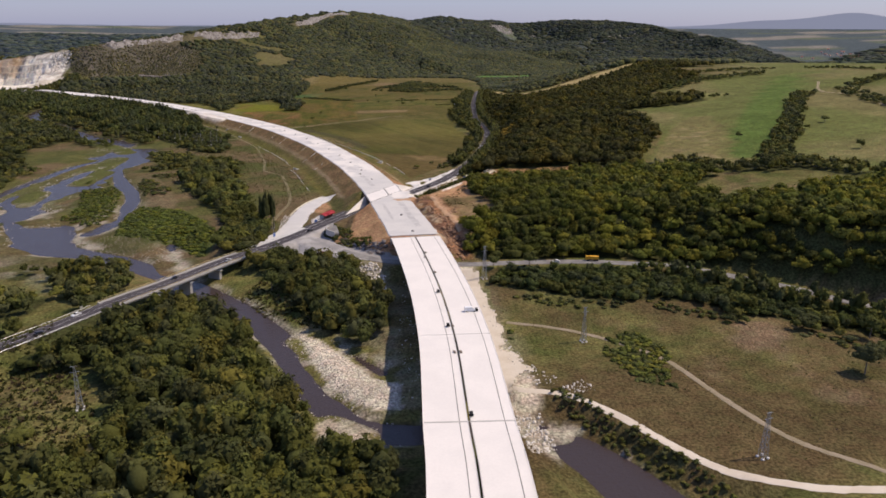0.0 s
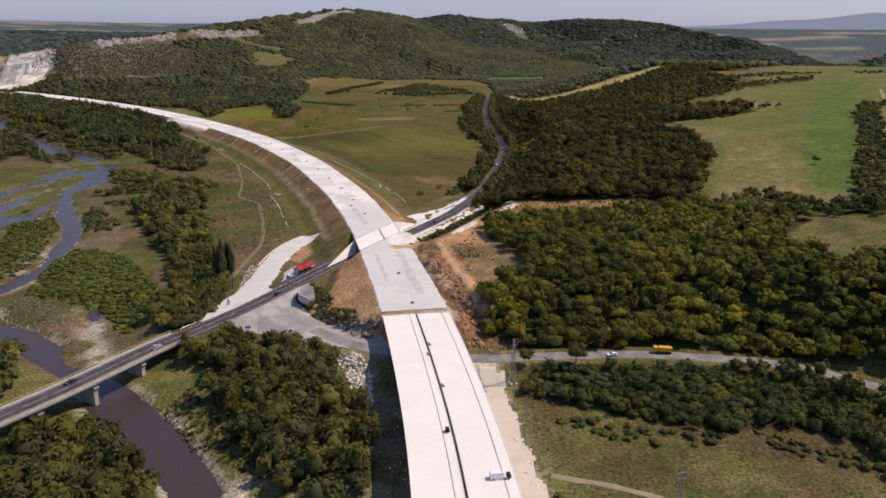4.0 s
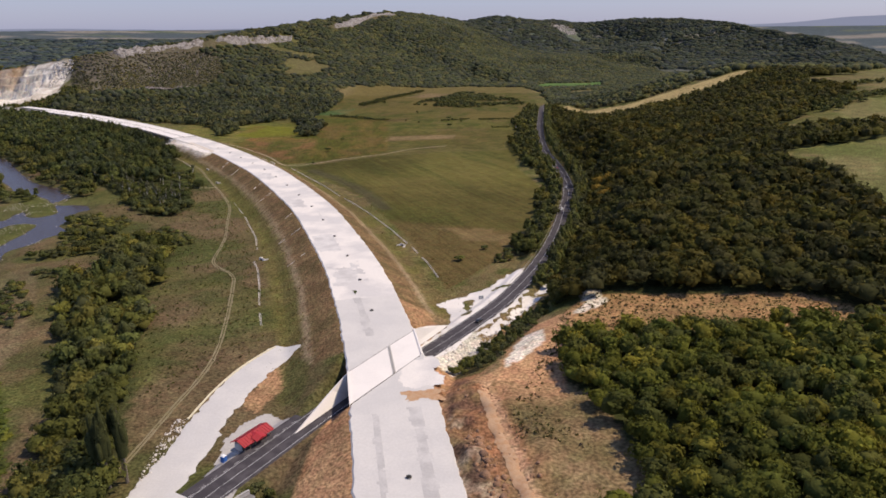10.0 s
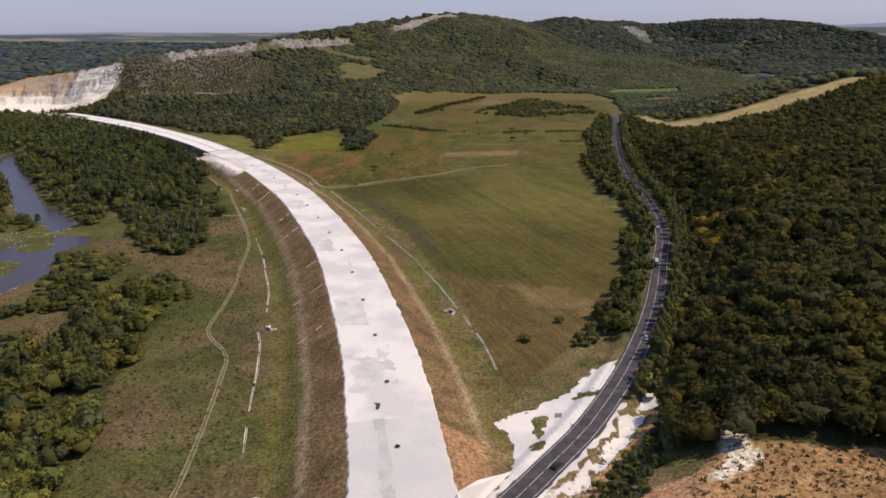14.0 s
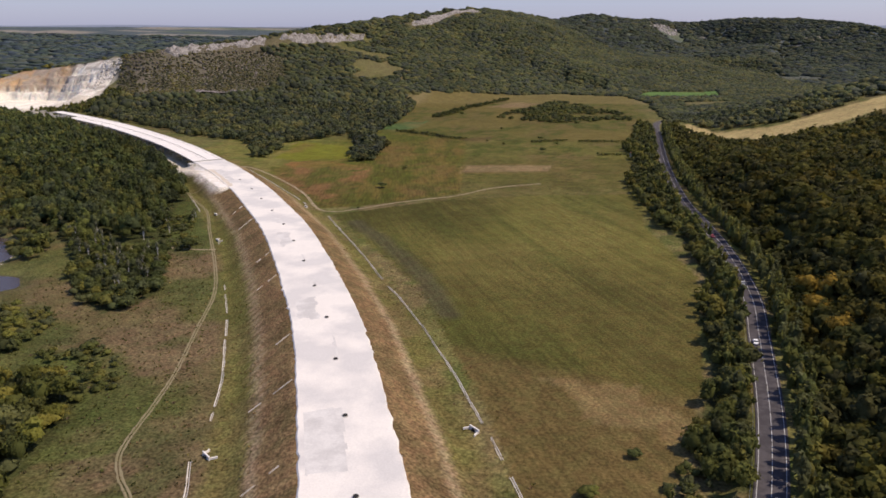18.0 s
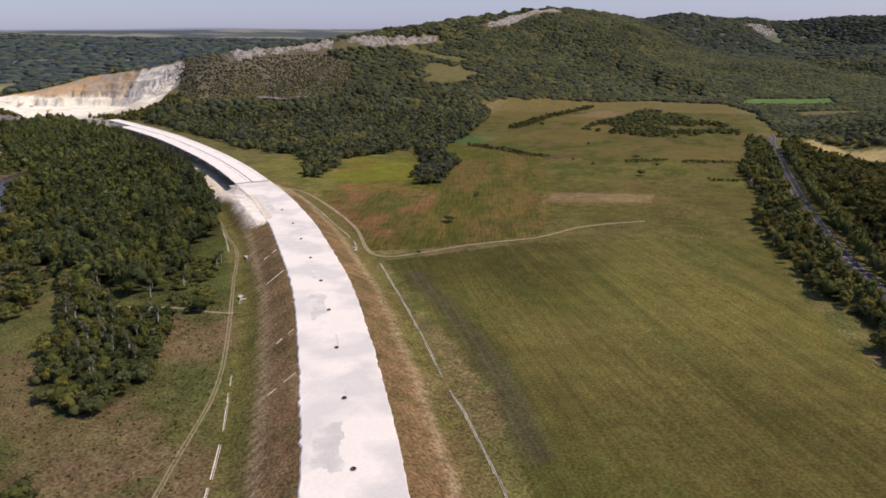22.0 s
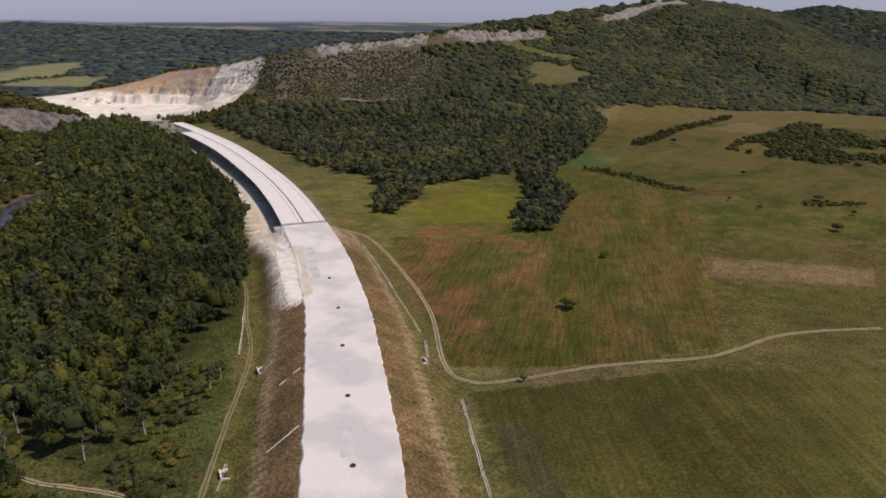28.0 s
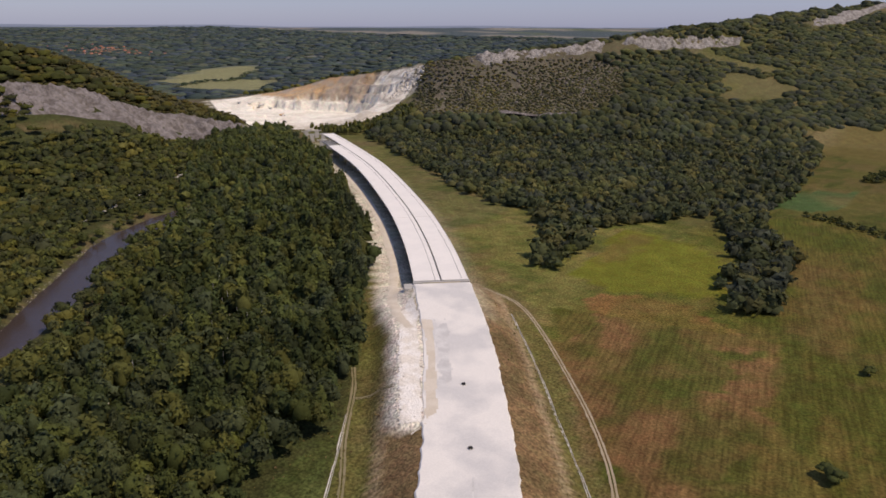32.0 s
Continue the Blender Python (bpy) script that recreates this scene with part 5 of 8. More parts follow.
def piers(v, s_list, sides=(-1, 1)):
    for s in s_list:
        for side in sides:
            p, h = at(s, side * 7.2, -2.65)
            z0 = min(gz(p.x + dx, p.y) for dx in (-4, 0, 4)) - 1.0
            pr = part("pier", Shape().box((p.x, p.y, (z0 + p.z - 1.2) / 2), (1.6, 5.4, p.z - 1.2 - z0), h, bevel=0.25), M_CONC, v)
            part("pier_cap", Shape().box((p.x, p.y, p.z - 0.6), (2.0, 12.2, 1.2), h, bevel=0.12), M_CONC, pr)


v1 = viaduct("viaduct", "pale concrete motorway viaduct with an open median joint", 30.0, S_V1, 41.0)
piers(v1, [S_V1 - 41 * k - 40 for k in range(13)])
_p, _h = at(S_V1 + 0.6, 0, -3.4)
part("abutment", Shape().box(_p, (2.2, 29.6, 6.0), _h, bevel=0.1), M_CONC, v1, "grey concrete end wall")
for s in (S_V1 - 0.2, station(8.5, 195.5)):
    pl = [at(s + 0.35 * k) for k in (-1, 1)]
    part("expansion_joint", Shape().sweep([at(s - 0.3, 0, 0.006), at(s + 0.3, 0, 0.006)], [(-14.2, 0), (-14.2, 0.05), (14.2, 0.05), (14.2, 0)]), M_CONC, v1, "grey steel-edged joint across the deck")

v2 = viaduct("viaduct", "pale concrete viaduct on piers with an unfinished end", S_V2, S_END, 33.0, S_V2L)
piers(v2, [S_V2 + 33 * k + 30 for k in range(17) if S_V2 + 33 * k + 30 < S_END - 4])
_p, _h = at(S_V2 - 0.6, 0, -4.0)
part("abutment", Shape().box(_p, (2.4, 30.0, 7.5), _h, bevel=0.1), M_CONC, v2, "grey concrete end wall")
_p, _h = at(S_V2 - 3.6, -17.2, -5.2)
part("wing_block", Shape().box(_p, (8.0, 5.4, 7.6), _h, bevel=0.12), M_CONC, v2, "weathered concrete wing of the end wall")
part("expansion_joint", Shape().sweep([at(S_V2 - 0.2, 0, 0.006), at(S_V2 + 0.2, 0, 0.006)], [(-14.2, 0), (-14.2, 0.05), (14.2, 0.05), (14.2, 0)]), M_CONC, v2, "grey steel-edged joint across the deck")

# ---- overpass, bridge, walls and channels ----
overpass = thing("overpass", "short white skewed concrete slab bridge over the road", "bridge")
OV_A, OV_U, OV_V = Vector((-52.6, 497.5, 0)), Vector((0.43, 0.903, 0)) * 46.5, Vector((-0.235, 0.972, 0)) * 23.8


def ov(u, v, z):
    """A place on the overpass: u along the road below, v along the motorway, z over the deck."""
    p = OV_A + OV_U * u + OV_V * v
    return Vector((p.x, p.y, 5.88 - 0.62 * u - 0.2 * v + z))


def ov_block(u0, u1, v0, v1, z0, z1):
    q = [(u0, v0), (u1, v0), (u1, v1), (u0, v1)]
    return Shape().add([ov(u, v, z) for z in (z0, z1) for u, v in q], [(3, 2, 1, 0), (4, 5, 6, 7), (0, 1, 5, 4), (1, 2, 6, 5), (2, 3, 7, 6), (3, 0, 4, 7)])


part("slab", ov_block(0.0, 0.57, 0.0, 1.0, -0.9, 0.0), M_DECK, overpass)
part("slab", ov_block(0.59, 1.0, 0.0, 1.0, -0.9, 0.0), M_DECK, overpass)
for a, b in ((0.0, 0.022), (0.978, 1.0)):
    part("end_beam", ov_block(a, b, -0.01, 1.01, 0.0, 0.45), M_DECK, overpass)
part("median_kerb", ov_block(0.565, 0.578, 0.0, 1.0, 0.0, 0.22), M_CONC, overpass)
part("median_kerb", ov_block(0.585, 0.6, 0.0, 1.0, 0.0, 0.22), M_CONC, overpass)
for a, b in ((-0.012, 0.0), (1.0, 1.012)):
    part("joint_gap", ov_block(0.02, 0.98, a, b, -0.2, 0.012), M_DARK, overpass, "dark open joint")
for a, b in ((0.02, 0.09), (0.91, 0.98)):
    part("bearing_wall", ov_block(0.005, 0.995, a, b, -9.0, -0.9), M_CONC, overpass)


def sloped_apron(name, a, b, c, d, material, parent=None, label="", thick=0.35):
    """A paved bank between four corners."""
    q = [Vector(p) for p in (a, b, c, d)]
    n = (q[1] - q[0]).cross(q[3] - q[0]).normalized()
    if n.z < 0:
        n = -n
    sh = Shape().add([p + n * 0.2 for p in q] + [p - n * thick for p in q], [(0, 1, 2, 3), (7, 6, 5, 4), (0, 4, 5, 1), (1, 5, 6, 2), (2, 6, 7, 3), (3, 7, 4, 0)])
    return part(name, sh, material, parent, label)


def ov_low(u, v, z):
    p = OV_A + OV_U * u + OV_V * v
    return Vector((p.x, p.y, z))


for u0, u1, u2 in ((0.0, -0.2, -0.62), (1.0, 1.22, 1.6)):
    sloped_apron("wing_wall", ov_low(u0, 0.92, -2.7), ov_low(u0, 1.06, 4.7), ov_low(u1, 1.1, 1.8), ov_low(u2, 0.92, -2.6), M_DECK, overpass, "white sloped concrete wing")
for u0, u1, u2 in ((0.0, -0.12, -0.3), (1.0, 1.12, 1.3)):
    sloped_apron("wing_wall", ov_low(u0, 0.08, -2.7), ov_low(u0, -0.03, 4.7), ov_low(u1, -0.05, 1.8), ov_low(u2, 0.08, -2.6), M_DECK, overpass, "white sloped concrete wing")

# white stone verges beside the new asphalt
_v = NROAD[(NROAD[:, 1] > 545) & (NROAD[:, 1] < 640)]
for k, (o0, o1) in enumerate(((-6.6, -4.4), (4.4, 6.4))):
    vg = new("pavement", strip(spline(_v + np.array([0, 0, -0.12]), 2.0), [o0, (o0 + o1) / 2, o1], 0.6, 0, 0.9, 11 + k).mesh("pavement", M_GRAVEL))
    tagged(vg, "white crushed-stone verge of the new road", "pavement", kind="structure")
flat_patch("pavement", [(-35, 619), (-28, 624), (-9, 643), (2, 665), (11, 668), (3, 644), (-8, 612), (-21, 583), (-25, 583), (-27, 603)], M_GRAVEL, 0.16, "spilled white crushed stone beside the new road", "pavement", n=0.6, rag=8.0, holes=0.7)
flat_patch("pavement", [(22, 650), (23, 637), (8, 605), (-3, 584), (-10, 580), (-14, 576), (1, 602), (14, 633)], M_GRAVEL, 0.16, "spilled white crushed stone under the knoll", "pavement", n=0.6, rag=6.0, holes=0.72)
_v = NROAD[(NROAD[:, 1] > 452) & (NROAD[:, 1] < 503)]
tagged(new("pavement", strip(_v + np.array([0, 0, 0.02]), [-7.6, -6, -4.4], 0.5).mesh("pavement", M_ASPHALT)), "lay-by of dark asphalt", "pavement", kind="structure")
part("edge_line", line_marks(_v + np.array([0, 0, 0.03]), -4.5, (2, 2.5)), M_PAINT, nroad, "broken white line at the lay-by")

# the old river bridge
_bl = NROAD[(NROAD[:, 1] > 318) & (NROAD[:, 1] < 402)]
bridge = thing("river_bridge", "old two-lane concrete road bridge over the river", "bridge")
pl = places(_bl)
part("slab", Shape().sweep(pl, [(-6.0, 0.28), (-4.7, 0.28), (-4.7, -0.3), (4.7, -0.3), (4.7, 0.28), (6.0, 0.28), (6.0, -0.5), (4.4, -1.2), (-4.4, -1.2), (-6.0, -0.5)]), M_CONC, bridge)
for o in (-3.4, -1.1, 1.1, 3.4):
    part("girder", Shape().sweep(pl, [(o - 0.3, -1.2), (o + 0.3, -1.2), (o + 0.3, -2.2), (o - 0.3, -2.2)]), M_CONC, bridge)
for o in (-5.7, 5.7):
    rail = part("railing", Shape().sweep(pl, [(o - 0.06, 1.2), (o + 0.06, 1.2), (o + 0.06, 1.32), (o - 0.06, 1.32)]), M_RUST, bridge, "yellowed steel hand rail")
    part("rail_bar", Shape().sweep(pl, [(o - 0.03, 0.72), (o + 0.03, 0.72), (o + 0.03, 0.8), (o - 0.03, 0.8)]), M_RUST, rail)
    for (p, h) in pl:
        part("rail_post", Shape().box((p[0] + math.sin(h) * o, p[1] - math.cos(h) * o, p[2] + 0.75), (0.14, 0.14, 1.0), h), M_RUST, rail)
for k in (5, 9, 13):
    p, h = pl[k]
    pr = part("pier", Shape().box((p[0], p[1], -9.6), (1.7, 8.6, 11.0), h, bevel=0.3), M_CONC, bridge)
    part("pier_cap", Shape().box((p[0], p[1], -5.6), (2.2, 10.2, 1.0), h, bevel=0.15), M_CONC, pr)

# guard rails along the new road
for a, b, o in ((640, 860, -5.6), (655, 700, 5.8), (402, 440, -5.8), (225, 318, -5.8), (225, 318, 5.8)):
    seg = NROAD[(NROAD[:, 1] > a) & (NROAD[:, 1] < b)]
    pl = places(seg)
    gr = thing("guard_rail", "galvanised steel guard rail beside the road", "guard rail")
    part("beam", Shape().sweep(pl, [(o - 0.05, 0.42), (o + 0.03, 0.5), (o - 0.05, 0.58), (o + 0.03, 0.66), (o - 0.05, 0.5), (o - 0.1, 0.5), (o - 0.1, 0.42)]), M_STEEL, gr)
    for p, h in pl:
        part("post", Shape().box((p[0] + math.sin(h) * o, p[1] - math.cos(h) * o, p[2] + 0.1), (0.1, 0.06, 1.2), h), M_STEEL, gr)


# concrete drainage channels
def channel(pts, label, w=0.9, seed=0, gaps=0.12):
    """Precast ditch pieces laid in a row, some sunk or silted over."""
    rng = np.random.default_rng(700 + seed)
    line = spline([(*p, 0) for p in pts], 1.5)
    h = np.arctan2(np.gradient(line[:, 1]), np.gradient(line[:, 0]))
    z = ground_z(line[:, 0], line[:, 1])
    t = thing("drainage_channel", label, "channel", "drainage channels", place=(line[0, 0], line[0, 1], z[0]))
    o = np.array([line[0, 0], line[0, 1], z[0]])
    i = 0
    while i < len(line) - 2:
        n = int(rng.integers(3, 8)) if w > 0.3 else int(rng.integers(2, 4))
        k = w * rng.uniform(0.7, 1.25)
        j = rng.normal(0, 0.12)
        ps = [((line[q, 0] - o[0] + j, line[q, 1] - o[1], z[q] - o[2] + 0.1), h[q]) for q in range(i, min(i + n + 1, len(line)))]
        if rng.random() > gaps and len(ps) > 1:
            prof = [(-k, 0.12), (-k * 0.72, 0.12), (-k * 0.3, -0.12), (k * 0.3, -0.12), (k * 0.72, 0.12), (k, 0.12), (k * 0.6, -0.6), (-k * 0.6, -0.6)]
            part("ditch_piece", Shape().sweep(ps, prof), M_RUBBLE if rng.random() < 0.88 else M_CONC, t)
        i += n
    return t


for _k, (_pts, _lab) in enumerate((
    ([(-352, 1040), (-335, 1018), (-318, 995)], "white concrete ditch beside the earth track"),
    ([(-269, 930), (-262, 918)], "short white concrete ditch in grass"),
    ([(-221, 846), (-198, 804), (-180, 767), (-166, 737), (-156, 710)], "white concrete ditch at the foot of the embankment"),
    ([(-150, 686), (-142, 669), (-133, 645), (-122, 612), (-114, 590)], "white concrete ditch beside the earth track"),
    ([(-216, 999), (-196, 966), (-161, 907), (-135, 861), (-119, 836), (-100, 802), (-82, 767), (-69, 739), (-62, 724)], "white concrete ditch along the field edge"),
    ([(-58, 716), (-51, 699), (-44, 682), (-36, 658)], "white concrete ditch along the field edge"),
    ([(-355, 1158), (-318, 1118), (-285, 1080), (-255, 1045), (-243, 1026)], "white concrete ditch between track and embankment"))):
    channel(_pts, _lab, 0.42, _k, 0.04 if _k == 4 else 0.12)
for _k, (_s, _o) in enumerate(((953, -33), (1002, -33), (1044, -31), (1125, -28), (1168, -26), (1255, -28), (1298, -27), (1370, -27))):
    _a, _b = at(_s + 7, -16)[0], at(_s, _o)[0]
    channel([(_a.x, _a.y), ((_a.x + _b.x) / 2, (_a.y + _b.y) / 2), (_b.x, _b.y)], "narrow concrete chute down the embankment slope", 0.22, 20 + _k, 0.3)


def headwall(x, y, rz):
    z = gz(x, y)
    t = thing("culvert_headwall", "small white concrete culvert mouth in the grass", "culvert", "culvert headwalls", place=(x, y, z), rz=rz)
    part("wall", Shape().box((0, 0, 0.3), (4.6, 0.5, 2.2), bevel=0.05), M_DECK, t)
    part("pipe", Shape().tube((0, -0.6, 0.3), (0, 0.55, 0.3), 0.75, n=14), M_DARK, t, "dark round pipe mouth")
    for e in (-1, 1):
        part("wing", Shape().box((e * 2.4, -1.3, 0.0), (0.4, 2.6, 1.6), e * 0.35, bevel=0.04), M_DECK, t)
    part("apron", Shape().box((0, -1.5, -0.35), (4.4, 2.8, 0.5), bevel=0.05), M_DECK, t)
    return t


for x, y, r in ((-299, 984, 2.4), (-242, 1021, -0.75), (-146, 689, 2.5), (-64, 719, -0.7), (-266, 924, 2.4)):
    headwall(x, y, r)

# drain shafts down the middle of the road bed
_proto = None
for k, s in enumerate(station(-178.7, 857.2) + 42.8 * np.arange(-11, 7)):
    if S_OV0 - 14 < s < S_OV1 + 14 or not S_V1 + 8 < s < S_V2 - 8:
        continue
    p, h = at(s, 0.4)
    m = Matrix.Translation(p) @ Matrix.Rotation(h, 4, "Z")
    if _proto is None:
        _proto = thing("drain_shaft", "dark open drain shaft in the white road bed", "drain shaft", "drain shafts in the median")
        part("ring", Shape().tube((0, 0, -0.3), (0, 0, 0.5), 0.8, 0.8, 14), M_DARK, _proto)
        part("collar", Shape().tube((0, 0, -0.2), (0, 0, 0.25), 1.05, 0.9, 14), M_CONC, _proto)
        _proto.matrix_world = m
    else:
        copy_thing(_proto, m)

# damp stains, smears and soil on the road bed
def bed_patch(name, s0, s1, o0, o1, material, label, seed, cell=0.7, bite=0.5, scale=7.0):
    """A thin stain on the road bed, with a ragged outline."""
    ss, oo = np.meshgrid(np.arange(s0, s1 + cell, cell), np.arange(o0, o1 + cell, cell))
    x, y, z = (np.interp(ss, MWS, MW[:, k]) for k in range(3))
    dx, dy = (np.interp(ss + 2, MWS, MW[:, k]) - np.interp(ss - 2, MWS, MW[:, k]) for k in range(2))
    ln = np.hypot(dx, dy)
    x, y = x + dy / ln * oo, y - dx / ln * oo
    e = np.minimum(np.minimum(ss - s0, s1 - ss) / (s1 - s0), np.minimum(oo - o0, o1 - oo) / (o1 - o0)) * 2
    keep = e + bite * (fnoise(x + seed * 37, y, scale, 3) - 0.5) * 2 > 0.12
    i = np.arange(ss.size).reshape(ss.shape)
    f = np.stack([i[:-1, :-1], i[:-1, 1:], i[1:, 1:], i[1:, :-1]], -1).reshape(-1, 4)
    f = f[keep.ravel()[f].all(1)]
    ob = new(name, quick_mesh(name, np.stack([x, y, z + 0.02 + 0.004 * seed % 0.03], -1).reshape(-1, 3), f, material, True))
    return tagged(ob, label, "stain", kind="structure")


for k, (s0, s1, o0, o1, bt) in enumerate(((944, 986, -14.2, 0.6, 0.12), (886, 925, -13.5, 4.5, 0.9), (1062, 1092, -12.5, -1.5, 0.5), (1180, 1215, -8, 0.5, 0.9), (1240, 1262, -3, 1.5, 0.7), (1405, 1470, -9.5, -3.0, 0.55),
                                              (822, 868, -6, -1.5, 0.6), (690, 760, 3.5, 8.5, 0.5), (700, 764, -8.5, -5.5, 0.4), (1018, 1046, 0.2, 1.9, 0.3), (1104, 1122, 0.2, 1.8, 0.3), (1147, 1164, 0.2, 1.8, 0.3), (1330, 1350, 0, 1.8, 0.3), (1290, 1310, 0, 1.9, 0.3))):
    bed_patch("stain", s0, s1, o0, o1, M_DAMP if s0 > 870 else M_DAMP2, "grey damp patch on the white road bed", k + 1, bite=bt)
bed_patch("stain", 773, 800, 2.2, 19.5, M_GRAVEL, "white crushed stone spread over the slab bridge", 34, 0.6, 0.6, 6.0)
bed_patch("stain", 763, 772, 2.5, 18.5, M_SOIL, "orange soil washed over the road bed", 31, 0.4, 0.7, 3.0)
bed_patch("stain", 1375, 1470, -14.3, -9.0, M_HAUL, "dusty wheel tracks on the road bed", 32, 0.7, 0.6, 12.0)
bed_patch("stain", 872, 880, -5.2, -2.8, M_WEED, "weeds growing in the road bed", 33, 0.3, 1.0, 1.5)

# pale gravel between the yard and the road
_v = NROAD[(NROAD[:, 1] > 408) & (NROAD[:, 1] < 456)]
tagged(new("pavement", strip(spline(_v + np.array([0, 0, -0.1]), 2.0), [-10.5, -7.5, -4.5], 0.6, 0, 0.5, 17).mesh("pavement", M_GRAVEL3)), "gravel apron between yard and asphalt", "pavement", kind="structure")
# ---- trees ----
LEAF_COLORS = 1.16 * np.array([(0.09, 0.104, 0.026), (0.072, 0.09, 0.025), (0.12, 0.13, 0.028), (0.08, 0.09, 0.038), (0.145, 0.136, 0.03), (0.062, 0.074, 0.027)])
LEAF_COLORS = LEAF_COLORS * np.array([0.88, 0.84, 0.95])
LEAF_COLORS = 0.75 * LEAF_COLORS + 0.25 * LEAF_COLORS.mean(0)
_ico = bmesh.new()
bmesh.ops.create_icosphere(_ico, subdivisions=1, radius=1)
ICO_V = np.array([v.co[:] for v in _ico.verts])
ICO_F = np.array([[v.index for v in f.verts] for f in _ico.faces if f.calc_center_median().z > -0.35])
_ico.free()


def crowns(base, height, radius, tint, K, seed, low=0.25, L=0, core_k=0.62):
    """Vertices, triangles and tints of leafy crowns: a core, L rounded boughs about it, and K loose sprays of leaves that break the outline."""
    rng = np.random.default_rng(seed)
    n = len(base)
    base, height, radius = np.asarray(base, float), np.asarray(height, float), np.asarray(radius, float)
    cz = base[:, 2] + height * (low + 1) / 2
    hz = height * (1 - low) / 2
    cen = np.stack([base[:, 0], base[:, 1], cz], 1)
    rad = np.stack([radius, radius, hz], 1)
    m = len(ICO_V)
    verts, faces, cols, off = [], [], [], 0
    # core
    wob = 1 + rng.normal(0, 0.13, (n, m, 1))
    k0 = core_k if L else 0.95
    verts.append((cen[:, None] + ICO_V[None] * rad[:, None] * wob * k0).reshape(-1, 3))
    faces.append((ICO_F[None] + (np.arange(n) * m)[:, None, None]).reshape(-1, 3))
    cols.append(np.repeat(tint, m, 0))
    off += n * m
    nl = max(L, 6)
    ld = rng.normal(0, 1, (n, nl, 3)); ld[..., 2] = np.abs(ld[..., 2]) * 0.9 - 0.25
    ld /= np.linalg.norm(ld, axis=2, keepdims=True)
    lc = ld * rng.uniform(0.42, 0.68, (n, nl, 1))
    if L:
        # boughs
        sz = rng.uniform(0.22, 0.38, (n, L, 1, 1))
        wob = 1 + rng.normal(0, 0.2, (n, L, m, 1))
        v = lc[:, :L, None] + ICO_V[None, None] * sz * wob
        v = cen[:, None, None] + v * rad[:, None, None]
        verts.append(v.reshape(-1, 3))
        faces.append(off + (ICO_F[None] + (np.arange(n * L) * m)[:, None, None]).reshape(-1, 3))
        tl = tint[:, None] * rng.uniform(0.82, 1.18, (n, L, 1))
        cols.append(np.repeat(tl.reshape(-1, 3), m, 0))
        off += n * L * m
    if K:
        # sprays
        pick = rng.integers(0, nl, (n, K))
        d = rng.normal(0, 1, (n, K, 3)); d /= np.linalg.norm(d, axis=2, keepdims=True)
        d[..., 2] = d[..., 2] * 0.85 + 0.18
        p = np.take_along_axis(lc, pick[..., None].repeat(3, 2), 1) + d * rng.uniform(0.33, 0.5, (n, K, 1))
        nrm = p * 0.5 + d * 0.6 + np.array([0, 0, 0.12]) + rng.normal(0, 0.36, (n, K, 3)); nrm /= np.linalg.norm(nrm, axis=2, keepdims=True)
        pos = cen[:, None] + p * rad[:, None]
        t1 = np.cross(nrm, rng.normal(0, 1, (n, K, 3))); t1 /= np.linalg.norm(t1, axis=2, keepdims=True)
        t2 = np.cross(nrm, t1)
        size = (np.minimum(radius, hz) * np.minimum(1.8 / math.sqrt(K), 0.34))[:, None, None] * rng.uniform(0.55, 1.45, (n, K, 1))
        q = np.stack([pos + t1 * size, pos - t1 * size * 0.6 + t2 * size * 0.9, pos - t1 * size * 0.5 - t2 * size * 0.95], 2)
        verts.append(q.reshape(-1, 3))
        faces.append(off + np.arange(n * K * 3).reshape(-1, 3))
        cj = tint[:, None] * rng.uniform(0.76, 1.3, (n, K, 1))
        cols.append(np.repeat(cj.reshape(-1, 3), 3, 0))
    return np.vstack(verts), np.vstack(faces), np.vstack(cols)


def scatter(poly, gap, seed, avoid=(), bare=True):
    rng = np.random.default_rng(seed)
    xs = np.arange(min(p[0] for p in poly), max(p[0] for p in poly), gap)
    ys = np.arange(min(p[1] for p in poly), max(p[1] for p in poly), gap)
    gx, gy = (a.ravel() for a in np.meshgrid(xs, ys))
    gx, gy = gx + rng.uniform(-0.48, 0.48, gx.size) * gap, gy + rng.uniform(-0.48, 0.48, gx.size) * gap
    wav = 14 if gap > 4.6 else 5
    k = inside(poly, gx + wav * (fnoise(gx, gy, 26, 2) - 0.5), gy + wav * (fnoise(gx + 300, gy, 26, 2) - 0.5))
    gx, gy = gx[k], gy[k]
    for line, dist in avoid:
        m = near(line, gx, gy)[0] > dist
        gx, gy = gx[m], gy[m]
    for c in CLEARINGS + [QUARRY] + ([BROW] if poly is not BROW else []) + ([OPEN] if bare else []) + [CLIFFZONE]:
        m = ~inside(c, gx, gy)
        gx, gy = gx[m], gy[m]
    m = ground_z(gx, gy) > WATER_Z + 0.5
    return gx[m], gy[m]


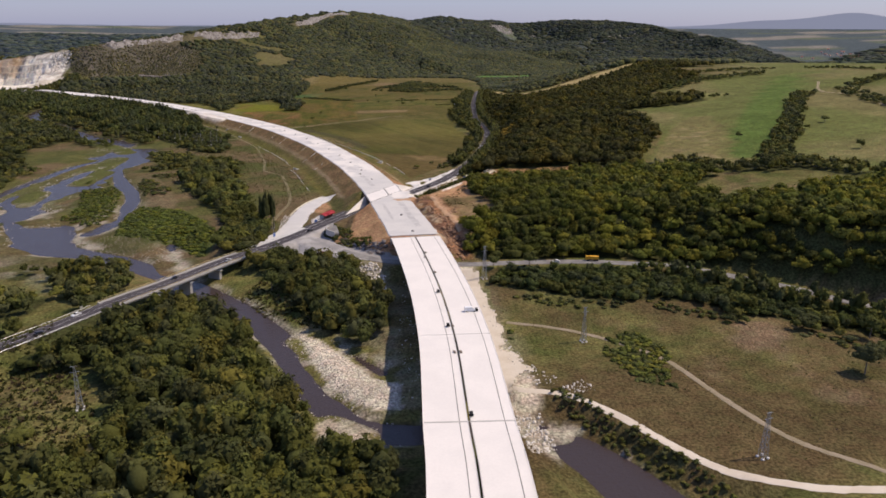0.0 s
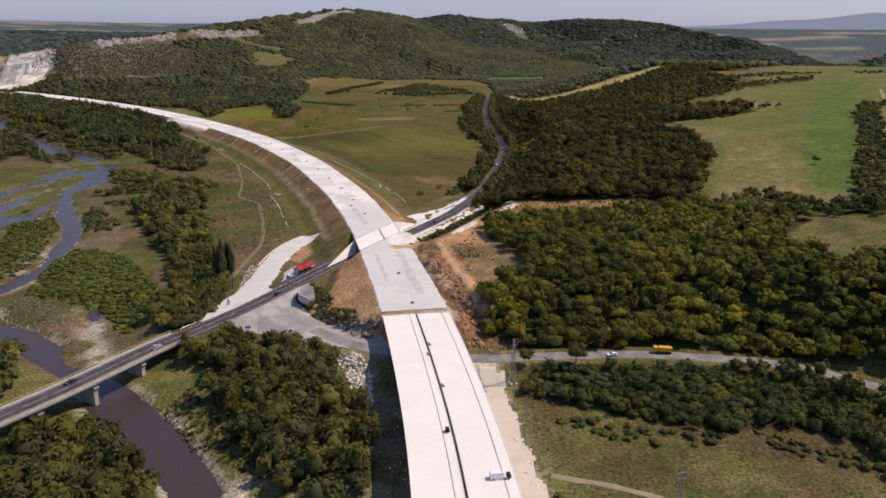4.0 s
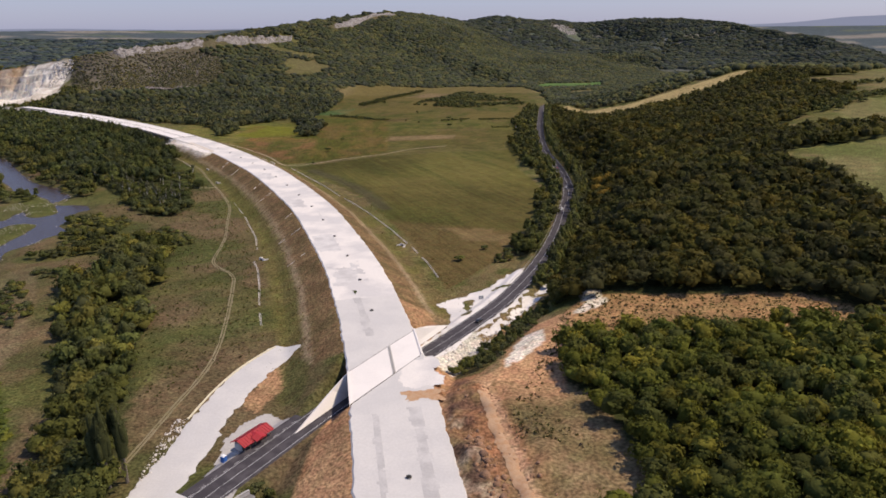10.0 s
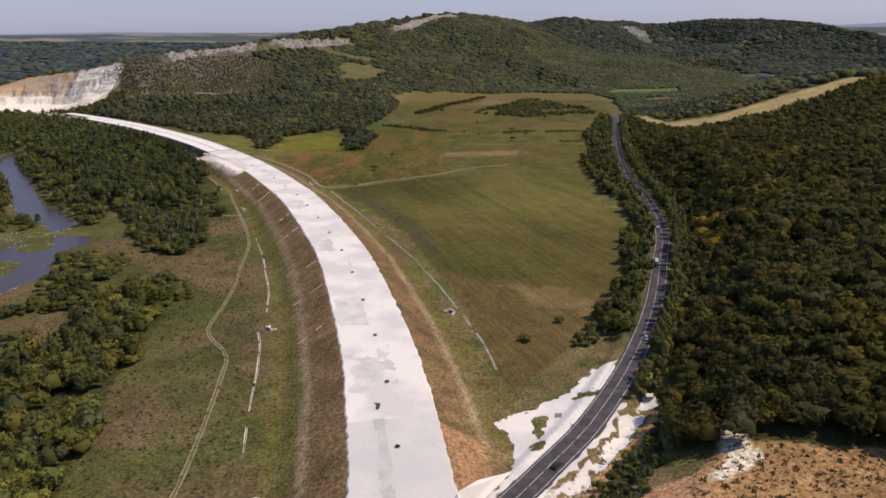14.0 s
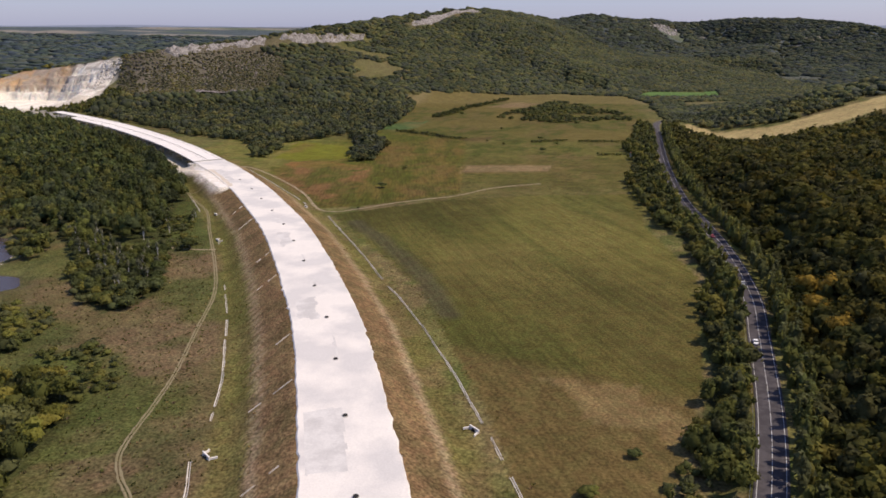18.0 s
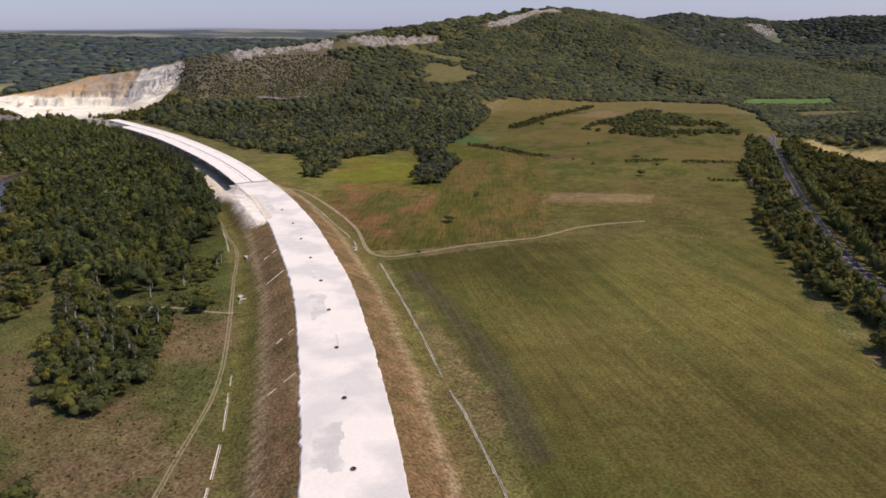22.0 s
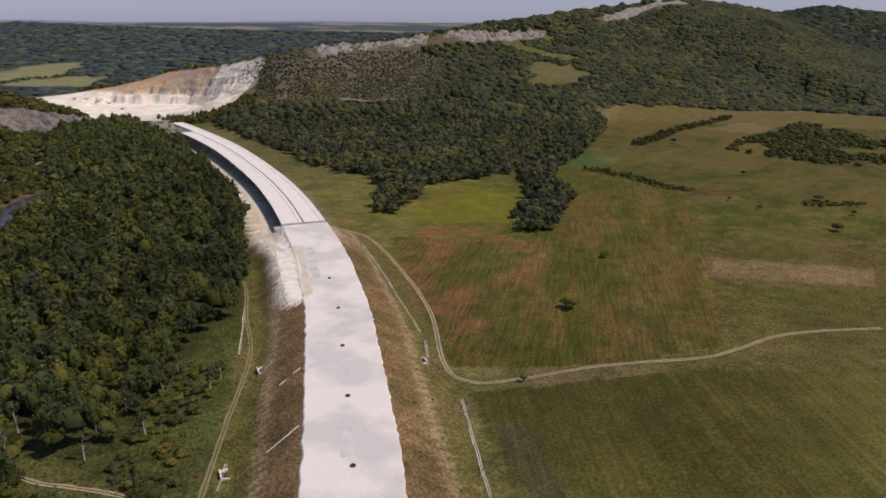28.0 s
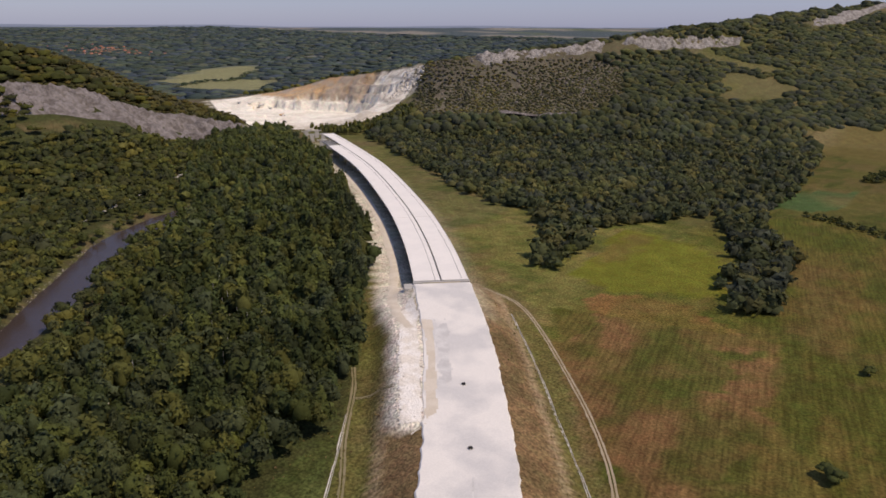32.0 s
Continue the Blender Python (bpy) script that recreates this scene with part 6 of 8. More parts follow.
BANDS = [[(-835, 1800), (-800, 1850), (-770, 1885), (-736, 1929), (-706, 1982)], [(-690, 2005), (-652, 2060), (-620, 2105), (-596, 2145), (-557, 2205)]]
WEST_TRACK = spline([(-352, 1048, 0), (-313, 996, 0), (-283, 945, 0), (-243, 877, 0), (-220, 833, 0), (-205, 789, 0), (-190, 745, 0), (-177, 691, 0), (-155, 662, 0), (-146, 640, 0), (-124, 560, 0), (-121, 505, 0)], 12)
AVOID = [(np.array([(-468, 2350, 0), (-440, 2410, 0), (-420, 2470, 0), (-370, 2560, 0), (-330, 2590, 0)], float), 15), (NROAD[NROAD[:, 1] < 330], 17), (MW, 21), (NROAD, 5.6), (EROAD, 6.5), (WEST_TRACK, 9), (WEST_TRACK[WEST_TRACK[:, 1] < 760] + np.array([22, 0, 0]), 14)] + [(np.array([(x + 10, y - 7, 0) for x, y in b], float), 11) for b in BANDS] + [(np.array([(-1012, 1270, 0), (-992, 1330, 0), (-988, 1380, 0), (-1000, 1430, 0), (-992, 1480, 0)], float), 34)]


def woodland(label, poly, gap, height, seed, colors=LEAF_COLORS, low=0.22, thin=0.0, spread=0.62, group="", vary=0.24):
    """One wood: crowns by thousands, finer near the motorway."""
    rng = np.random.default_rng(seed)
    x, y = scatter(poly, gap, seed, AVOID)
    if thin:
        keep = fnoise(x, y, 45) > thin
        x, y = x[keep], y[keep]
    z = ground_z(x, y)
    d = near(MW[(MW[:, 1] > 100) & (MW[:, 1] < 1000)][::4], x, y)[0]
    far = d
    h = rng.uniform(*height, x.size) * (0.85 + 0.3 * fnoise(x, y, 60))
    r = gap * spread * rng.uniform(0.6, 1.45, x.size)
    tone = colors[rng.integers(0, len(colors), x.size)] * rng.uniform(1 - vary, 1 + vary, (x.size, 1)) * (0.62 + 0.76 * fnoise(x, y, 55))[:, None]
    tone = tone * (1 + sstep(0.52, 0.62, fnoise(x + 77, y, 35))[:, None] * np.array([0.2, 0.14, 0.0]))
    out = [], [], []
    off = 0
    for a, b, K, L in ((0, 130, 165, 4), (130, 230, 84, 4), (230, 420, 34, 2), (420, 800, 10, 1), (800, 9000, 2, 0)):
        m = (far >= a) & (far < b)
        if m.any():
            v, f, c = crowns(np.stack([x, y, z], 1)[m], h[m], r[m], tone[m], K, seed + a, low, L)
            out[0].append(v); out[1].append(f + off); out[2].append(c)
            off += len(v)
    if not off:
        return None
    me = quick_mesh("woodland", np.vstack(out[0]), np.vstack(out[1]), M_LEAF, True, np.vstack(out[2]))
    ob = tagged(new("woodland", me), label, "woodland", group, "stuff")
    return ob


woodland("dense broadleaf wood on a hillside above the road", WOODS["hill"], 5.9, (6, 11), 11, LEAF_COLORS * np.array([1.12, 1.12, 0.7]), low=0.0, spread=0.84, vary=0.26)
woodland("broadleaf wood over the upper hill slope", WOODS["upper"], 7.4, (7, 13), 12, LEAF_COLORS * np.array([0.68, 0.62, 0.54]), low=0.0, spread=0.8, vary=0.18)
woodland("row of trees and shrubs beside the road", WOODS["hedge"], 5.4, (3, 11), 13, LEAF_COLORS * np.array([0.84, 0.84, 0.84]), low=0.0, spread=0.8, vary=0.32)
woodland("thick riverside wood of willows and poplars", WOODS["southwest"], 6.4, (7, 15), 14, LEAF_COLORS * np.array([0.82, 0.82, 0.78]), low=0.0, spread=0.8)
woodland("trees and bushes between river and viaduct", WOODS["riverbank"], 6.4, (7, 14), 15, low=0.02, spread=0.74)
woodland("riverside trees across the old bridge", WOODS["beyond"], 6.6, (6, 12), 16, low=0.12, thin=0.42)
woodland("belt of riverside trees and thickets", WOODS["west"], 6.0, (5, 13), 18, LEAF_COLORS * np.array([1.0, 1.0, 0.95]), low=0.0, thin=0.26, spread=0.8)
woodland("young mixed birch and willow wood on the flat", WOODS["young"], 5.4, (4, 9.5), 17, LEAF_COLORS * np.array([0.84, 0.88, 0.9]), low=0.0, thin=0.26, spread=0.74, vary=0.32)
woodland("willows on the river shore", [(-311, 736), (-335, 795), (-310, 800), (-272, 754), (-262, 707), (-282, 690), (-317, 695)], 6.0, (2.5, 7), 28, low=0.0, thin=0.36)
woodland("low lush green scrub on the river flat", [(-222, 466), (-240, 503), (-240, 550), (-200, 529), (-162, 480), (-148, 445), (-150, 420), (-175, 446), (-205, 458)], 3.4, (0.4, 1.8), 16, LEAF_COLORS * np.array([1.15, 1.3, 0.9]), low=-0.2, thin=0.3, spread=0.85)
woodland("trees at the end of the old bridge", [(-128, 402), (-115, 425), (-114, 447), (-121, 464), (-134, 478), (-148, 470), (-142, 440), (-140, 415)], 5.8, (6, 11), 29, LEAF_COLORS * np.array([0.95, 0.98, 0.95]), low=0.0, spread=0.8)
woodland("tall poplar and birch wood beside the viaduct", WOODS["birch"], 5.7, (8, 20), 19, LEAF_COLORS * np.array([0.7, 0.78, 0.88]), low=0.15, thin=0.12, spread=0.78, vary=0.3)
woodland("wooded river plain and lower hillside", WOODS["farwest"], 12.5, (7, 13), 20, LEAF_COLORS * 0.72, thin=0.3)
# next three woods: leaf blue raised with distance, haze put into the colour
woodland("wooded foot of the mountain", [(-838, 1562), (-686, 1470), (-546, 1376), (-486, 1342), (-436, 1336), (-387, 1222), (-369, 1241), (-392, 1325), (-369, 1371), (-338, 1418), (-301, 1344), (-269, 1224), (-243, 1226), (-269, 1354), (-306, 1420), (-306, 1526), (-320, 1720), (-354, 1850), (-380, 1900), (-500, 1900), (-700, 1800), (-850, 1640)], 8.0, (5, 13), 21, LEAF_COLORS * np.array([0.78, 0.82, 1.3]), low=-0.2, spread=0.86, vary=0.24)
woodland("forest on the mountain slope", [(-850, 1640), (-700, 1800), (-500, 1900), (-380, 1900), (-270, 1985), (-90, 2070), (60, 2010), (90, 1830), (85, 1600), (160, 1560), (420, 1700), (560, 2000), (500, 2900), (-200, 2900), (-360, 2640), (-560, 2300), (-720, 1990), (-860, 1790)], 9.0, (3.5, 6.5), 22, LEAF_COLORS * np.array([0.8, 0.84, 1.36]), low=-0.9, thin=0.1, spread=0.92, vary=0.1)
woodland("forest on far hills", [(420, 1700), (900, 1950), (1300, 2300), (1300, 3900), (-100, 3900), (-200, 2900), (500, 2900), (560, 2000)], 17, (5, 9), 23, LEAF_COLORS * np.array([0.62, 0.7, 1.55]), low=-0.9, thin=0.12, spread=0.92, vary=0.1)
woodland("thick scrub along the road bank", WOODS["roadside"], 4.2, (2.5, 6.5), 25, LEAF_COLORS * np.array([0.86, 0.95, 0.95]), low=-0.1, spread=0.82)
woodland("bramble and willow thicket in a meadow", WOODS["thicket"], 2.6, (0.4, 1.5), 26, LEAF_COLORS * np.array([1.0, 1.08, 0.9]), low=-0.2, thin=0.36, spread=0.85)
woodland("low green bushes beside the meadow track", [(29, 303), (44, 298), (54, 284), (40, 268), (30, 276)], 2.6, (0.4, 1.5), 24, LEAF_COLORS * np.array([1.0, 1.08, 0.9]), low=-0.2, thin=0.4, spread=0.85)
woodland("tree belt between stubble and pasture", WOODS["belt"], 5.6, (5, 9), 27, low=0.05)


def belt(label, pts, width, gap, height, seed, thin=0.0, colors=LEAF_COLORS):
    """A hedge or row of bushes along a line."""
    line = spline([(*p, 0) for p in pts], 6)
    poly = [(line[:, 0].min() - width, line[:, 1].min() - width), (line[:, 0].max() + width, line[:, 1].min() - width), (line[:, 0].max() + width, line[:, 1].max() + width), (line[:, 0].min() - width, line[:, 1].max() + width)]
    rng = np.random.default_rng(seed)
    x, y = scatter(poly, gap, seed, AVOID, False)
    m = near(line, x, y)[0] < width / 2 * (0.5 + fnoise(x, y, 20))
    x, y = x[m], y[m]
    m = fnoise(x, y, 25) > thin
    x, y = x[m], y[m]
    h = rng.uniform(*height, x.size)
    tone = colors[rng.integers(0, len(colors), x.size)] * rng.uniform(0.8, 1.2, (x.size, 1))
    d = near(MW[::4], x, y)[0]
    v, f, c = crowns(np.stack([x, y, ground_z(x, y)], 1), h, gap * 0.62 * rng.uniform(0.7, 1.3, x.size), tone, 70 if np.median(d) < 260 else 22, seed, 0.0, 4 if np.median(d) < 260 else 2)
    return tagged(new("hedge", quick_mesh("hedge", v, f, M_LEAF, True, c)), label, "hedge", kind="stuff")


belt("hedge and trees beside a green field strip", [(255, 540), (275, 585), (310, 640), (360, 740), (400, 822), (440, 880)], 22, 5.5, (3, 8), 41, 0.25)
belt("trees along a hill track", [(452, 640), (470, 760), (478, 840), (500, 900), (560, 960), (700, 1040)], 26, 6.5, (3, 8), 42, 0.45)
belt("trees along the edge of hill pasture", [(300, 470), (400, 520), (520, 540), (700, 560)], 24, 6.5, (3, 8), 43, 0.3)
belt("hedge across hill pasture", [(245, 945), (300, 930), (360, 930)], 12, 6, (3, 6), 44, 0.3)
belt("wooded strip across hill pasture", [(330, 1060), (420, 1130), (500, 1160)], 26, 7, (4, 8), 45, 0.2)
woodland("scrub and thickets in the far fields", [(-165, 1616), (-149, 1707), (-102, 1806), (-86, 1900), (-47, 1839), (30, 1700), (45, 1590), (-64, 1560), (-105, 1581)], 7, (2, 5.5), 46, LEAF_COLORS * np.array([0.72, 0.74, 0.8]), low=-0.2, thin=0.44, spread=0.75)
belt("hedge across the far fields", [(-260, 1642), (-244, 1723), (-221, 1819), (-179, 1929)], 18, 5, (2, 7), 47, 0.2, LEAF_COLORS * np.array([0.72, 0.74, 0.8]))
belt("hedge along a crop field", [(-279, 1461), (-257, 1456), (-223, 1430), (-198, 1408), (-179, 1399)], 12, 4, (1.2, 4.5), 48, 0.15, LEAF_COLORS * np.array([0.72, 0.74, 0.8]))
for k, (a, b) in enumerate((((-88, 1374), (-50, 1390)), ((-34, 1383), (-22, 1384)), ((-12, 1384), (16, 1390)), ((-10, 1290), (8, 1292)))):
    belt("low dark bramble patch in a meadow", [a, ((a[0] + b[0]) / 2, (a[1] + b[1]) / 2 + 1), b], 12, 4, (1.5, 3), 50 + k)
belt("bushes at the foot of the road embankment", [(-2, 690), (6, 705), (14, 725)], 12, 3.6, (2, 4.5), 60)
belt("bushes above the road cutting", [(-14, 534), (-8, 550), (0, 566), (12, 590), (22, 610)], 15, 3.4, (1.4, 4.5), 61, 0.2)
belt("bushes on the bank over the junction", [(-72, 462), (-69, 448), (-64, 436), (-58, 424), (-46, 412)], 9, 2.8, (1.5, 4), 62)
belt("bushes on the old river terrace", [(-258, 752), (-238, 756), (-224, 742), (-212, 724)], 16, 4.6, (1.5, 4), 63, 0.42)
belt("bushes beside the meadow track", [(150, 318), (190, 300), (230, 270)], 30, 6.0, (3, 8), 64, 0.35)
belt("willows on the river bank", [(45, 240), (64, 214), (82, 190), (100, 160)], 9, 2.3, (0.6, 1.8), 65, 0.1)
belt("willow scrub on the gravel island", [(-312, 640), (-295, 598), (-280, 560), (-264, 508)], 32, 3.8, (0.5, 2.2), 66, 0.15, LEAF_COLORS * np.array([1.1, 1.22, 0.9]))
belt("bushes on the river flat", [(-286, 784), (-272, 700), (-262, 640), (-248, 596)], 26, 5.0, (1.2, 4), 67, 0.5)
belt("scrub at the edge of the poplar wood", [(-276, 912), (-292, 925), (-305, 945), (-318, 972)], 26, 5.0, (1.2, 4), 68, 0.45)
_q = NROAD[(NROAD[:, 1] > 640) & (NROAD[:, 1] < 1500)]
_a = np.arctan2(np.gradient(_q[:, 1]), np.gradient(_q[:, 0]))
_rs = [(x + math.sin(a) * 10, y - math.cos(a) * 10) for (x, y, _), a in zip(_q, _a)]
belt("tall roadside trees that shade the asphalt", _rs[6::5], 9, 3.8, (12, 17), 70)
belt("tall roadside trees near the new road", _rs[:9:2], 7, 4.6, (7, 11), 71)
belt("willows and alders along the river", [(-640, 1100), (-600, 1035), (-540, 975), (-480, 915), (-420, 858)], 40, 6.5, (4, 10), 73, 0.3)
belt("riverside trees before the poplar wood", [(-560, 1095), (-520, 1040), (-470, 985), (-420, 925), (-375, 880)], 36, 6.5, (4, 10), 74, 0.25)
belt("riverside willows on the far shore", [(-420, 690), (-405, 600), (-370, 530), (-320, 470)], 40, 6.0, (2, 7), 76, 0.42)
woodland("low dry shrubs over the stony brow", BROW, 4.6, (1.1, 2.8), 79, LEAF_COLORS * np.array([0.98, 0.9, 1.4]), low=-0.3, thin=0.24, spread=0.56)
woodland("mixed wood along the river and below the cliff", WOODS["midwest"], 8.6, (5, 13), 80, LEAF_COLORS * np.array([0.8, 0.82, 0.95]), low=0.08, thin=0.12, spread=0.68)
_ls = [(x - math.sin(a) * 10, y + math.cos(a) * 10) for (x, y, _), a in zip(_q, _a)]
belt("tall trees on the field side of the road", _ls[14::6], 10, 4.4, (6, 12), 81, 0.34)
belt("tall trees along the country road", [(118, 367), (145, 355), (168, 338), (190, 320), (215, 295), (250, 262)], 13, 5.0, (6, 12), 84, 0.2)
belt("bushes before the country road", [(40, 338), (70, 330), (110, 326), (150, 306), (190, 280)], 10, 3.6, (0.5, 2), 85, 0.4)
woodland("willow wood between river and old bridge", [(-229, 388), (-221, 404), (-192, 399), (-166, 372), (-167, 350), (-168, 314), (-176, 304)], 6.4, (5, 11), 86, low=0.08)
woodland("dry scrub on the hill above the cliff", WOODS["hilltop"], 7.0, (2, 5), 87, LEAF_COLORS * np.array([0.95, 0.82, 1.0]), low=0.0, thin=0.2)
woodland("alders and willows on both river banks", [(-470, 900), (-530, 955), (-600, 1020), (-680, 1110), (-760, 1220), (-860, 1350), (-900, 1330), (-780, 1170), (-700, 1060), (-620, 960), (-540, 880)], 7.0, (4, 11), 88, LEAF_COLORS * np.array([0.92, 0.95, 1.0]), low=0.05)
woodland("willow thicket on the river bank", [(-595, 1049), (-654, 1111), (-734, 1186), (-797, 1267), (-651, 1173), (-588, 1107), (-524, 1037), (-514, 1008)], 6.5, (3, 9), 89, LEAF_COLORS * np.array([0.92, 0.95, 1.0]), low=0.03)
belt("tall poplars along the haul road below the viaduct", [p[:2] for p in beside([(1530, -45, 0), (1580, -45, 0), (1640, -44, 0), (1720, -44, 0), (1800, -45, 0)])], 12, 5.0, (17, 24), 93, colors=LEAF_COLORS * np.array([0.62, 0.68, 0.85]))
belt("trees before the quarry floor", [(-1020, 1482), (-950, 1520), (-895, 1570), (-850, 1612), (-838, 1640)], 46, 6.0, (7, 14), 90, 0.1)

# ---- small buildings and road furniture ----
_kp = Vector((-82.5, 487.0, 0))
_kr = math.atan2(11.0, 5.5)
kz = gz(_kp.x, _kp.y) + 0.25
kiosk = thing("roadside_kiosk", "long wooden roadside stall under a red sheet roof", "kiosk", place=(_kp.x, _kp.y, kz), rz=_kr)
part("floor", Shape().box((0, 0, 0.0), (13.5, 6.4, 0.5), bevel=0.05), M_CONC, kiosk)
part("back_wall", Shape().box((0, 1.9, 1.5), (11.6, 0.2, 2.6)), M_WALL, kiosk)
for x in (-5.7, -1.2, 3.0, 5.7):
    part("cross_wall", Shape().box((x, 0.4, 1.5), (0.18, 3.0, 2.6)), M_WALL, kiosk)
for x in (-5.7, -3.4, -1.1, 1.2, 3.5, 5.7):
    part("post", Shape().box((x, -2.3, 1.5), (0.2, 0.2, 2.7)), M_WOOD, kiosk)
part("counter", Shape().box((0.8, -1.2, 0.75), (7.0, 0.6, 1.0), bevel=0.04), M_WOOD, kiosk)
_roof = Shape()
for sgn in (-1, 1):
    _roof.add([(-6.6, 0, 4.3), (6.6, 0, 4.3), (6.6, sgn * 3.2, 2.85), (-6.6, sgn * 3.2, 2.85), (-6.6, 0, 4.18), (6.6, 0, 4.18), (6.6, sgn * 3.2, 2.73), (-6.6, sgn * 3.2, 2.73)],
              [(0, 1, 2, 3), (7, 6, 5, 4), (0, 3, 7, 4), (1, 5, 6, 2), (2, 6, 7, 3), (0, 4, 5, 1)])
rf = part("roof", _roof, M_RED, kiosk, "red sheet-metal roof")
for k in range(12):
    x = -6.2 + 12.4 * k / 11
    for sgn in (-1, 1):
        part("seam", Shape().add([(x - 0.05, 0, 4.31), (x + 0.05, 0, 4.31), (x + 0.05, sgn * 3.2, 2.86), (x - 0.05, sgn * 3.2, 2.86), (x, 0, 4.4), (x, sgn * 3.2, 2.95)], [(0, 3, 5, 4), (1, 4, 5, 2), (0, 4, 1), (3, 2, 5)]), M_RED, rf)
part("porch_roof", Shape().add([(-2.2, -2.0, 3.7), (0, -2.0, 4.4), (2.2, -2.0, 3.7), (-2.2, -4.2, 3.0), (0, -4.2, 3.7), (2.2, -4.2, 3.0), (0, 0.0, 4.35)], [(0, 3, 4, 1), (1, 4, 5, 2), (3, 5, 4), (0, 1, 6), (1, 2, 6)]), M_RED, kiosk, "red gable over the entrance")
toilet = thing("portable_toilet", "blue plastic portable toilet with a white roof", "toilet", place=(-88.6, 477.4, gz(-88.6, 477.4) + 0.25), rz=_kr)
part("cabin", Shape().box((0, 0, 1.1), (1.4, 1.4, 2.2), bevel=0.06), M_BLUE, toilet)
part("roof", Shape().box((0, 0, 2.3), (1.5, 1.5, 0.25), taper=0.7), M_WHITE, toilet)
part("door", Shape().box((0, -0.72, 1.05), (0.8, 0.05, 1.9)), M_BLUE, toilet)

hut = thing("bus_shelter", "small masonry shelter with a brown tiled roof", "shelter", place=(-70.2, 401.5, gz(-70.2, 401.5)), rz=math.atan2(-3, 5))
part("wall", Shape().box((0, 1.4, 1.3), (4.6, 0.25, 2.7)), M_WALL, hut)
for e in (-1, 1):
    part("side_wall", Shape().box((e * 2.2, 0, 1.3), (0.25, 2.8, 2.7)), M_WALL, hut)
part("bench", Shape().box((0, 0.9, 0.5), (3.8, 0.5, 0.1)), M_WOOD, hut)
part("roof", Shape().add([(-2.9, -2.0, 2.6), (2.9, -2.0, 2.6), (2.9, 2.0, 2.6), (-2.9, 2.0, 2.6), (-1.6, 0, 3.7), (1.6, 0, 3.7), (-2.9, -2.0, 2.45), (2.9, -2.0, 2.45), (2.9, 2.0, 2.45), (-2.9, 2.0, 2.45)],
     [(0, 1, 5, 4), (1, 2, 5), (2, 3, 4, 5), (3, 0, 4), (0, 6, 7, 1), (1, 7, 8, 2), (2, 8, 9, 3), (3, 9, 6, 0), (9, 8, 7, 6)]), M_BROWN, hut, "hipped brown tile roof")


def pole(x, y, h, label, arms=True):
    z = gz(x, y)
    t = thing("utility_pole", label, "utility pole", "utility poles", place=(x, y, z), rz=0.6)
    part("shaft", Shape().tube((0, 0, -0.3), (0, 0, h), 0.16, 0.1, 8), M_CONC, t)
    if arms:
        part("crossarm", Shape().box((0, 0, h - 0.6), (1.8, 0.12, 0.12)), M_STEEL, t)
        for e in (-0.8, 0, 0.8):
            part("insulator", Shape().tube((e, 0, h - 0.54), (e, 0, h - 0.25), 0.07, 0.04, 6), M_WHITE, t)


pole(-86.2, 407.3, 8.0, "concrete utility pole at the road junction")
pole(-108.5, 436.3, 8.5, "concrete utility pole beside the road")
pole(-76.5, 398.5, 8.5, "concrete utility pole behind the shelter")
pole(-72.0, 452.0, 6.0, "slender lamp pole on the bank", False)


def sign(x, y, rz, w, h, top, material, label):
    t = thing("road_sign", label, "road sign", "road signs", place=(x, y, gz(x, y)), rz=rz)
    for e in (-0.35, 0.35):
        part("post", Shape().tube((e * w, 0, -0.2), (e * w, 0, top), 0.05, n=6), M_STEEL, t)
    bd = part("board", Shape().box((0, -0.08, top - h / 2), (w, 0.06, h), bevel=0.02), material, t)
    for k in range(3):
        part("text_bar", Shape().box((-0.1 * w, -0.125, top - h * (0.25 + 0.25 * k)), (w * (0.65 - 0.1 * k), 0.02, h * 0.09)), M_WHITE, bd, "white line of lettering")


sign(-92.5, 412.5, 0.2, 2.2, 1.3, 3.6, M_BLUE, "blue direction sign on two steel posts")
sign(-107.5, 433.5, 0.9, 1.6, 2.4, 4.0, M_BLUE, "blue direction board among the trees")
sign(-12.0, 622.0, 0.3, 2.6, 1.8, 3.4, M_GREYP, "back of a grey road sign on the verge")
sign(-171.0, 312.0, 0.6, 1.2, 0.8, 2.6, M_YSTONE, "yellowed sign on the bridge approach")

# curved retaining wall and platform at the junction
_rw = spline([(-73.5, 458, 0), (-76.4, 453.5, 0), (-76.8, 447, 0), (-74.2, 441.5, 0), (-69.5, 437, 0)], 1.6)
rwall = thing("retaining_wall", "curved pale concrete retaining wall above the junction", "retaining wall")
_rp = [((p[0], p[1], -3.2), a) for p, a in zip(_rw, np.arctan2(np.gradient(_rw[:, 1]), np.gradient(_rw[:, 0])))]
part("wall", Shape().sweep(_rp, [(-0.2, 0), (0.2, 0), (0.2, 3.6), (-0.2, 3.6)]), M_DAMP2, rwall)
part("coping", Shape().sweep(_rp, [(-0.3, 3.6), (0.3, 3.6), (0.3, 3.8), (-0.3, 3.8)]), M_CONC, rwall)
_pf = [(p[0], p[1], -0.7) for p in _rw] + [(-67, 439, -0.7), (-69, 448, -0.7), (-71.5, 457, -0.7)]
part("platform", Shape().add(_pf + [(a, b, -2.6) for a, b, _ in _pf], [tuple(range(len(_pf))), tuple(range(len(_pf), 2 * len(_pf)))[::-1]] + [(i, (i + 1) % len(_pf), len(_pf) + (i + 1) % len(_pf), len(_pf) + i) for i in range(len(_pf))]), M_OLDASPH, rwall, "grey flat platform behind the wall")

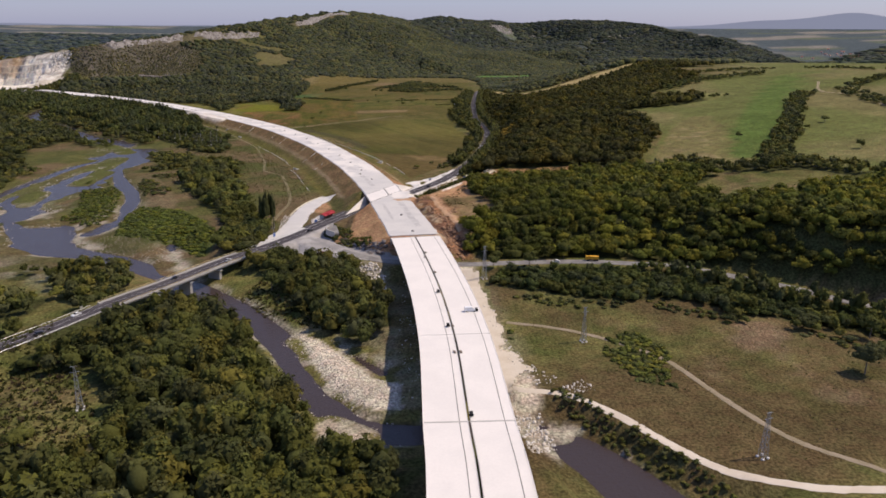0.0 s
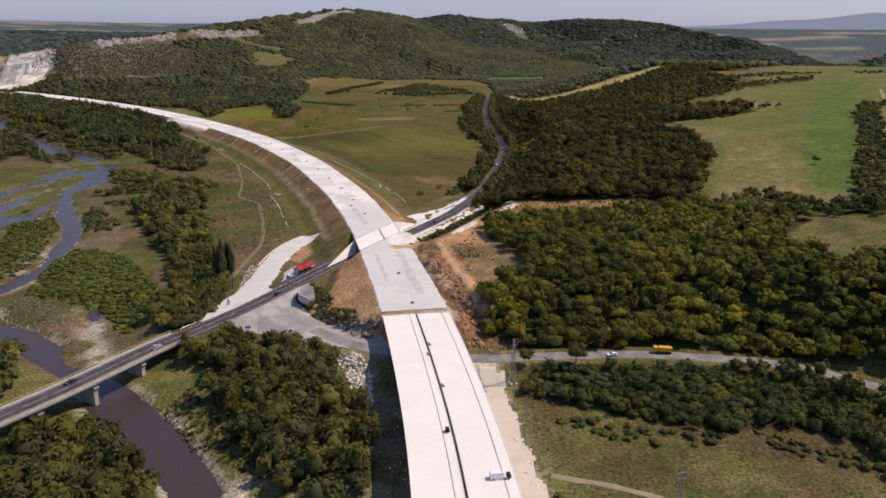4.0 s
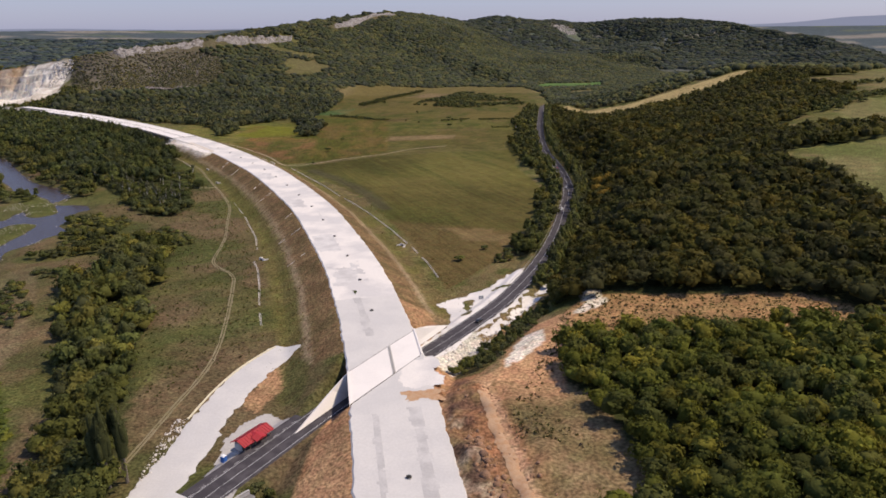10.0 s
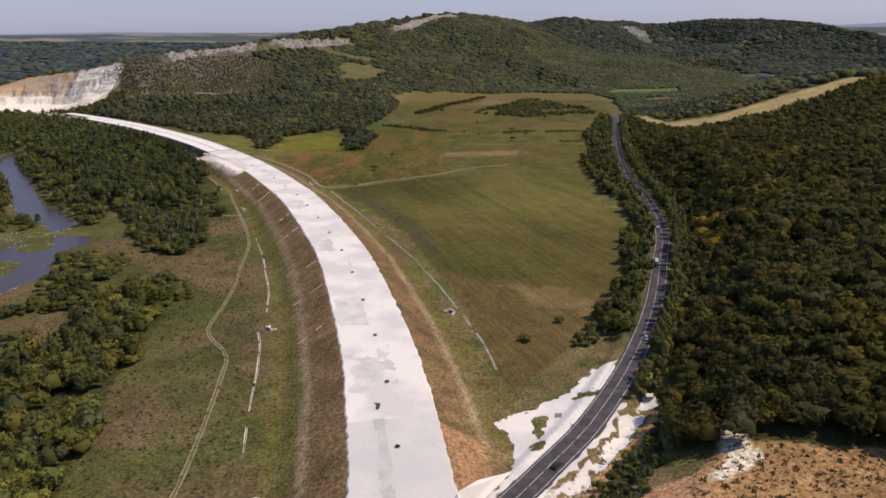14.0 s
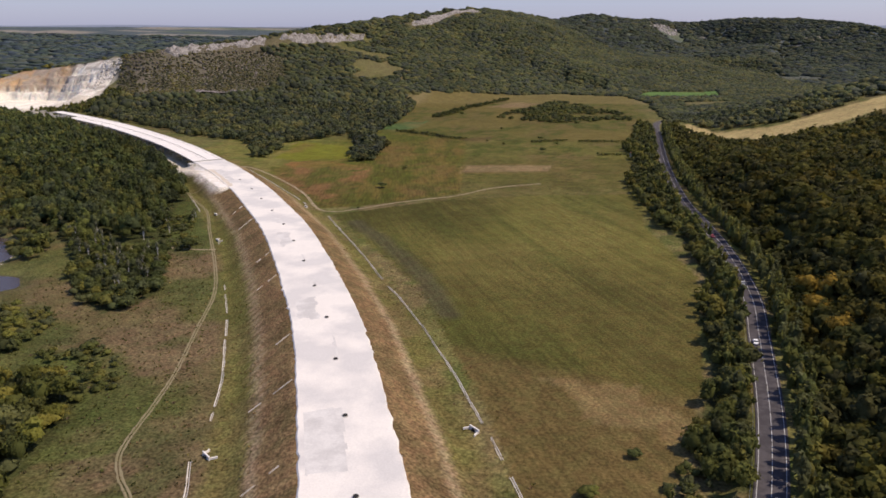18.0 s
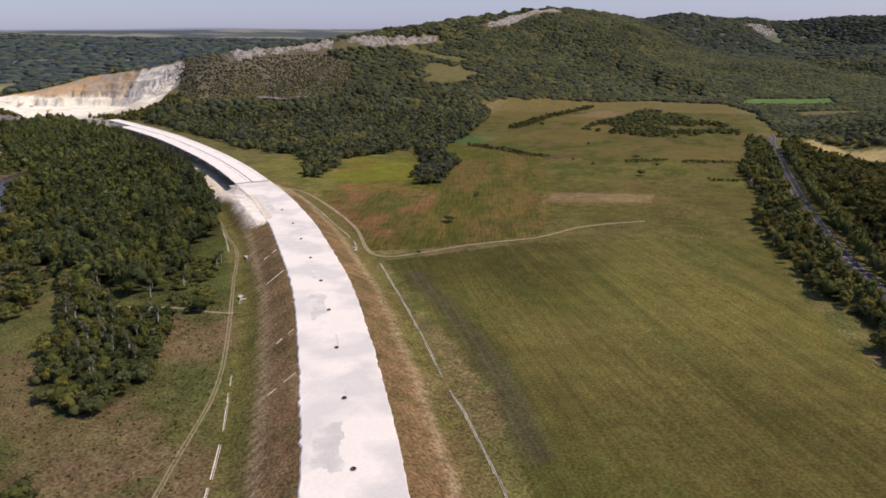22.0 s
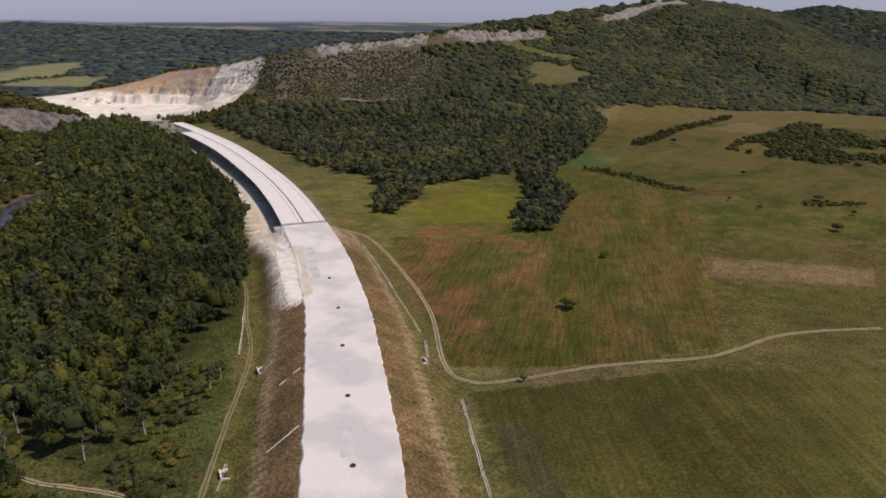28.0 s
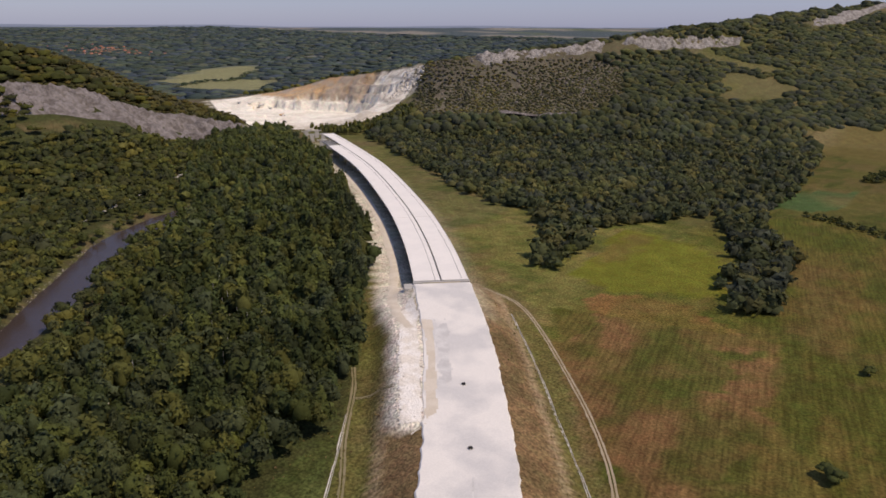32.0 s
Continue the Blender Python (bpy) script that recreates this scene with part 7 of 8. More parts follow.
# low yellow-white kerb along the site yard
_k = spline([(-113, 506, 0), (-112, 526, 0), (-109, 544, 0), (-104, 559, 0), (-100, 567, 0)], 3)
_kp = [((p[0], p[1], gz(p[0], p[1])), a) for p, a in zip(_k, np.arctan2(np.gradient(_k[:, 1]), np.gradient(_k[:, 0])))]
tagged(new("trim", Shape().sweep(_kp, [(-0.28, -0.4), (-0.28, 0.55), (0.28, 0.5), (0.3, -0.4)]).mesh("trim", M_YSTONE)), "pale yellow kerb along the site yard", "kerb", kind="structure")


# ---- pylons ----
def pylon(x, y, h, rz, w=2.0):
    z = gz(x, y)
    t = thing("lattice_pylon", "slim galvanised lattice pylon in the meadow", "pylon", "lattice pylons", place=(x, y, z), rz=rz)
    n = 7
    lv = [(i / n * h, w / 2 * (1 - 0.78 * i / n)) for i in range(n + 1)]
    for sx, sy in ((-1, -1), (1, -1), (1, 1), (-1, 1)):
        part("leg", Shape().tube((sx * lv[0][1], sy * lv[0][1], -0.4), (sx * lv[-1][1], sy * lv[-1][1], h), 0.09, 0.07, 4), M_STEEL, t)
        part("footing", Shape().box((sx * lv[0][1], sy * lv[0][1], 0.1), (0.8, 0.8, 0.8), bevel=0.08), M_DECK, t)
    for (z0, a), (z1, b) in zip(lv[:-1], lv[1:]):
        br = Shape()
        for k in range(4):
            c = [(-1, -1), (1, -1), (1, 1), (-1, 1)]
            p, q = c[k], c[(k + 1) % 4]
            br.tube((p[0] * a, p[1] * a, z0), (q[0] * b, q[1] * b, z1), 0.05, n=4, cap=False)
            br.tube((q[0] * a, q[1] * a, z0), (p[0] * b, p[1] * b, z1), 0.05, n=4, cap=False)
        part("bracing", br, M_STEEL, t)
    for k, (zz, L) in enumerate(((h * 0.86, 1.6), (h * 0.99, 1.2))):
        ar = part("crossarm", Shape().box((0, 0, zz), (2 * L, 0.18, 0.18)), M_STEEL, t)
        for e in (-1, 1):
            part("insulator", Shape().tube((e * L * 0.95, 0, zz - 0.75), (e * L * 0.95, 0, zz), 0.09, n=6), M_GLASS, ar)


pylon(22.6, 366, 18.5, 0.4, 2.2)
pylon(103.6, 199, 16.5, 0.4, 2.2)
pylon(62.3, 288, 16.5, 0.4, 1.9)
pylon(-132.8, 231, 17.5, 0.4, 2.2)


# ---- vehicles ----
def car(x, y, z, rz, paint, label, L=4.4, W=1.8, H=1.45, van=False, group="cars on the roads"):
    t = thing("van" if van else "car", label, "van" if van else "car", group, place=(x, y, z), rz=rz)
    def hull(prof, w0, w1):
        n = len(prof)
        vs = [(px, s * (w0 if pz < 0.75 else w1) / 2, pz) for s in (-1, 1) for px, pz in prof]
        return Shape().add(vs, [tuple(range(n)), tuple(range(n, 2 * n))[::-1]] + [(i, (i + 1) % n, n + (i + 1) % n, n + i) for i in range(n)])
    h = L / 2
    body = part("body", hull([(-h, 0.35), (-h, 0.85), (-h + 0.15, 0.95), (h - 1.3, 0.95), (h - 0.1, 0.78), (h, 0.6), (h, 0.35), (h - 0.3, 0.25), (-h + 0.3, 0.25)], W, W), paint, t)
    if van:
        part("cabin", hull([(-h + 0.02, 0.95), (-h + 0.1, H), (h - 1.7, H), (h - 0.9, 0.95)], W * 0.97, W * 0.93), paint, t)
        part("windscreen", hull([(h - 1.66, H - 0.12), (h - 1.62, H - 0.1), (h - 0.92, 1.0), (h - 0.98, 1.0)], W * 0.85, W * 0.85), M_GLASS, t)
    else:
        part("cabin", hull([(-h + 0.35, 0.95), (-h + 0.85, H - 0.03), (h - 2.0, H - 0.03), (h - 1.25, 0.95)], W * 0.92, W * 0.84), M_GLASS, t, "dark windows")
        part("roof", hull([(-h + 0.8, H - 0.06), (-h + 0.9, H), (h - 2.05, H), (h - 1.95, H - 0.06)], W * 0.84, W * 0.84), paint, t)
    for sx in (-1, 1):
        for sy in (-1, 1):
            wh = part("wheel", Shape().tube((sx * (h - 0.85), sy * (W / 2 - 0.2), 0.32), (sx * (h - 0.85), sy * (W / 2 + 0.01), 0.32), 0.32, n=12), M_RUBBER, t)
            part("rim", Shape().tube((sx * (h - 0.85), sy * (W / 2 - 0.05), 0.32), (sx * (h - 0.85), sy * (W / 2 + 0.02), 0.32), 0.19, n=8), M_GREYP, wh)
    for sy in (-1, 1):
        part("headlight", Shape().box((h - 0.02, sy * (W / 2 - 0.3), 0.68), (0.08, 0.35, 0.14)), M_WHITE, body)
        part("tail_light", Shape().box((-h + 0.01, sy * (W / 2 - 0.25), 0.75), (0.06, 0.3, 0.18)), M_REDP, body)
    return t


def on_line(line, y, off, by=1):
    i = np.argmin(np.abs(line[:, by] - y))
    p, h = places(line)[i]
    return (p[0] + math.sin(h) * off, p[1] - math.cos(h) * off, p[2] + 0.02), h


def drive(line, v, off, back, paint, label, by=1, **k):
    p, h = on_line(line, v, off, by)
    car(*p, h + (math.pi if back else 0), paint, label, **k)


drive(NROAD, 354, -1.9, True, M_BLACKP, "black car crossing the old bridge")
drive(NROAD, 388, 1.9, False, M_GREYP, "silver car on the old bridge")
drive(NROAD, 288, 1.9, False, M_BLACKP, "dark car on the bridge approach")
drive(NROAD, 307, -1.9, True, M_WHITE, "white car on the bridge approach")
drive(NROAD, 452, 1.9, False, M_BLACKP, "black car near the lay-by")
drive(NROAD, 590, 2.0, False, M_BLACKP, "dark car on the new asphalt")
drive(NROAD, 800, -1.9, True, M_WHITE, "white car in the shade of roadside trees")
drive(NROAD, 876, -1.9, True, M_GREYP, "silver car on the shaded road")
drive(NROAD, 690, 1.9, False, M_WHITE, "white car beside the wooded slope")
drive(NROAD, 968, -1.9, True, M_REDP, "red car on the shaded road")
drive(EROAD, 62, 1.6, True, M_WHITE, "white car on the country road", by=0)
# van and kit on the viaduct deck
_p, _h = at(station(12.6, 287.4), 12.6 - 3.0)
car(_p.x, _p.y, _p.z + 0.02, _h - 1.5, M_WHITE, "white panel van parked on the deck", 4.9, 1.95, 2.1, True, "site vehicles")

_p, _h = on_line(EROAD, 84, -1.6, 0)
truck = thing("truck", "yellow tipper truck on the country road", "truck", "site vehicles", place=_p, rz=_h + math.pi)
part("chassis", Shape().box((0, 0, 0.75), (7.4, 0.9, 0.3)), M_DARK, truck)
cab = part("cab", Shape().box((2.7, 0, 1.75), (1.9, 2.4, 2.0), taper=0.93, bevel=0.0), M_YELLOW, truck)
part("windscreen", Shape().box((3.63, 0, 2.15), (0.06, 2.0, 0.75)), M_GLASS, cab)
part("tipper_body", Shape().add([(-3.6, -1.2, 1.1), (1.4, -1.2, 1.1), (1.4, 1.2, 1.1), (-3.6, 1.2, 1.1), (-3.8, -1.25, 2.7), (1.5, -1.25, 2.8), (1.5, 1.25, 2.8), (-3.8, 1.25, 2.7)], [(3, 2, 1, 0), (4, 5, 6, 7), (0, 1, 5, 4), (1, 2, 6, 5), (2, 3, 7, 6), (3, 0, 4, 7)]), M_YELLOW, truck)
for x in (2.4, -1.6, -2.9):
    for s in (-1, 1):
        part("wheel", Shape().tube((x, s * 0.85, 0.52), (x, s * 1.22, 0.52), 0.52, n=14), M_RUBBER, truck)


def site_box(s, off, kind):
    p, h = at(s, off)
    if kind == "compressor":
        t = thing("compressor", "dark wheeled compressor beside the open joint", "compressor", "site kit on the deck", place=p, rz=h)
        part("housing", Shape().box((0, 0, 0.85), (1.9, 1.1, 0.9), bevel=0.12), M_DARK, t)
        part("drawbar", Shape().tube((0.9, 0, 0.5), (1.9, 0, 0.35), 0.06, n=6), M_STEEL, t)
        for s2 in (-1, 1):
            part("wheel", Shape().tube((-0.1, s2 * 0.5, 0.32), (-0.1, s2 * 0.72, 0.32), 0.32, n=10), M_RUBBER, t)
    else:
        t = thing("formwork_stack", "stack of dark formwork boards on the deck", "formwork", "site kit on the deck", place=p, rz=h + 0.2)
        for k in range(4):
            part("board", Shape().box((0.05 * k, 0.04 * (k % 2), 0.1 + 0.13 * k), (1.7, 0.8, 0.11)), M_WOOD, t)


for x, y, o, k in ((-8, 365.2, -0.6, "formwork"), (-3.6, 338.8, 0.9, "formwork"), (-2.4, 310.6, -1.6, "compressor"), (1.9, 270.2, -1.7, "compressor"), (3.0, 270.0, 0.2, "formwork"), (6.5, 243.5, 1.0, "formwork"), (4.2, 243.6, -1.4, "formwork"), (15.5, 288.0, 12.4, "compressor"), (8.0, 199.0, 0.9, "compressor"), (-9.5, 372, 0.9, "formwork")):
    site_box(station(x, y), o, k)


# unfinished end of the second viaduct: open girders and bare piers
for k, s in enumerate(np.arange(S_V2L + 4, S_END - 8, 24.0)):
    for g in (2.6, 5.7, 8.8, 11.9):
        pl = [at(s2, 0, -0.75) for s2 in np.linspace(s, min(s + 23.4, S_END), 4)]
        o = -g
        if k < 2:
            part("girder", Shape().sweep(pl, [(o - 0.45, 0), (o + 0.45, 0), (o + 0.15, -0.4), (o + 0.15, -1.5), (o + 0.4, -1.9), (o - 0.4, -1.9), (o - 0.15, -1.5), (o - 0.15, -0.4)]), M_CONC, v2, "bare precast girder")
piers(v2, [S_END + 22, S_END + 52], (-1, 1))


def excavator(x, y, rz, paint, label):
    t = thing("excavator", label, "excavator", "quarry machines", place=(x, y, gz(x, y)), rz=rz)
    for s in (-1, 1):
        part("track", Shape().box((0, s * 1.2, 0.5), (4.2, 0.65, 1.0), bevel=0.3), M_RUBBER, t)
    part("house", Shape().box((-0.6, 0, 1.9), (3.4, 2.8, 1.6), bevel=0.15), paint, t)
    part("cab", Shape().box((0.9, 0.8, 2.3), (1.5, 1.1, 1.7), bevel=0.1), M_GLASS, t)
    part("boom", Shape().tube((1.0, -0.2, 2.0), (4.6, -0.2, 4.6), 0.38, 0.3, 6), paint, t)
    part("arm", Shape().tube((4.6, -0.2, 4.6), (6.4, -0.2, 1.8), 0.28, 0.22, 6), paint, t)
    part("bucket", Shape().box((6.3, -0.2, 1.1), (1.1, 1.3, 1.1), 0.2, 0.8), M_DARK, t)


excavator(-1120, 1660, 0.6, M_YELLOW, "yellow excavator working on the quarry floor")
excavator(-1225, 1685, 2.2, M_YELLOW, "yellow excavator beside a spoil heap")
excavator(-1040, 1600, -1.1, M_DARK, "dark excavator on white quarry ground")
for k, (x, y, r) in enumerate(((-1255, 1700, 5), (-1240, 1712, 4), (-1270, 1690, 3.5), (-1215, 1716, 4.5))):
    t = thing("crusher", "grey conveyor and crusher on the quarry floor", "machine", "quarry machines", place=(x, y, gz(x, y)), rz=k)
    part("hopper", Shape().box((0, 0, 2.0), (r, 3, 3.0), taper=1.3), M_GREYP, t)
    part("conveyor", Shape().tube((1, 0, 1.0), (r + 5, 0, 5.0), 0.5, n=4), M_STEEL, t)
    part("leg", Shape().tube((r + 3, 0, -0.3), (r + 3, 0, 3.9), 0.2, n=4), M_STEEL, t)

shrine = thing("marker_tower", "small white marker tower with a dark top in the meadow", "tower", place=(20, 1276, gz(20, 1276)))
part("shaft", Shape().box((0, 0, 2.6), (2.4, 2.4, 5.6), taper=0.9), M_WHITE, shrine)
part("roof", Shape().box((0, 0, 5.8), (2.6, 2.6, 0.9), taper=0.2), M_BROWN, shrine)

# ---- rocks ----
def boulders(name, label, pts, sizes, material, seed, category="rocks", flat=0.7):
    """Broken stones as one heap: each an angular lump of its own."""
    rng = np.random.default_rng(seed)
    n = len(pts)
    base = np.array([(-1, -1, -1), (1, -1, -1), (1, 1, -1), (-1, 1, -1), (-0.7, -0.7, 1), (0.7, -0.7, 1), (0.7, 0.7, 1), (-0.7, 0.7, 1)]) * 0.5
    tri = np.array([(0, 2, 1), (0, 3, 2), (4, 5, 6), (4, 6, 7), (0, 1, 5), (0, 5, 4), (1, 2, 6), (1, 6, 5), (2, 3, 7), (2, 7, 6), (3, 0, 4), (3, 4, 7)])
    v = base[None] * (1 + rng.normal(0, 0.22, (n, 8, 3)))
    v[..., 2] *= flat
    a = rng.uniform(0, 6.28, n)
    c, s = np.cos(a)[:, None], np.sin(a)[:, None]
    v = np.stack([v[..., 0] * c - v[..., 1] * s, v[..., 0] * s + v[..., 1] * c, v[..., 2]], 2) * np.asarray(sizes)[:, None, None]
    v = v + np.asarray(pts)[:, None]
    f = (tri[None] + (np.arange(n) * 8)[:, None, None]).reshape(-1, 3)
    return tagged(new(name, quick_mesh(name, v.reshape(-1, 3), f, material)), label, category, kind="stuff")


def strew(poly, n, seed):
    rng = np.random.default_rng(seed)
    x = rng.uniform(min(p[0] for p in poly), max(p[0] for p in poly), n * 4)
    y = rng.uniform(min(p[1] for p in poly), max(p[1] for p in poly), n * 4)
    m = inside(poly, x, y)
    x, y = x[m][:n], y[m][:n]
    return np.stack([x, y, ground_z(x, y)], 1), rng


for lab, poly, n, lo, hi, m, sd in (
    ("white broken stone beside the viaduct", [(20, 330), (25, 325), (28, 290), (36, 268), (48, 250), (38, 246), (28, 262), (23, 295)], 260, 0.15, 1.1, M_RUBBLE, 101),
    ("white stone blocks on the track bank", [(46, 246), (56, 253), (60, 244), (50, 240)], 60, 0.3, 1.2, M_RUBBLE, 102),
    ("river cobbles on a gravel bar", BIGBAR, 1800, 0.2, 0.8, M_COBBLE, 103),
    ("stones in the river shallows", [(26, 232), (36, 234), (40, 212), (30, 206)], 220, 0.4, 1.5, M_RUBBLE, 104),
    ("white rock bank under the junction", [(-50, 388), (-38, 384), (-32, 372), (-30, 350), (-36, 348), (-42, 372)], 700, 0.3, 1.6, M_RUBBLE, 105),
    ("rubble in the shade of the viaduct", [(-22, 385), (-16, 385), (-8, 300), (-6, 240), (-16, 240), (-20, 300)], 150, 0.2, 0.8, M_RUBBLE, 106),
    ("pale stones on the far river bar", [(-176, 438), (-205, 470), (-240, 460), (-225, 425), (-190, 408), (-165, 410)], 1200, 0.15, 0.5, M_COBBLE, 107),
    ("loose white fill beside the embankment end", [p[:2] for p in beside([(1383, -16, 0), (1383, -24, 0), (1430, -26, 0), (1466, -26, 0), (1482, -22, 0), (1460, -22.5, 0), (1430, -22.5, 0), (1396, -21, 0)])], 420, 0.2, 1.0, M_RUBBLE, 108),
    ("pale stones along the yard edge", [(-104, 424), (-101, 424), (-105, 452), (-110, 478), (-113, 506), (-118, 506), (-115, 478), (-109, 450)], 420, 0.2, 1.0, M_RUBBLE, 109),
    ("white broken rock on the verge", [(-14, 556), (0, 585), (12, 612), (20, 630), (17, 636), (2, 606), (-16, 566)], 300, 0.3, 1.5, M_RUBBLE, 110),
    ("red rock heads in the cutting wall", [(-16, 478), (-9, 462), (-3, 438), (1, 420), (5, 400), (9, 404), (8, 418), (3, 440), (-3, 466), (-10, 484)], 170, 0.4, 2.6, M_REDROCK, 112),
    ("dark rock heads under the knoll above the country road", [(2, 422), (8, 420), (16, 404), (18, 392), (6, 390), (2, 404)], 120, 0.5, 3.2, M_REDROCK, 113),
    ("jagged dark rock face over the junction", [(-63, 436), (-50, 420), (-41, 408), (-33, 404), (-34, 398), (-43, 402), (-52, 411), (-64, 427)], 420, 0.5, 2.8, M_CRAG, 114),
    ("white broken stone on the road bed edge", [(-22, 546), (-8, 556), (-4, 566), (-14, 572), (-26, 560)], 160, 0.2, 1.0, M_RUBBLE, 115),
    ("blasted orange rock at the foot of the cutting", [(2, 400), (14, 400), (20, 420), (12, 455), (2, 490), (-8, 515), (-18, 512), (-12, 480), (-4, 440)], 200, 0.25, 1.3, M_REDROCK, 111),
):
    pts, rng = strew(poly, n, sd)
    boulders("rubble", lab, pts, lo + (hi - lo) * rng.random(len(pts)) ** 3, m, sd)


def cliff(label, pts, height, depth, seed, material=M_ROCK, step=7.0):
    """A band of weathered rock: an uneven wall leaning against the slope."""
    line = spline([(*p, 0) for p in pts], step)
    h = np.arctan2(np.gradient(line[:, 1]), np.gradient(line[:, 0]))
    n, rows = len(line), 9
    rng = np.random.default_rng(seed)
    v = np.zeros((n, rows, 3))
    top = height * (0.45 + 0.9 * fnoise(line[:, 0] + seed * 31, line[:, 1], 70, 3)) * sstep(0, 4, np.arange(n)) * sstep(n - 1, n - 5, np.arange(n))
    for r in range(rows):
        k = r / (rows - 1)
        o = -depth * (1 - k) + depth * 0.8 * (fnoise(line[:, 0] * 1.7 + 77 * r, line[:, 1] * 1.7, 26, 3) - 0.5) + (depth * 0.5 if r == rows - 1 else 0)
        x, y = line[:, 0] + np.sin(h) * -o, line[:, 1] + np.cos(h) * o
        v[:, r, 0], v[:, r, 1] = x, y
        v[:, r, 2] = ground_z(x, y) - 3 + (top + 3) * (k if r < rows - 1 else 0.7) + rng.normal(0, height * 0.05, n)
    idx = np.arange(n * rows).reshape(n, rows)
    f = np.stack([idx[:-1, :-1], idx[1:, :-1], idx[1:, 1:], idx[:-1, 1:]], -1).reshape(-1, 4)
    return tagged(new("cliff", quick_mesh("cliff", v.reshape(-1, 3), f, material)), label, "cliff", kind="structure")


cliff("low rock step above the wood", [(-735, 1700), (-700, 1715), (-671, 1730), (-624, 1779), (-610, 1800)][::-1], 9, 7, 4, M_CRAG)
def rock_band(label, pts, width, relief, seed, step=5.0, material=M_ROCK, least=0.08):
    """Bare rock standing out of a slope."""
    line = spline([(*p, 0) for p in pts], step)
    h = np.arctan2(np.gradient(line[:, 1]), np.gradient(line[:, 0]))
    n, rows = len(line), 16
    k = np.linspace(-0.5, 0.5, rows)[None]
    w = width * np.clip(2.4 * fnoise(line[:, 0], line[:, 1] + seed * 50, 60, 3) - 0.35, least, 1.3)[:, None] * sstep(0, 5, np.arange(n))[:, None] * sstep(n - 1, n - 6, np.arange(n))[:, None]
    x, y = line[:, 0][:, None] + np.sin(h)[:, None] * k * w, line[:, 1][:, None] - np.cos(h)[:, None] * k * w
    lump = fnoise(x, y, 30, 4) * 1.2 + np.abs(fnoise(x * 2.5, y * 2.5, 30, 3) - 0.5) * 2.2 - 0.5
    z = ground_z(x.ravel(), y.ravel()).reshape(x.shape) + relief * lump * (1 - (2 * np.abs(k)) ** 3) - 2.5 * (np.abs(k) > 0.47)
    idx = np.arange(n * rows).reshape(n, rows)
    f = np.stack([idx[:-1, :-1], idx[1:, :-1], idx[1:, 1:], idx[:-1, 1:]], -1).reshape(-1, 4)
    return tagged(new("cliff", quick_mesh("cliff", np.stack([x, y, z], 2).reshape(-1, 3), f, material)), label, "cliff", kind="structure")


rock_band("bare grey cliff over the river valley", [(-1044, 1170), (-1026, 1225), (-1013, 1280), (-998, 1330), (-997, 1375), (-1008, 1430), (-988, 1490)], 108, 15, 5, 3.0, M_CRAG, 0.85)
cliff("rock face beside the quarry lip", [(-985, 1500), (-950, 1550), (-915, 1600), (-885, 1655)], 12, 6, 6, M_RUBBLE)

# rough scree and rock heads on the bare mountainside
_pts, _r = strew([(-850, 1740), (-800, 1690), (-720, 1720), (-660, 1800), (-640, 1900), (-690, 1990), (-760, 1900), (-830, 1800)], 260, 120)
boulders("scree", "scattered grey rock heads on the dry slope", _pts, 1 + 5 * _r.random(len(_pts)) ** 3, M_SCREE, 120, "rocks")
_pts, _r = strew([(180, 3640), (280, 3700), (360, 3780), (330, 3600), (220, 3500)], 260, 121)
boulders("scree", "pale rocks on a far hilltop", _pts, 3 + 9 * _r.random(len(_pts)) ** 2, M_ROCK, 121, "rocks")
_pts, _r = strew([(-900, 1700), (-885, 1740), (-895, 1765), (-950, 1780), (-930, 1740), (-915, 1690)], 420, 122)
boulders("rubble", "broken white rock on the quarry benches", _pts, 1 + 4 * _r.random(len(_pts)) ** 2, M_RUBBLE, 122)
for _lab, _b, _sd in (("grey limestone cliff band along the mountain brow", BANDS[0], 1), ("grey limestone cliff band under the ridge", BANDS[1], 2)):
    rock_band(_lab, [(x + 9, y - 6) for x, y in _b], 27, 9, _sd, 3.0, M_LIME)
rock_band("pale rock outcrop below the summit", [(-468, 2350), (-440, 2410), (-420, 2470), (-370, 2560), (-330, 2590)], 34, 6, 3, 5.0, M_LIME)

_pts, _r = strew([(-34, 540), (-20, 532), (-8, 550), (-8, 568), (-16, 580), (-27, 562)], 130, 131)
boulders("rubble", "broken white concrete beside the overpass", _pts, 0.25 + 1.3 * _r.random(len(_pts)) ** 3, M_RUBBLE, 131)
for _sd, _poly, _n in ((140, [(-175, 405), (-230, 420), (-330, 460), (-430, 600), (-390, 740), (-320, 740), (-240, 620), (-215, 500), (-170, 440)], 26000), (141, [(-150, 400), (-60, 330), (-20, 250), (-10, 205), (-50, 215), (-80, 270), (-130, 330)], 5000), (142, [(-660, 1130), (-520, 1030), (-380, 900), (-320, 760), (-380, 740), (-440, 860), (-620, 1040)], 9000)):
    _pts, _r = strew(_poly, _n, _sd)
    _pts = _pts[(np.abs(_pts[:, 2] - WATER_Z - 0.15) < 0.5) & (fnoise(_pts[:, 0], _pts[:, 1], 18, 2) > 0.42)]
    boulders("river_stones", "pale cobbles and stones along the river shallows", _pts, 0.2 + 0.7 * _r.random(len(_pts)) ** 3, M_COBBLE, _sd)

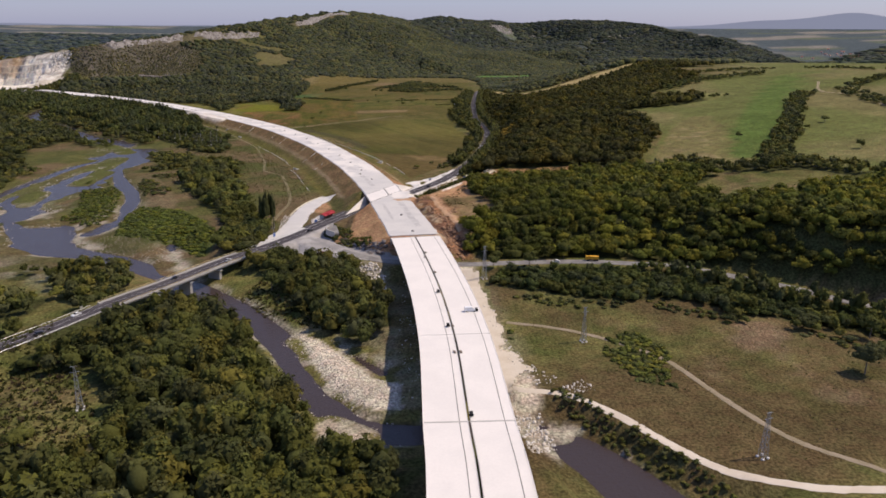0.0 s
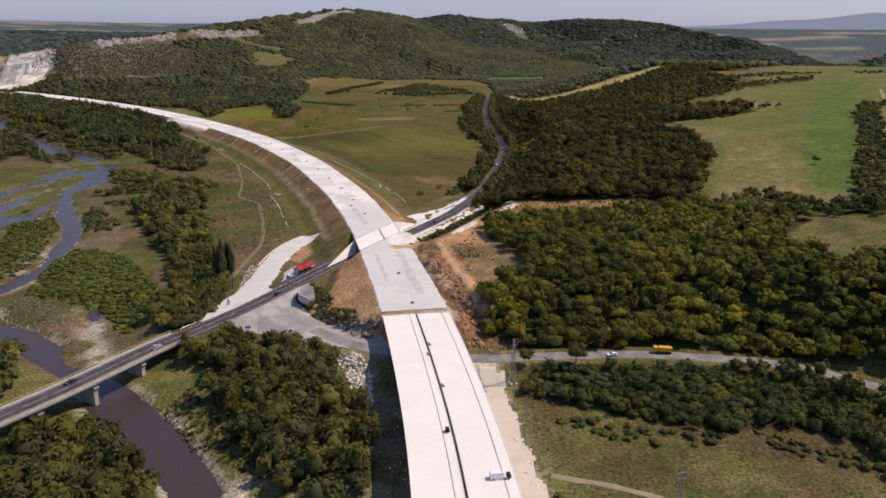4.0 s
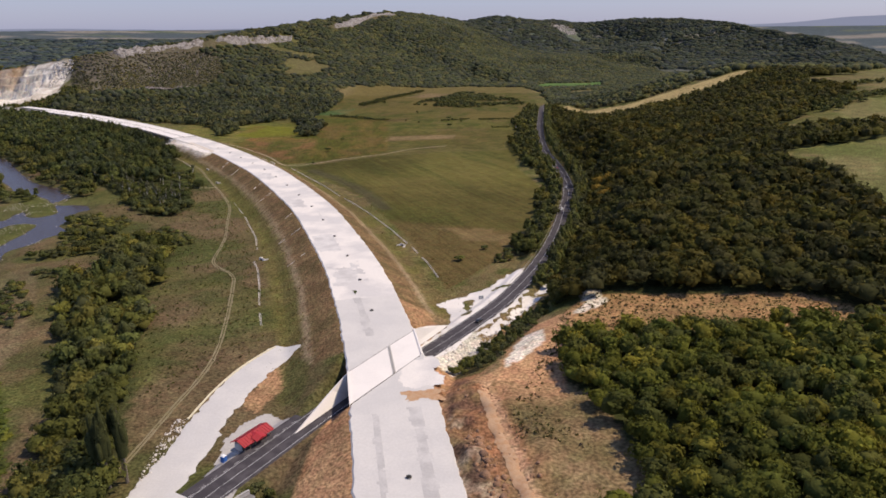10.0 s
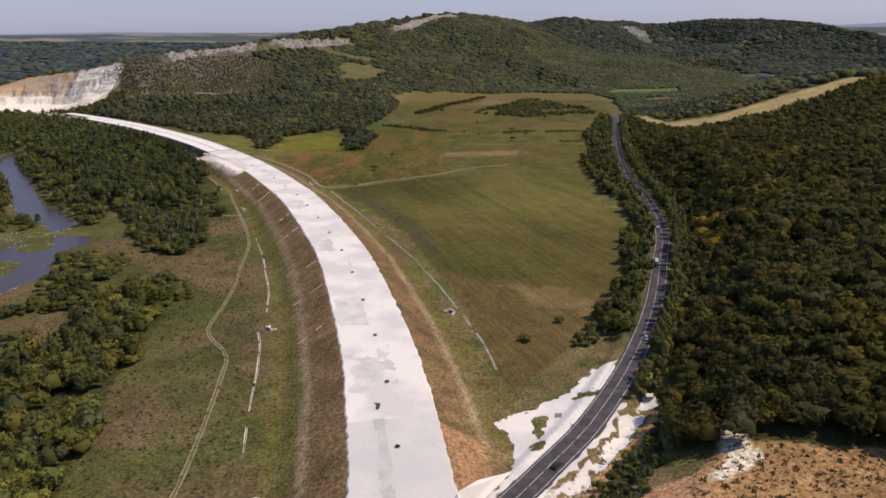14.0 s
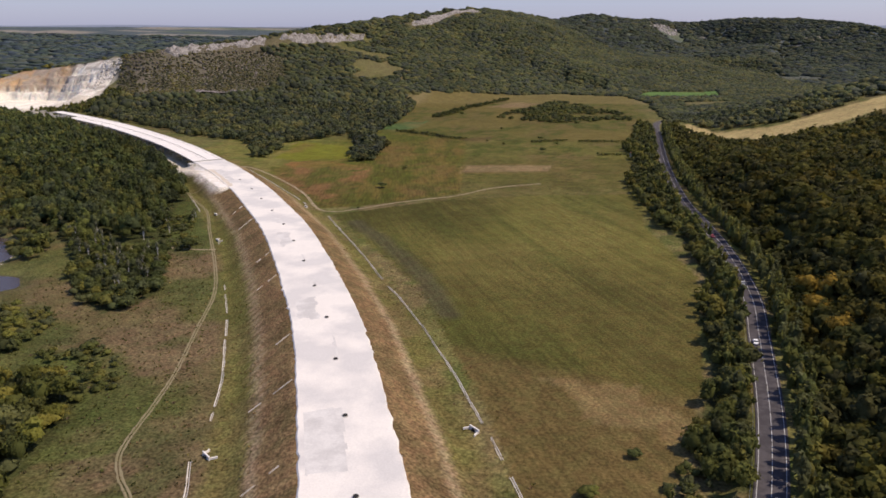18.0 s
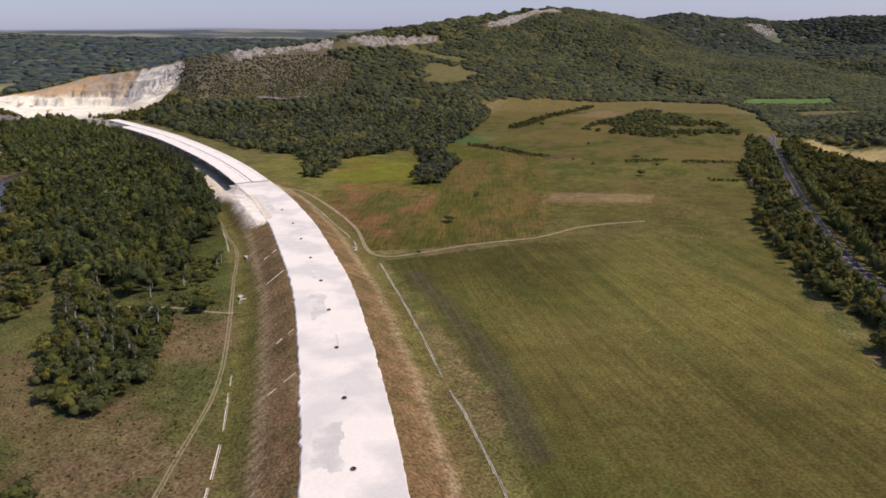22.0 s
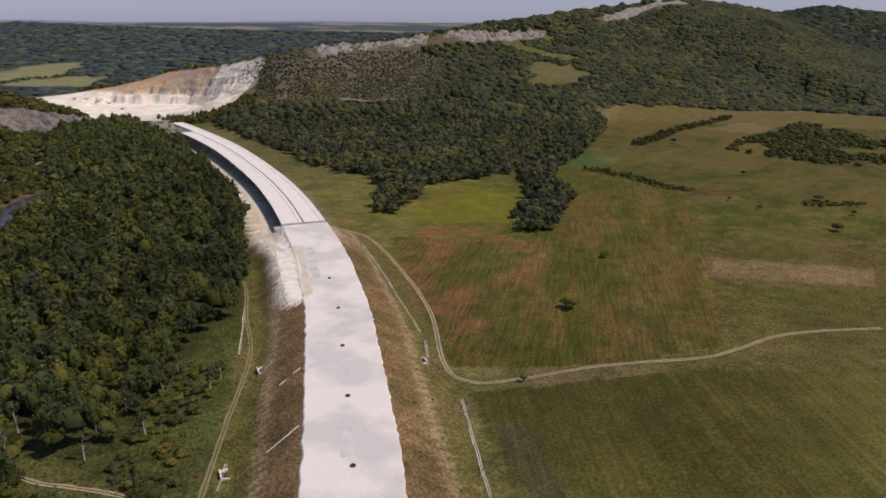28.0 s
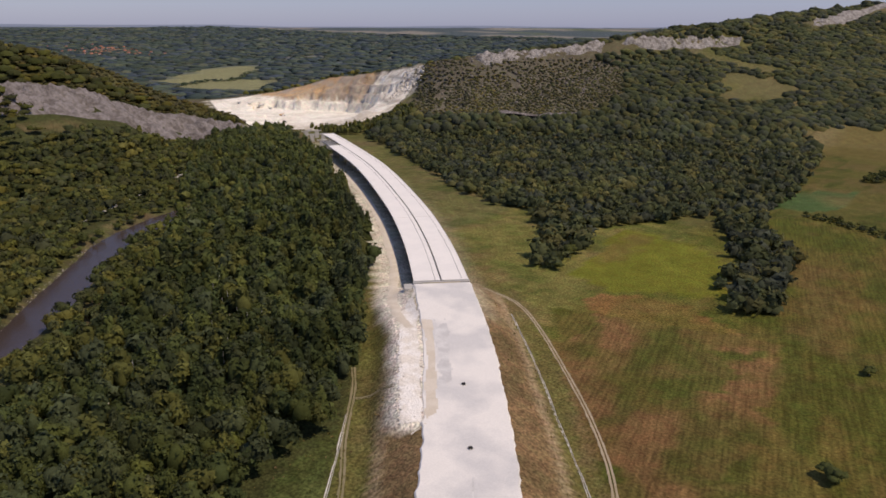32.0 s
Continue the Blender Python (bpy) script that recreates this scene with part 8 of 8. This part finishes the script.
# ---- single trees ----
def tree(x, y, h, r, tint, label, seed, K=420, low=0.18, bark=None, group="", lean=0.0):
    z = gz(x, y)
    t = thing("tree", label, "tree", group, place=(x, y, z))
    rng = np.random.default_rng(seed)
    sh = Shape().tube((0, 0, -0.3), (lean, 0, h * 0.45), 0.035 * h * 0.5 + 0.06, 0.02 * h * 0.5 + 0.03, 7)
    sh.tube((lean, 0, h * 0.45), (lean * 1.3, 0, h * 0.85), 0.02 * h * 0.5 + 0.03, 0.03, 6)
    part("trunk", sh, bark or M_BARK, t)
    for k in range(5):
        a = rng.uniform(0, 6.28)
        z0 = h * rng.uniform(0.25, 0.55)
        part("limb", Shape().tube((lean * z0 / h, 0, z0), (math.cos(a) * r * 0.65, math.sin(a) * r * 0.65, z0 + h * 0.22), 0.09, 0.03, 5), bark or M_BARK, t)
    v, f, c = crowns(np.array([(lean, 0, 0)]), np.array([h]), np.array([r]), np.array([tint]), K, seed, low, 4 if K < 100 else 9, 0.3 if K < 100 else 0.66)
    part("crown", quick_mesh("crown", v, f, M_LEAF, True, c), None, t)
    return t


_g = LEAF_COLORS
for k, (x, y, h, r, ci, lab) in enumerate((
    (170, 258, 15, 7.5, 3, "spreading broadleaf tree alone in the dry meadow"), (192, 293, 12, 5.5, 0, "broadleaf tree at the meadow edge"), (147, 321, 11, 5.5, 2, "bushy tree on the meadow slope"),
    (265, 639, 7, 3.6, 1, "small round tree in a hill field"), (365, 686, 7, 4.5, 1, "round tree on hill pasture"), (240, 452, 6, 3.5, 0, "small tree in a hill clearing"), (330, 560, 8, 4.5, 0, "tree on hill pasture"),
    (420, 620, 8, 5, 2, "lone tree on hill pasture"), (520, 760, 8, 5, 1, "lone dark tree on hill pasture"), (450, 520, 8, 5, 0, "lone tree on lower pasture"), (600, 900, 9, 6, 0, "lone tree near the hill crest"), (395, 470, 7, 4, 1, "small tree by a hedge"),
    (-202, 1103, 5, 5.4, 1, "low round bush in the crop field"), (-204, 1192, 4, 3.8, 0, "low bush in the far crop"), (-139, 1477, 5, 2.6, 1, "small round tree on the meadow"), (-224, 1663, 7, 4.5, 1, "round tree beside a hedge"), (-82, 1392, 5, 5.5, 1, "dark round bush on the meadow"), (-74, 1300, 6, 5, 1, "dark round tree in the meadow"), (-199, 1021, 3, 1.6, 1, "small bush at the track side"), (-26, 690, 3.4, 4.2, 2, "low round bush in dry grass"),
    (-12, 712, 3, 3, 1, "low bush in dry grass"), (-144, 1367, 4, 2.2, 0, "small bush on the meadow"), (-122, 1345, 4, 2.2, 0, "small bush on the meadow"), (-60, 1352, 4, 2.5, 1, "small tree on the meadow"), (-378, 1262, 9, 5.5, 0, "broadleaf tree at the wood edge"), (-370, 1235, 6, 4, 1, "dense bush beside the field"),
    (-92, 358, 13, 6, 1, "tall riverside willow beside the bridge"), (-62, 334, 13, 6, 0, "tall riverside willow near the gravel bar"), (-50, 322, 12, 5, 3, "riverside poplar near the viaduct"), (-118, 300, 12, 6.5, 2, "willow on the river bank"), (-140, 205, 9, 6, 2, "broad bush at a clearing edge"),
    (-132, 190, 8, 5.5, 0, "broad bush at a clearing edge"), (-147, 447, 7, 5, 2, "willow on the river flat"), (70, 392, 12, 5, 2, "roadside tree leaning over the road"), (48, 374, 11, 4.5, 0, "young tree at the road bank"), (28, 374, 8, 3.5, 0, "young tree near the pylon"),
    (-274, 903, 9, 6.5, 1, "dark round bush beside the track"), (-238, 757, 5, 4.5, 0, "round bush on the river flat"), (-345, 940, 8, 5, 4, "yellowing bush at the wood edge"), (76, 852, 14, 6.5, 4, "autumn-yellow tree above the road"), (72, 826, 14, 6.5, 4, "autumn-yellow tree above the road"), (80, 836, 14, 6, 4, "autumn-yellow tree above the road"), (72, 795, 13, 5.5, 4, "autumn-yellow tree above the road"),
)):
    col = _g[ci] * (np.array([1.9, 1.35, 0.9]) if "autumn" in lab else 1.0)
    tree(x, y, h, r, col, lab, 300 + k)
for k, (x, y, h) in enumerate(((-123, 467, 27), (-120, 466, 30), (-116, 469, 31), (-118.5, 472, 28), (-124.5, 472, 24))):
    tree(x, y, h, 2.8, _g[5] * 0.95, "tall slim dark poplar beside the earth track", 360 + k, 420, -0.03, group="row of poplars")
# bare pale birches at the wood edge
rng = np.random.default_rng(77)
for k in range(34):
    a, b = rng.random(2)
    x, y = -300 - 150 * a + 14 * b, 905 + 110 * a * 0.6 + 60 * b
    if gz(x, y) < WATER_Z + 1:
        continue
    tree(x, y, rng.uniform(8, 13), rng.uniform(1.4, 2.4), np.array([0.1, 0.105, 0.05]), "slender pale-barked birch with thin foliage", 400 + k, 90, 0.35, M_BIRCH, "birches", rng.uniform(-0.5, 0.5))
_x, _y = scatter([(-398, 946), (-350, 915), (-300, 893), (-274, 872), (-262, 850), (-256, 808), (-300, 840), (-350, 890)], 11, 83)
for k, (x, y) in enumerate(zip(_x[:46], _y[:46])):
    tree(x, y, rng.uniform(9, 14), rng.uniform(1.2, 2.0), np.array([0.13, 0.13, 0.075]), "slender pale-barked birch with thin foliage", 450 + k, 80, 0.35, M_BIRCH, "birches", rng.uniform(-0.5, 0.5))
# pale trunks inside the poplar wood
_x, _y = scatter([(-400, 1020), (-430, 1070), (-490, 1090), (-480, 1040), (-430, 1000)], 9, 78)
_t = Shape()
for x, y in zip(_x, _y):
    h = rng.uniform(9, 14)
    z = gz(x, y)
    _t.tube((x, y, z - 0.3), (x + rng.uniform(-0.5, 0.5), y, z + h), 0.18, 0.06, 4, False)
tagged(new("tree_trunks", _t.mesh("tree_trunks", M_BIRCH)), "pale trunks showing among the poplars", "trunks", kind="stuff")

# rough grass and weeds, in tufts
def tufts(label, poly, n, size, colors, seed, mask=None):
    pts, rng = strew(poly, n, seed)
    if mask is not None:
        pts = pts[mask(pts[:, 0], pts[:, 1])]
    n = len(pts)
    K = 5
    a = rng.uniform(0, 6.28, (n, K))
    s = (size * rng.uniform(0.5, 1.6, n))[:, None]
    d = np.stack([np.cos(a), np.sin(a)], 2)
    root = pts[:, None, :2] + d * (0.35 * s)[..., None]
    tip = pts[:, None, :2] + d * (rng.uniform(0.3, 1.0, (n, K)) * s)[..., None]
    side = np.stack([-d[..., 1], d[..., 0]], 2) * (0.45 * s)[..., None]
    z = pts[:, None, 2].repeat(K, 1)
    v = np.stack([np.concatenate([root - side, z[..., None] - 0.05], 2), np.concatenate([root + side, z[..., None] - 0.05], 2), np.concatenate([tip, (z + s * rng.uniform(0.35, 0.8, (n, K)))[..., None]], 2)], 2)
    col = colors[rng.integers(0, len(colors), n)] * rng.uniform(0.75, 1.25, (n, 1))
    c = np.repeat(col, K * 3, 0)
    me = quick_mesh("grass", v.reshape(-1, 3), np.arange(n * K * 3).reshape(-1, 3), M_LEAF, False, c)
    return tagged(new("grass", me), label, "grass", kind="stuff")


DRY = np.array([(0.12, 0.095, 0.045), (0.085, 0.08, 0.028), (0.06, 0.066, 0.02), (0.1, 0.072, 0.045)])
LUSH = np.array([(0.06, 0.07, 0.018), (0.075, 0.078, 0.02), (0.05, 0.058, 0.016)])
tufts("dry tussock grass and weeds in a meadow", [(28, 340), (200, 300), (220, 200), (130, 190), (95, 196), (60, 240), (30, 300)], 900, 0.45, DRY * 2.0, 501)
tufts("weeds and low scrub on the river flat", [(-110, 560), (-128, 640), (-175, 740), (-240, 870), (-330, 1000), (-345, 900), (-290, 720), (-230, 600), (-170, 520), (-130, 520)], 3500, 0.7, np.vstack([DRY, LUSH]) * 1.35, 502)
tufts("brown dry weeds on the embankment slope", [(-72, 545), (-150, 740), (-255, 930), (-345, 1055), (-385, 1040), (-290, 905), (-190, 725), (-110, 545)], 1600, 0.55, DRY * np.array([2.0, 1.8, 1.5]), 503, lambda x, y: near(MW[::3], x, y)[0] > 17)
tufts("brown dry weeds on the embankment slope", [(-20, 600), (-75, 735), (-160, 885), (-270, 1045), (-380, 1165), (-345, 1165), (-215, 1000), (-110, 855), (-25, 660)], 1600, 0.55, DRY * np.array([2.0, 1.8, 1.5]), 504, lambda x, y: near(MW[::3], x, y)[0] > 17)
tufts("grass clumps and weeds in clearings by the river", [(-100, 380), (-40, 345), (-30, 310), (-60, 310), (-110, 340)], 1500, 1.0, np.vstack([DRY, LUSH]), 506)
tufts("rough grass in a wood clearing", [(-110, 200), (-200, 130), (-230, 260), (-180, 300), (-140, 250)], 3000, 1.2, np.vstack([DRY, LUSH]), 507)
tufts("stubble and weeds on the knoll", [(24, 575), (38, 592), (125, 580), (172, 530), (110, 548), (28, 552), (10, 500), (24, 470), (-2, 480)], 1500, 0.7, DRY * 1.3, 508)

# ---- far villages ----
def house(x, y, s, rz):
    t = thing("house", "far pale village house with a red tiled roof", "house", "village houses", place=(x, y, gz(x, y)), rz=rz)
    part("wall", Shape().box((0, 0, 2.0 * s), (9 * s, 7 * s, 5.0 * s)), M_WALL, t)
    part("roof", Shape().add([(-5 * s, -4 * s, 4.4 * s), (5 * s, -4 * s, 4.4 * s), (5 * s, 4 * s, 4.4 * s), (-5 * s, 4 * s, 4.4 * s), (-4.4 * s, 0, 7 * s), (4.4 * s, 0, 7 * s)], [(0, 1, 5, 4), (1, 2, 5), (2, 3, 4, 5), (3, 0, 4), (3, 2, 1, 0)]), M_TILE, t)
    return t


rng = np.random.default_rng(91)
_h = house(-2760, 2230, 1.0, 0.3)
for k in range(60):
    x, y = -2760 + rng.normal(0, 120), 2230 + rng.normal(0, 60)
    copy_thing(_h, Matrix.Translation((x, y, gz(x, y))) @ Matrix.Rotation(rng.uniform(0, 3), 4, "Z"))
for k in range(50):
    x, y = 1570 + rng.normal(0, 70), 2820 + rng.normal(0, 90)
    copy_thing(_h, Matrix.Translation((x, y, gz(x, y))) @ Matrix.Rotation(rng.uniform(0, 3), 4, "Z"))
# woods of the far country, most with haze blued into their leaf colour
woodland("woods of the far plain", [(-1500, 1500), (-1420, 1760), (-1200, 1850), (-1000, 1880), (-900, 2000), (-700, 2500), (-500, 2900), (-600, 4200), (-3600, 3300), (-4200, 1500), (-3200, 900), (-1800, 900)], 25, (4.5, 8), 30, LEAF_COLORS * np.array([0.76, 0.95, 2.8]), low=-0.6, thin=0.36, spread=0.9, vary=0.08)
woodland("wood on the quarry brow", [(-1330, 1745), (-1260, 1782), (-1150, 1812), (-1030, 1822), (-940, 1800), (-890, 1782), (-840, 1850), (-900, 1950), (-1100, 1920), (-1330, 1850)], 11, (7, 11), 31)
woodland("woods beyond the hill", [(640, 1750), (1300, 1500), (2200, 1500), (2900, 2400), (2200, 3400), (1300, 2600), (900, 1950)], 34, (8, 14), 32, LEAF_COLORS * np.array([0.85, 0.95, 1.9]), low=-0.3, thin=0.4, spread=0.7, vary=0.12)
woodland("wood behind the long stubble field", [(118, 1580), (146, 1492), (205, 1452), (330, 1502), (440, 1512), (560, 1470), (760, 1750), (420, 1700), (160, 1560)], 12, (6, 11), 92, LEAF_COLORS * np.array([0.95, 0.98, 1.5]), low=-0.2, spread=0.7)
belt("hedge across the plain's open field", [(-1790, 1900), (-1830, 2010), (-1800, 2080), (-1900, 2230)], 30, 11, (4, 8), 94, 0.2, LEAF_COLORS * np.array([0.7, 0.85, 1.6]))
belt("dark trees along the hill crest", [(440, 1225), (520, 1260), (600, 1240), (700, 1180), (840, 1100)], 20, 7, (3, 7), 72, 0.4)

# blue hills at the skyline: glowing strips whose blue stands in for haze
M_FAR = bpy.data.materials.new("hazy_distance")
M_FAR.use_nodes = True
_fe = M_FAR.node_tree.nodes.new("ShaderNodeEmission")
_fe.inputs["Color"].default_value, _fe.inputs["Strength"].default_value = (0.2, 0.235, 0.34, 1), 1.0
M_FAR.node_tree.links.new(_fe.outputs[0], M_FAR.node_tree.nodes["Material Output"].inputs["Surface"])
_az = np.radians(np.arange(-75, 66, 0.4))
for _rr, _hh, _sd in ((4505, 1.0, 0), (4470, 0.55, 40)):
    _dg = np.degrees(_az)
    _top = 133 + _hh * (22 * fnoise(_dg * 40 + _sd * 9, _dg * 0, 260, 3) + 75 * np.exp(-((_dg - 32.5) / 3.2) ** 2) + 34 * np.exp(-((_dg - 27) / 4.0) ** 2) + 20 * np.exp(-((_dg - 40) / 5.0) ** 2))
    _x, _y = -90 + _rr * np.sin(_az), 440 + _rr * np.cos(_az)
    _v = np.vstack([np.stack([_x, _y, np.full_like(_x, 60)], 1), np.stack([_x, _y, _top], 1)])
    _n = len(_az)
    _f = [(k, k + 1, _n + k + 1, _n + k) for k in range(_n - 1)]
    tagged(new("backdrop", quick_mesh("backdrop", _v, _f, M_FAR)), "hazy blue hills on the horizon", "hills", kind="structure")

_fr = draped([(-560, 880, 0), (-610, 965, 0), (-659, 1045, 0), (-692, 1102, 0), (-726, 1155, 0), (-800, 1265, 0), (-883, 1372, 0), (-960, 1460, 0)], 3.4, 0.8, 4)
tagged(new("road", _fr.mesh("road", M_CONC)), "pale road along the far river bank", "road", kind="structure")
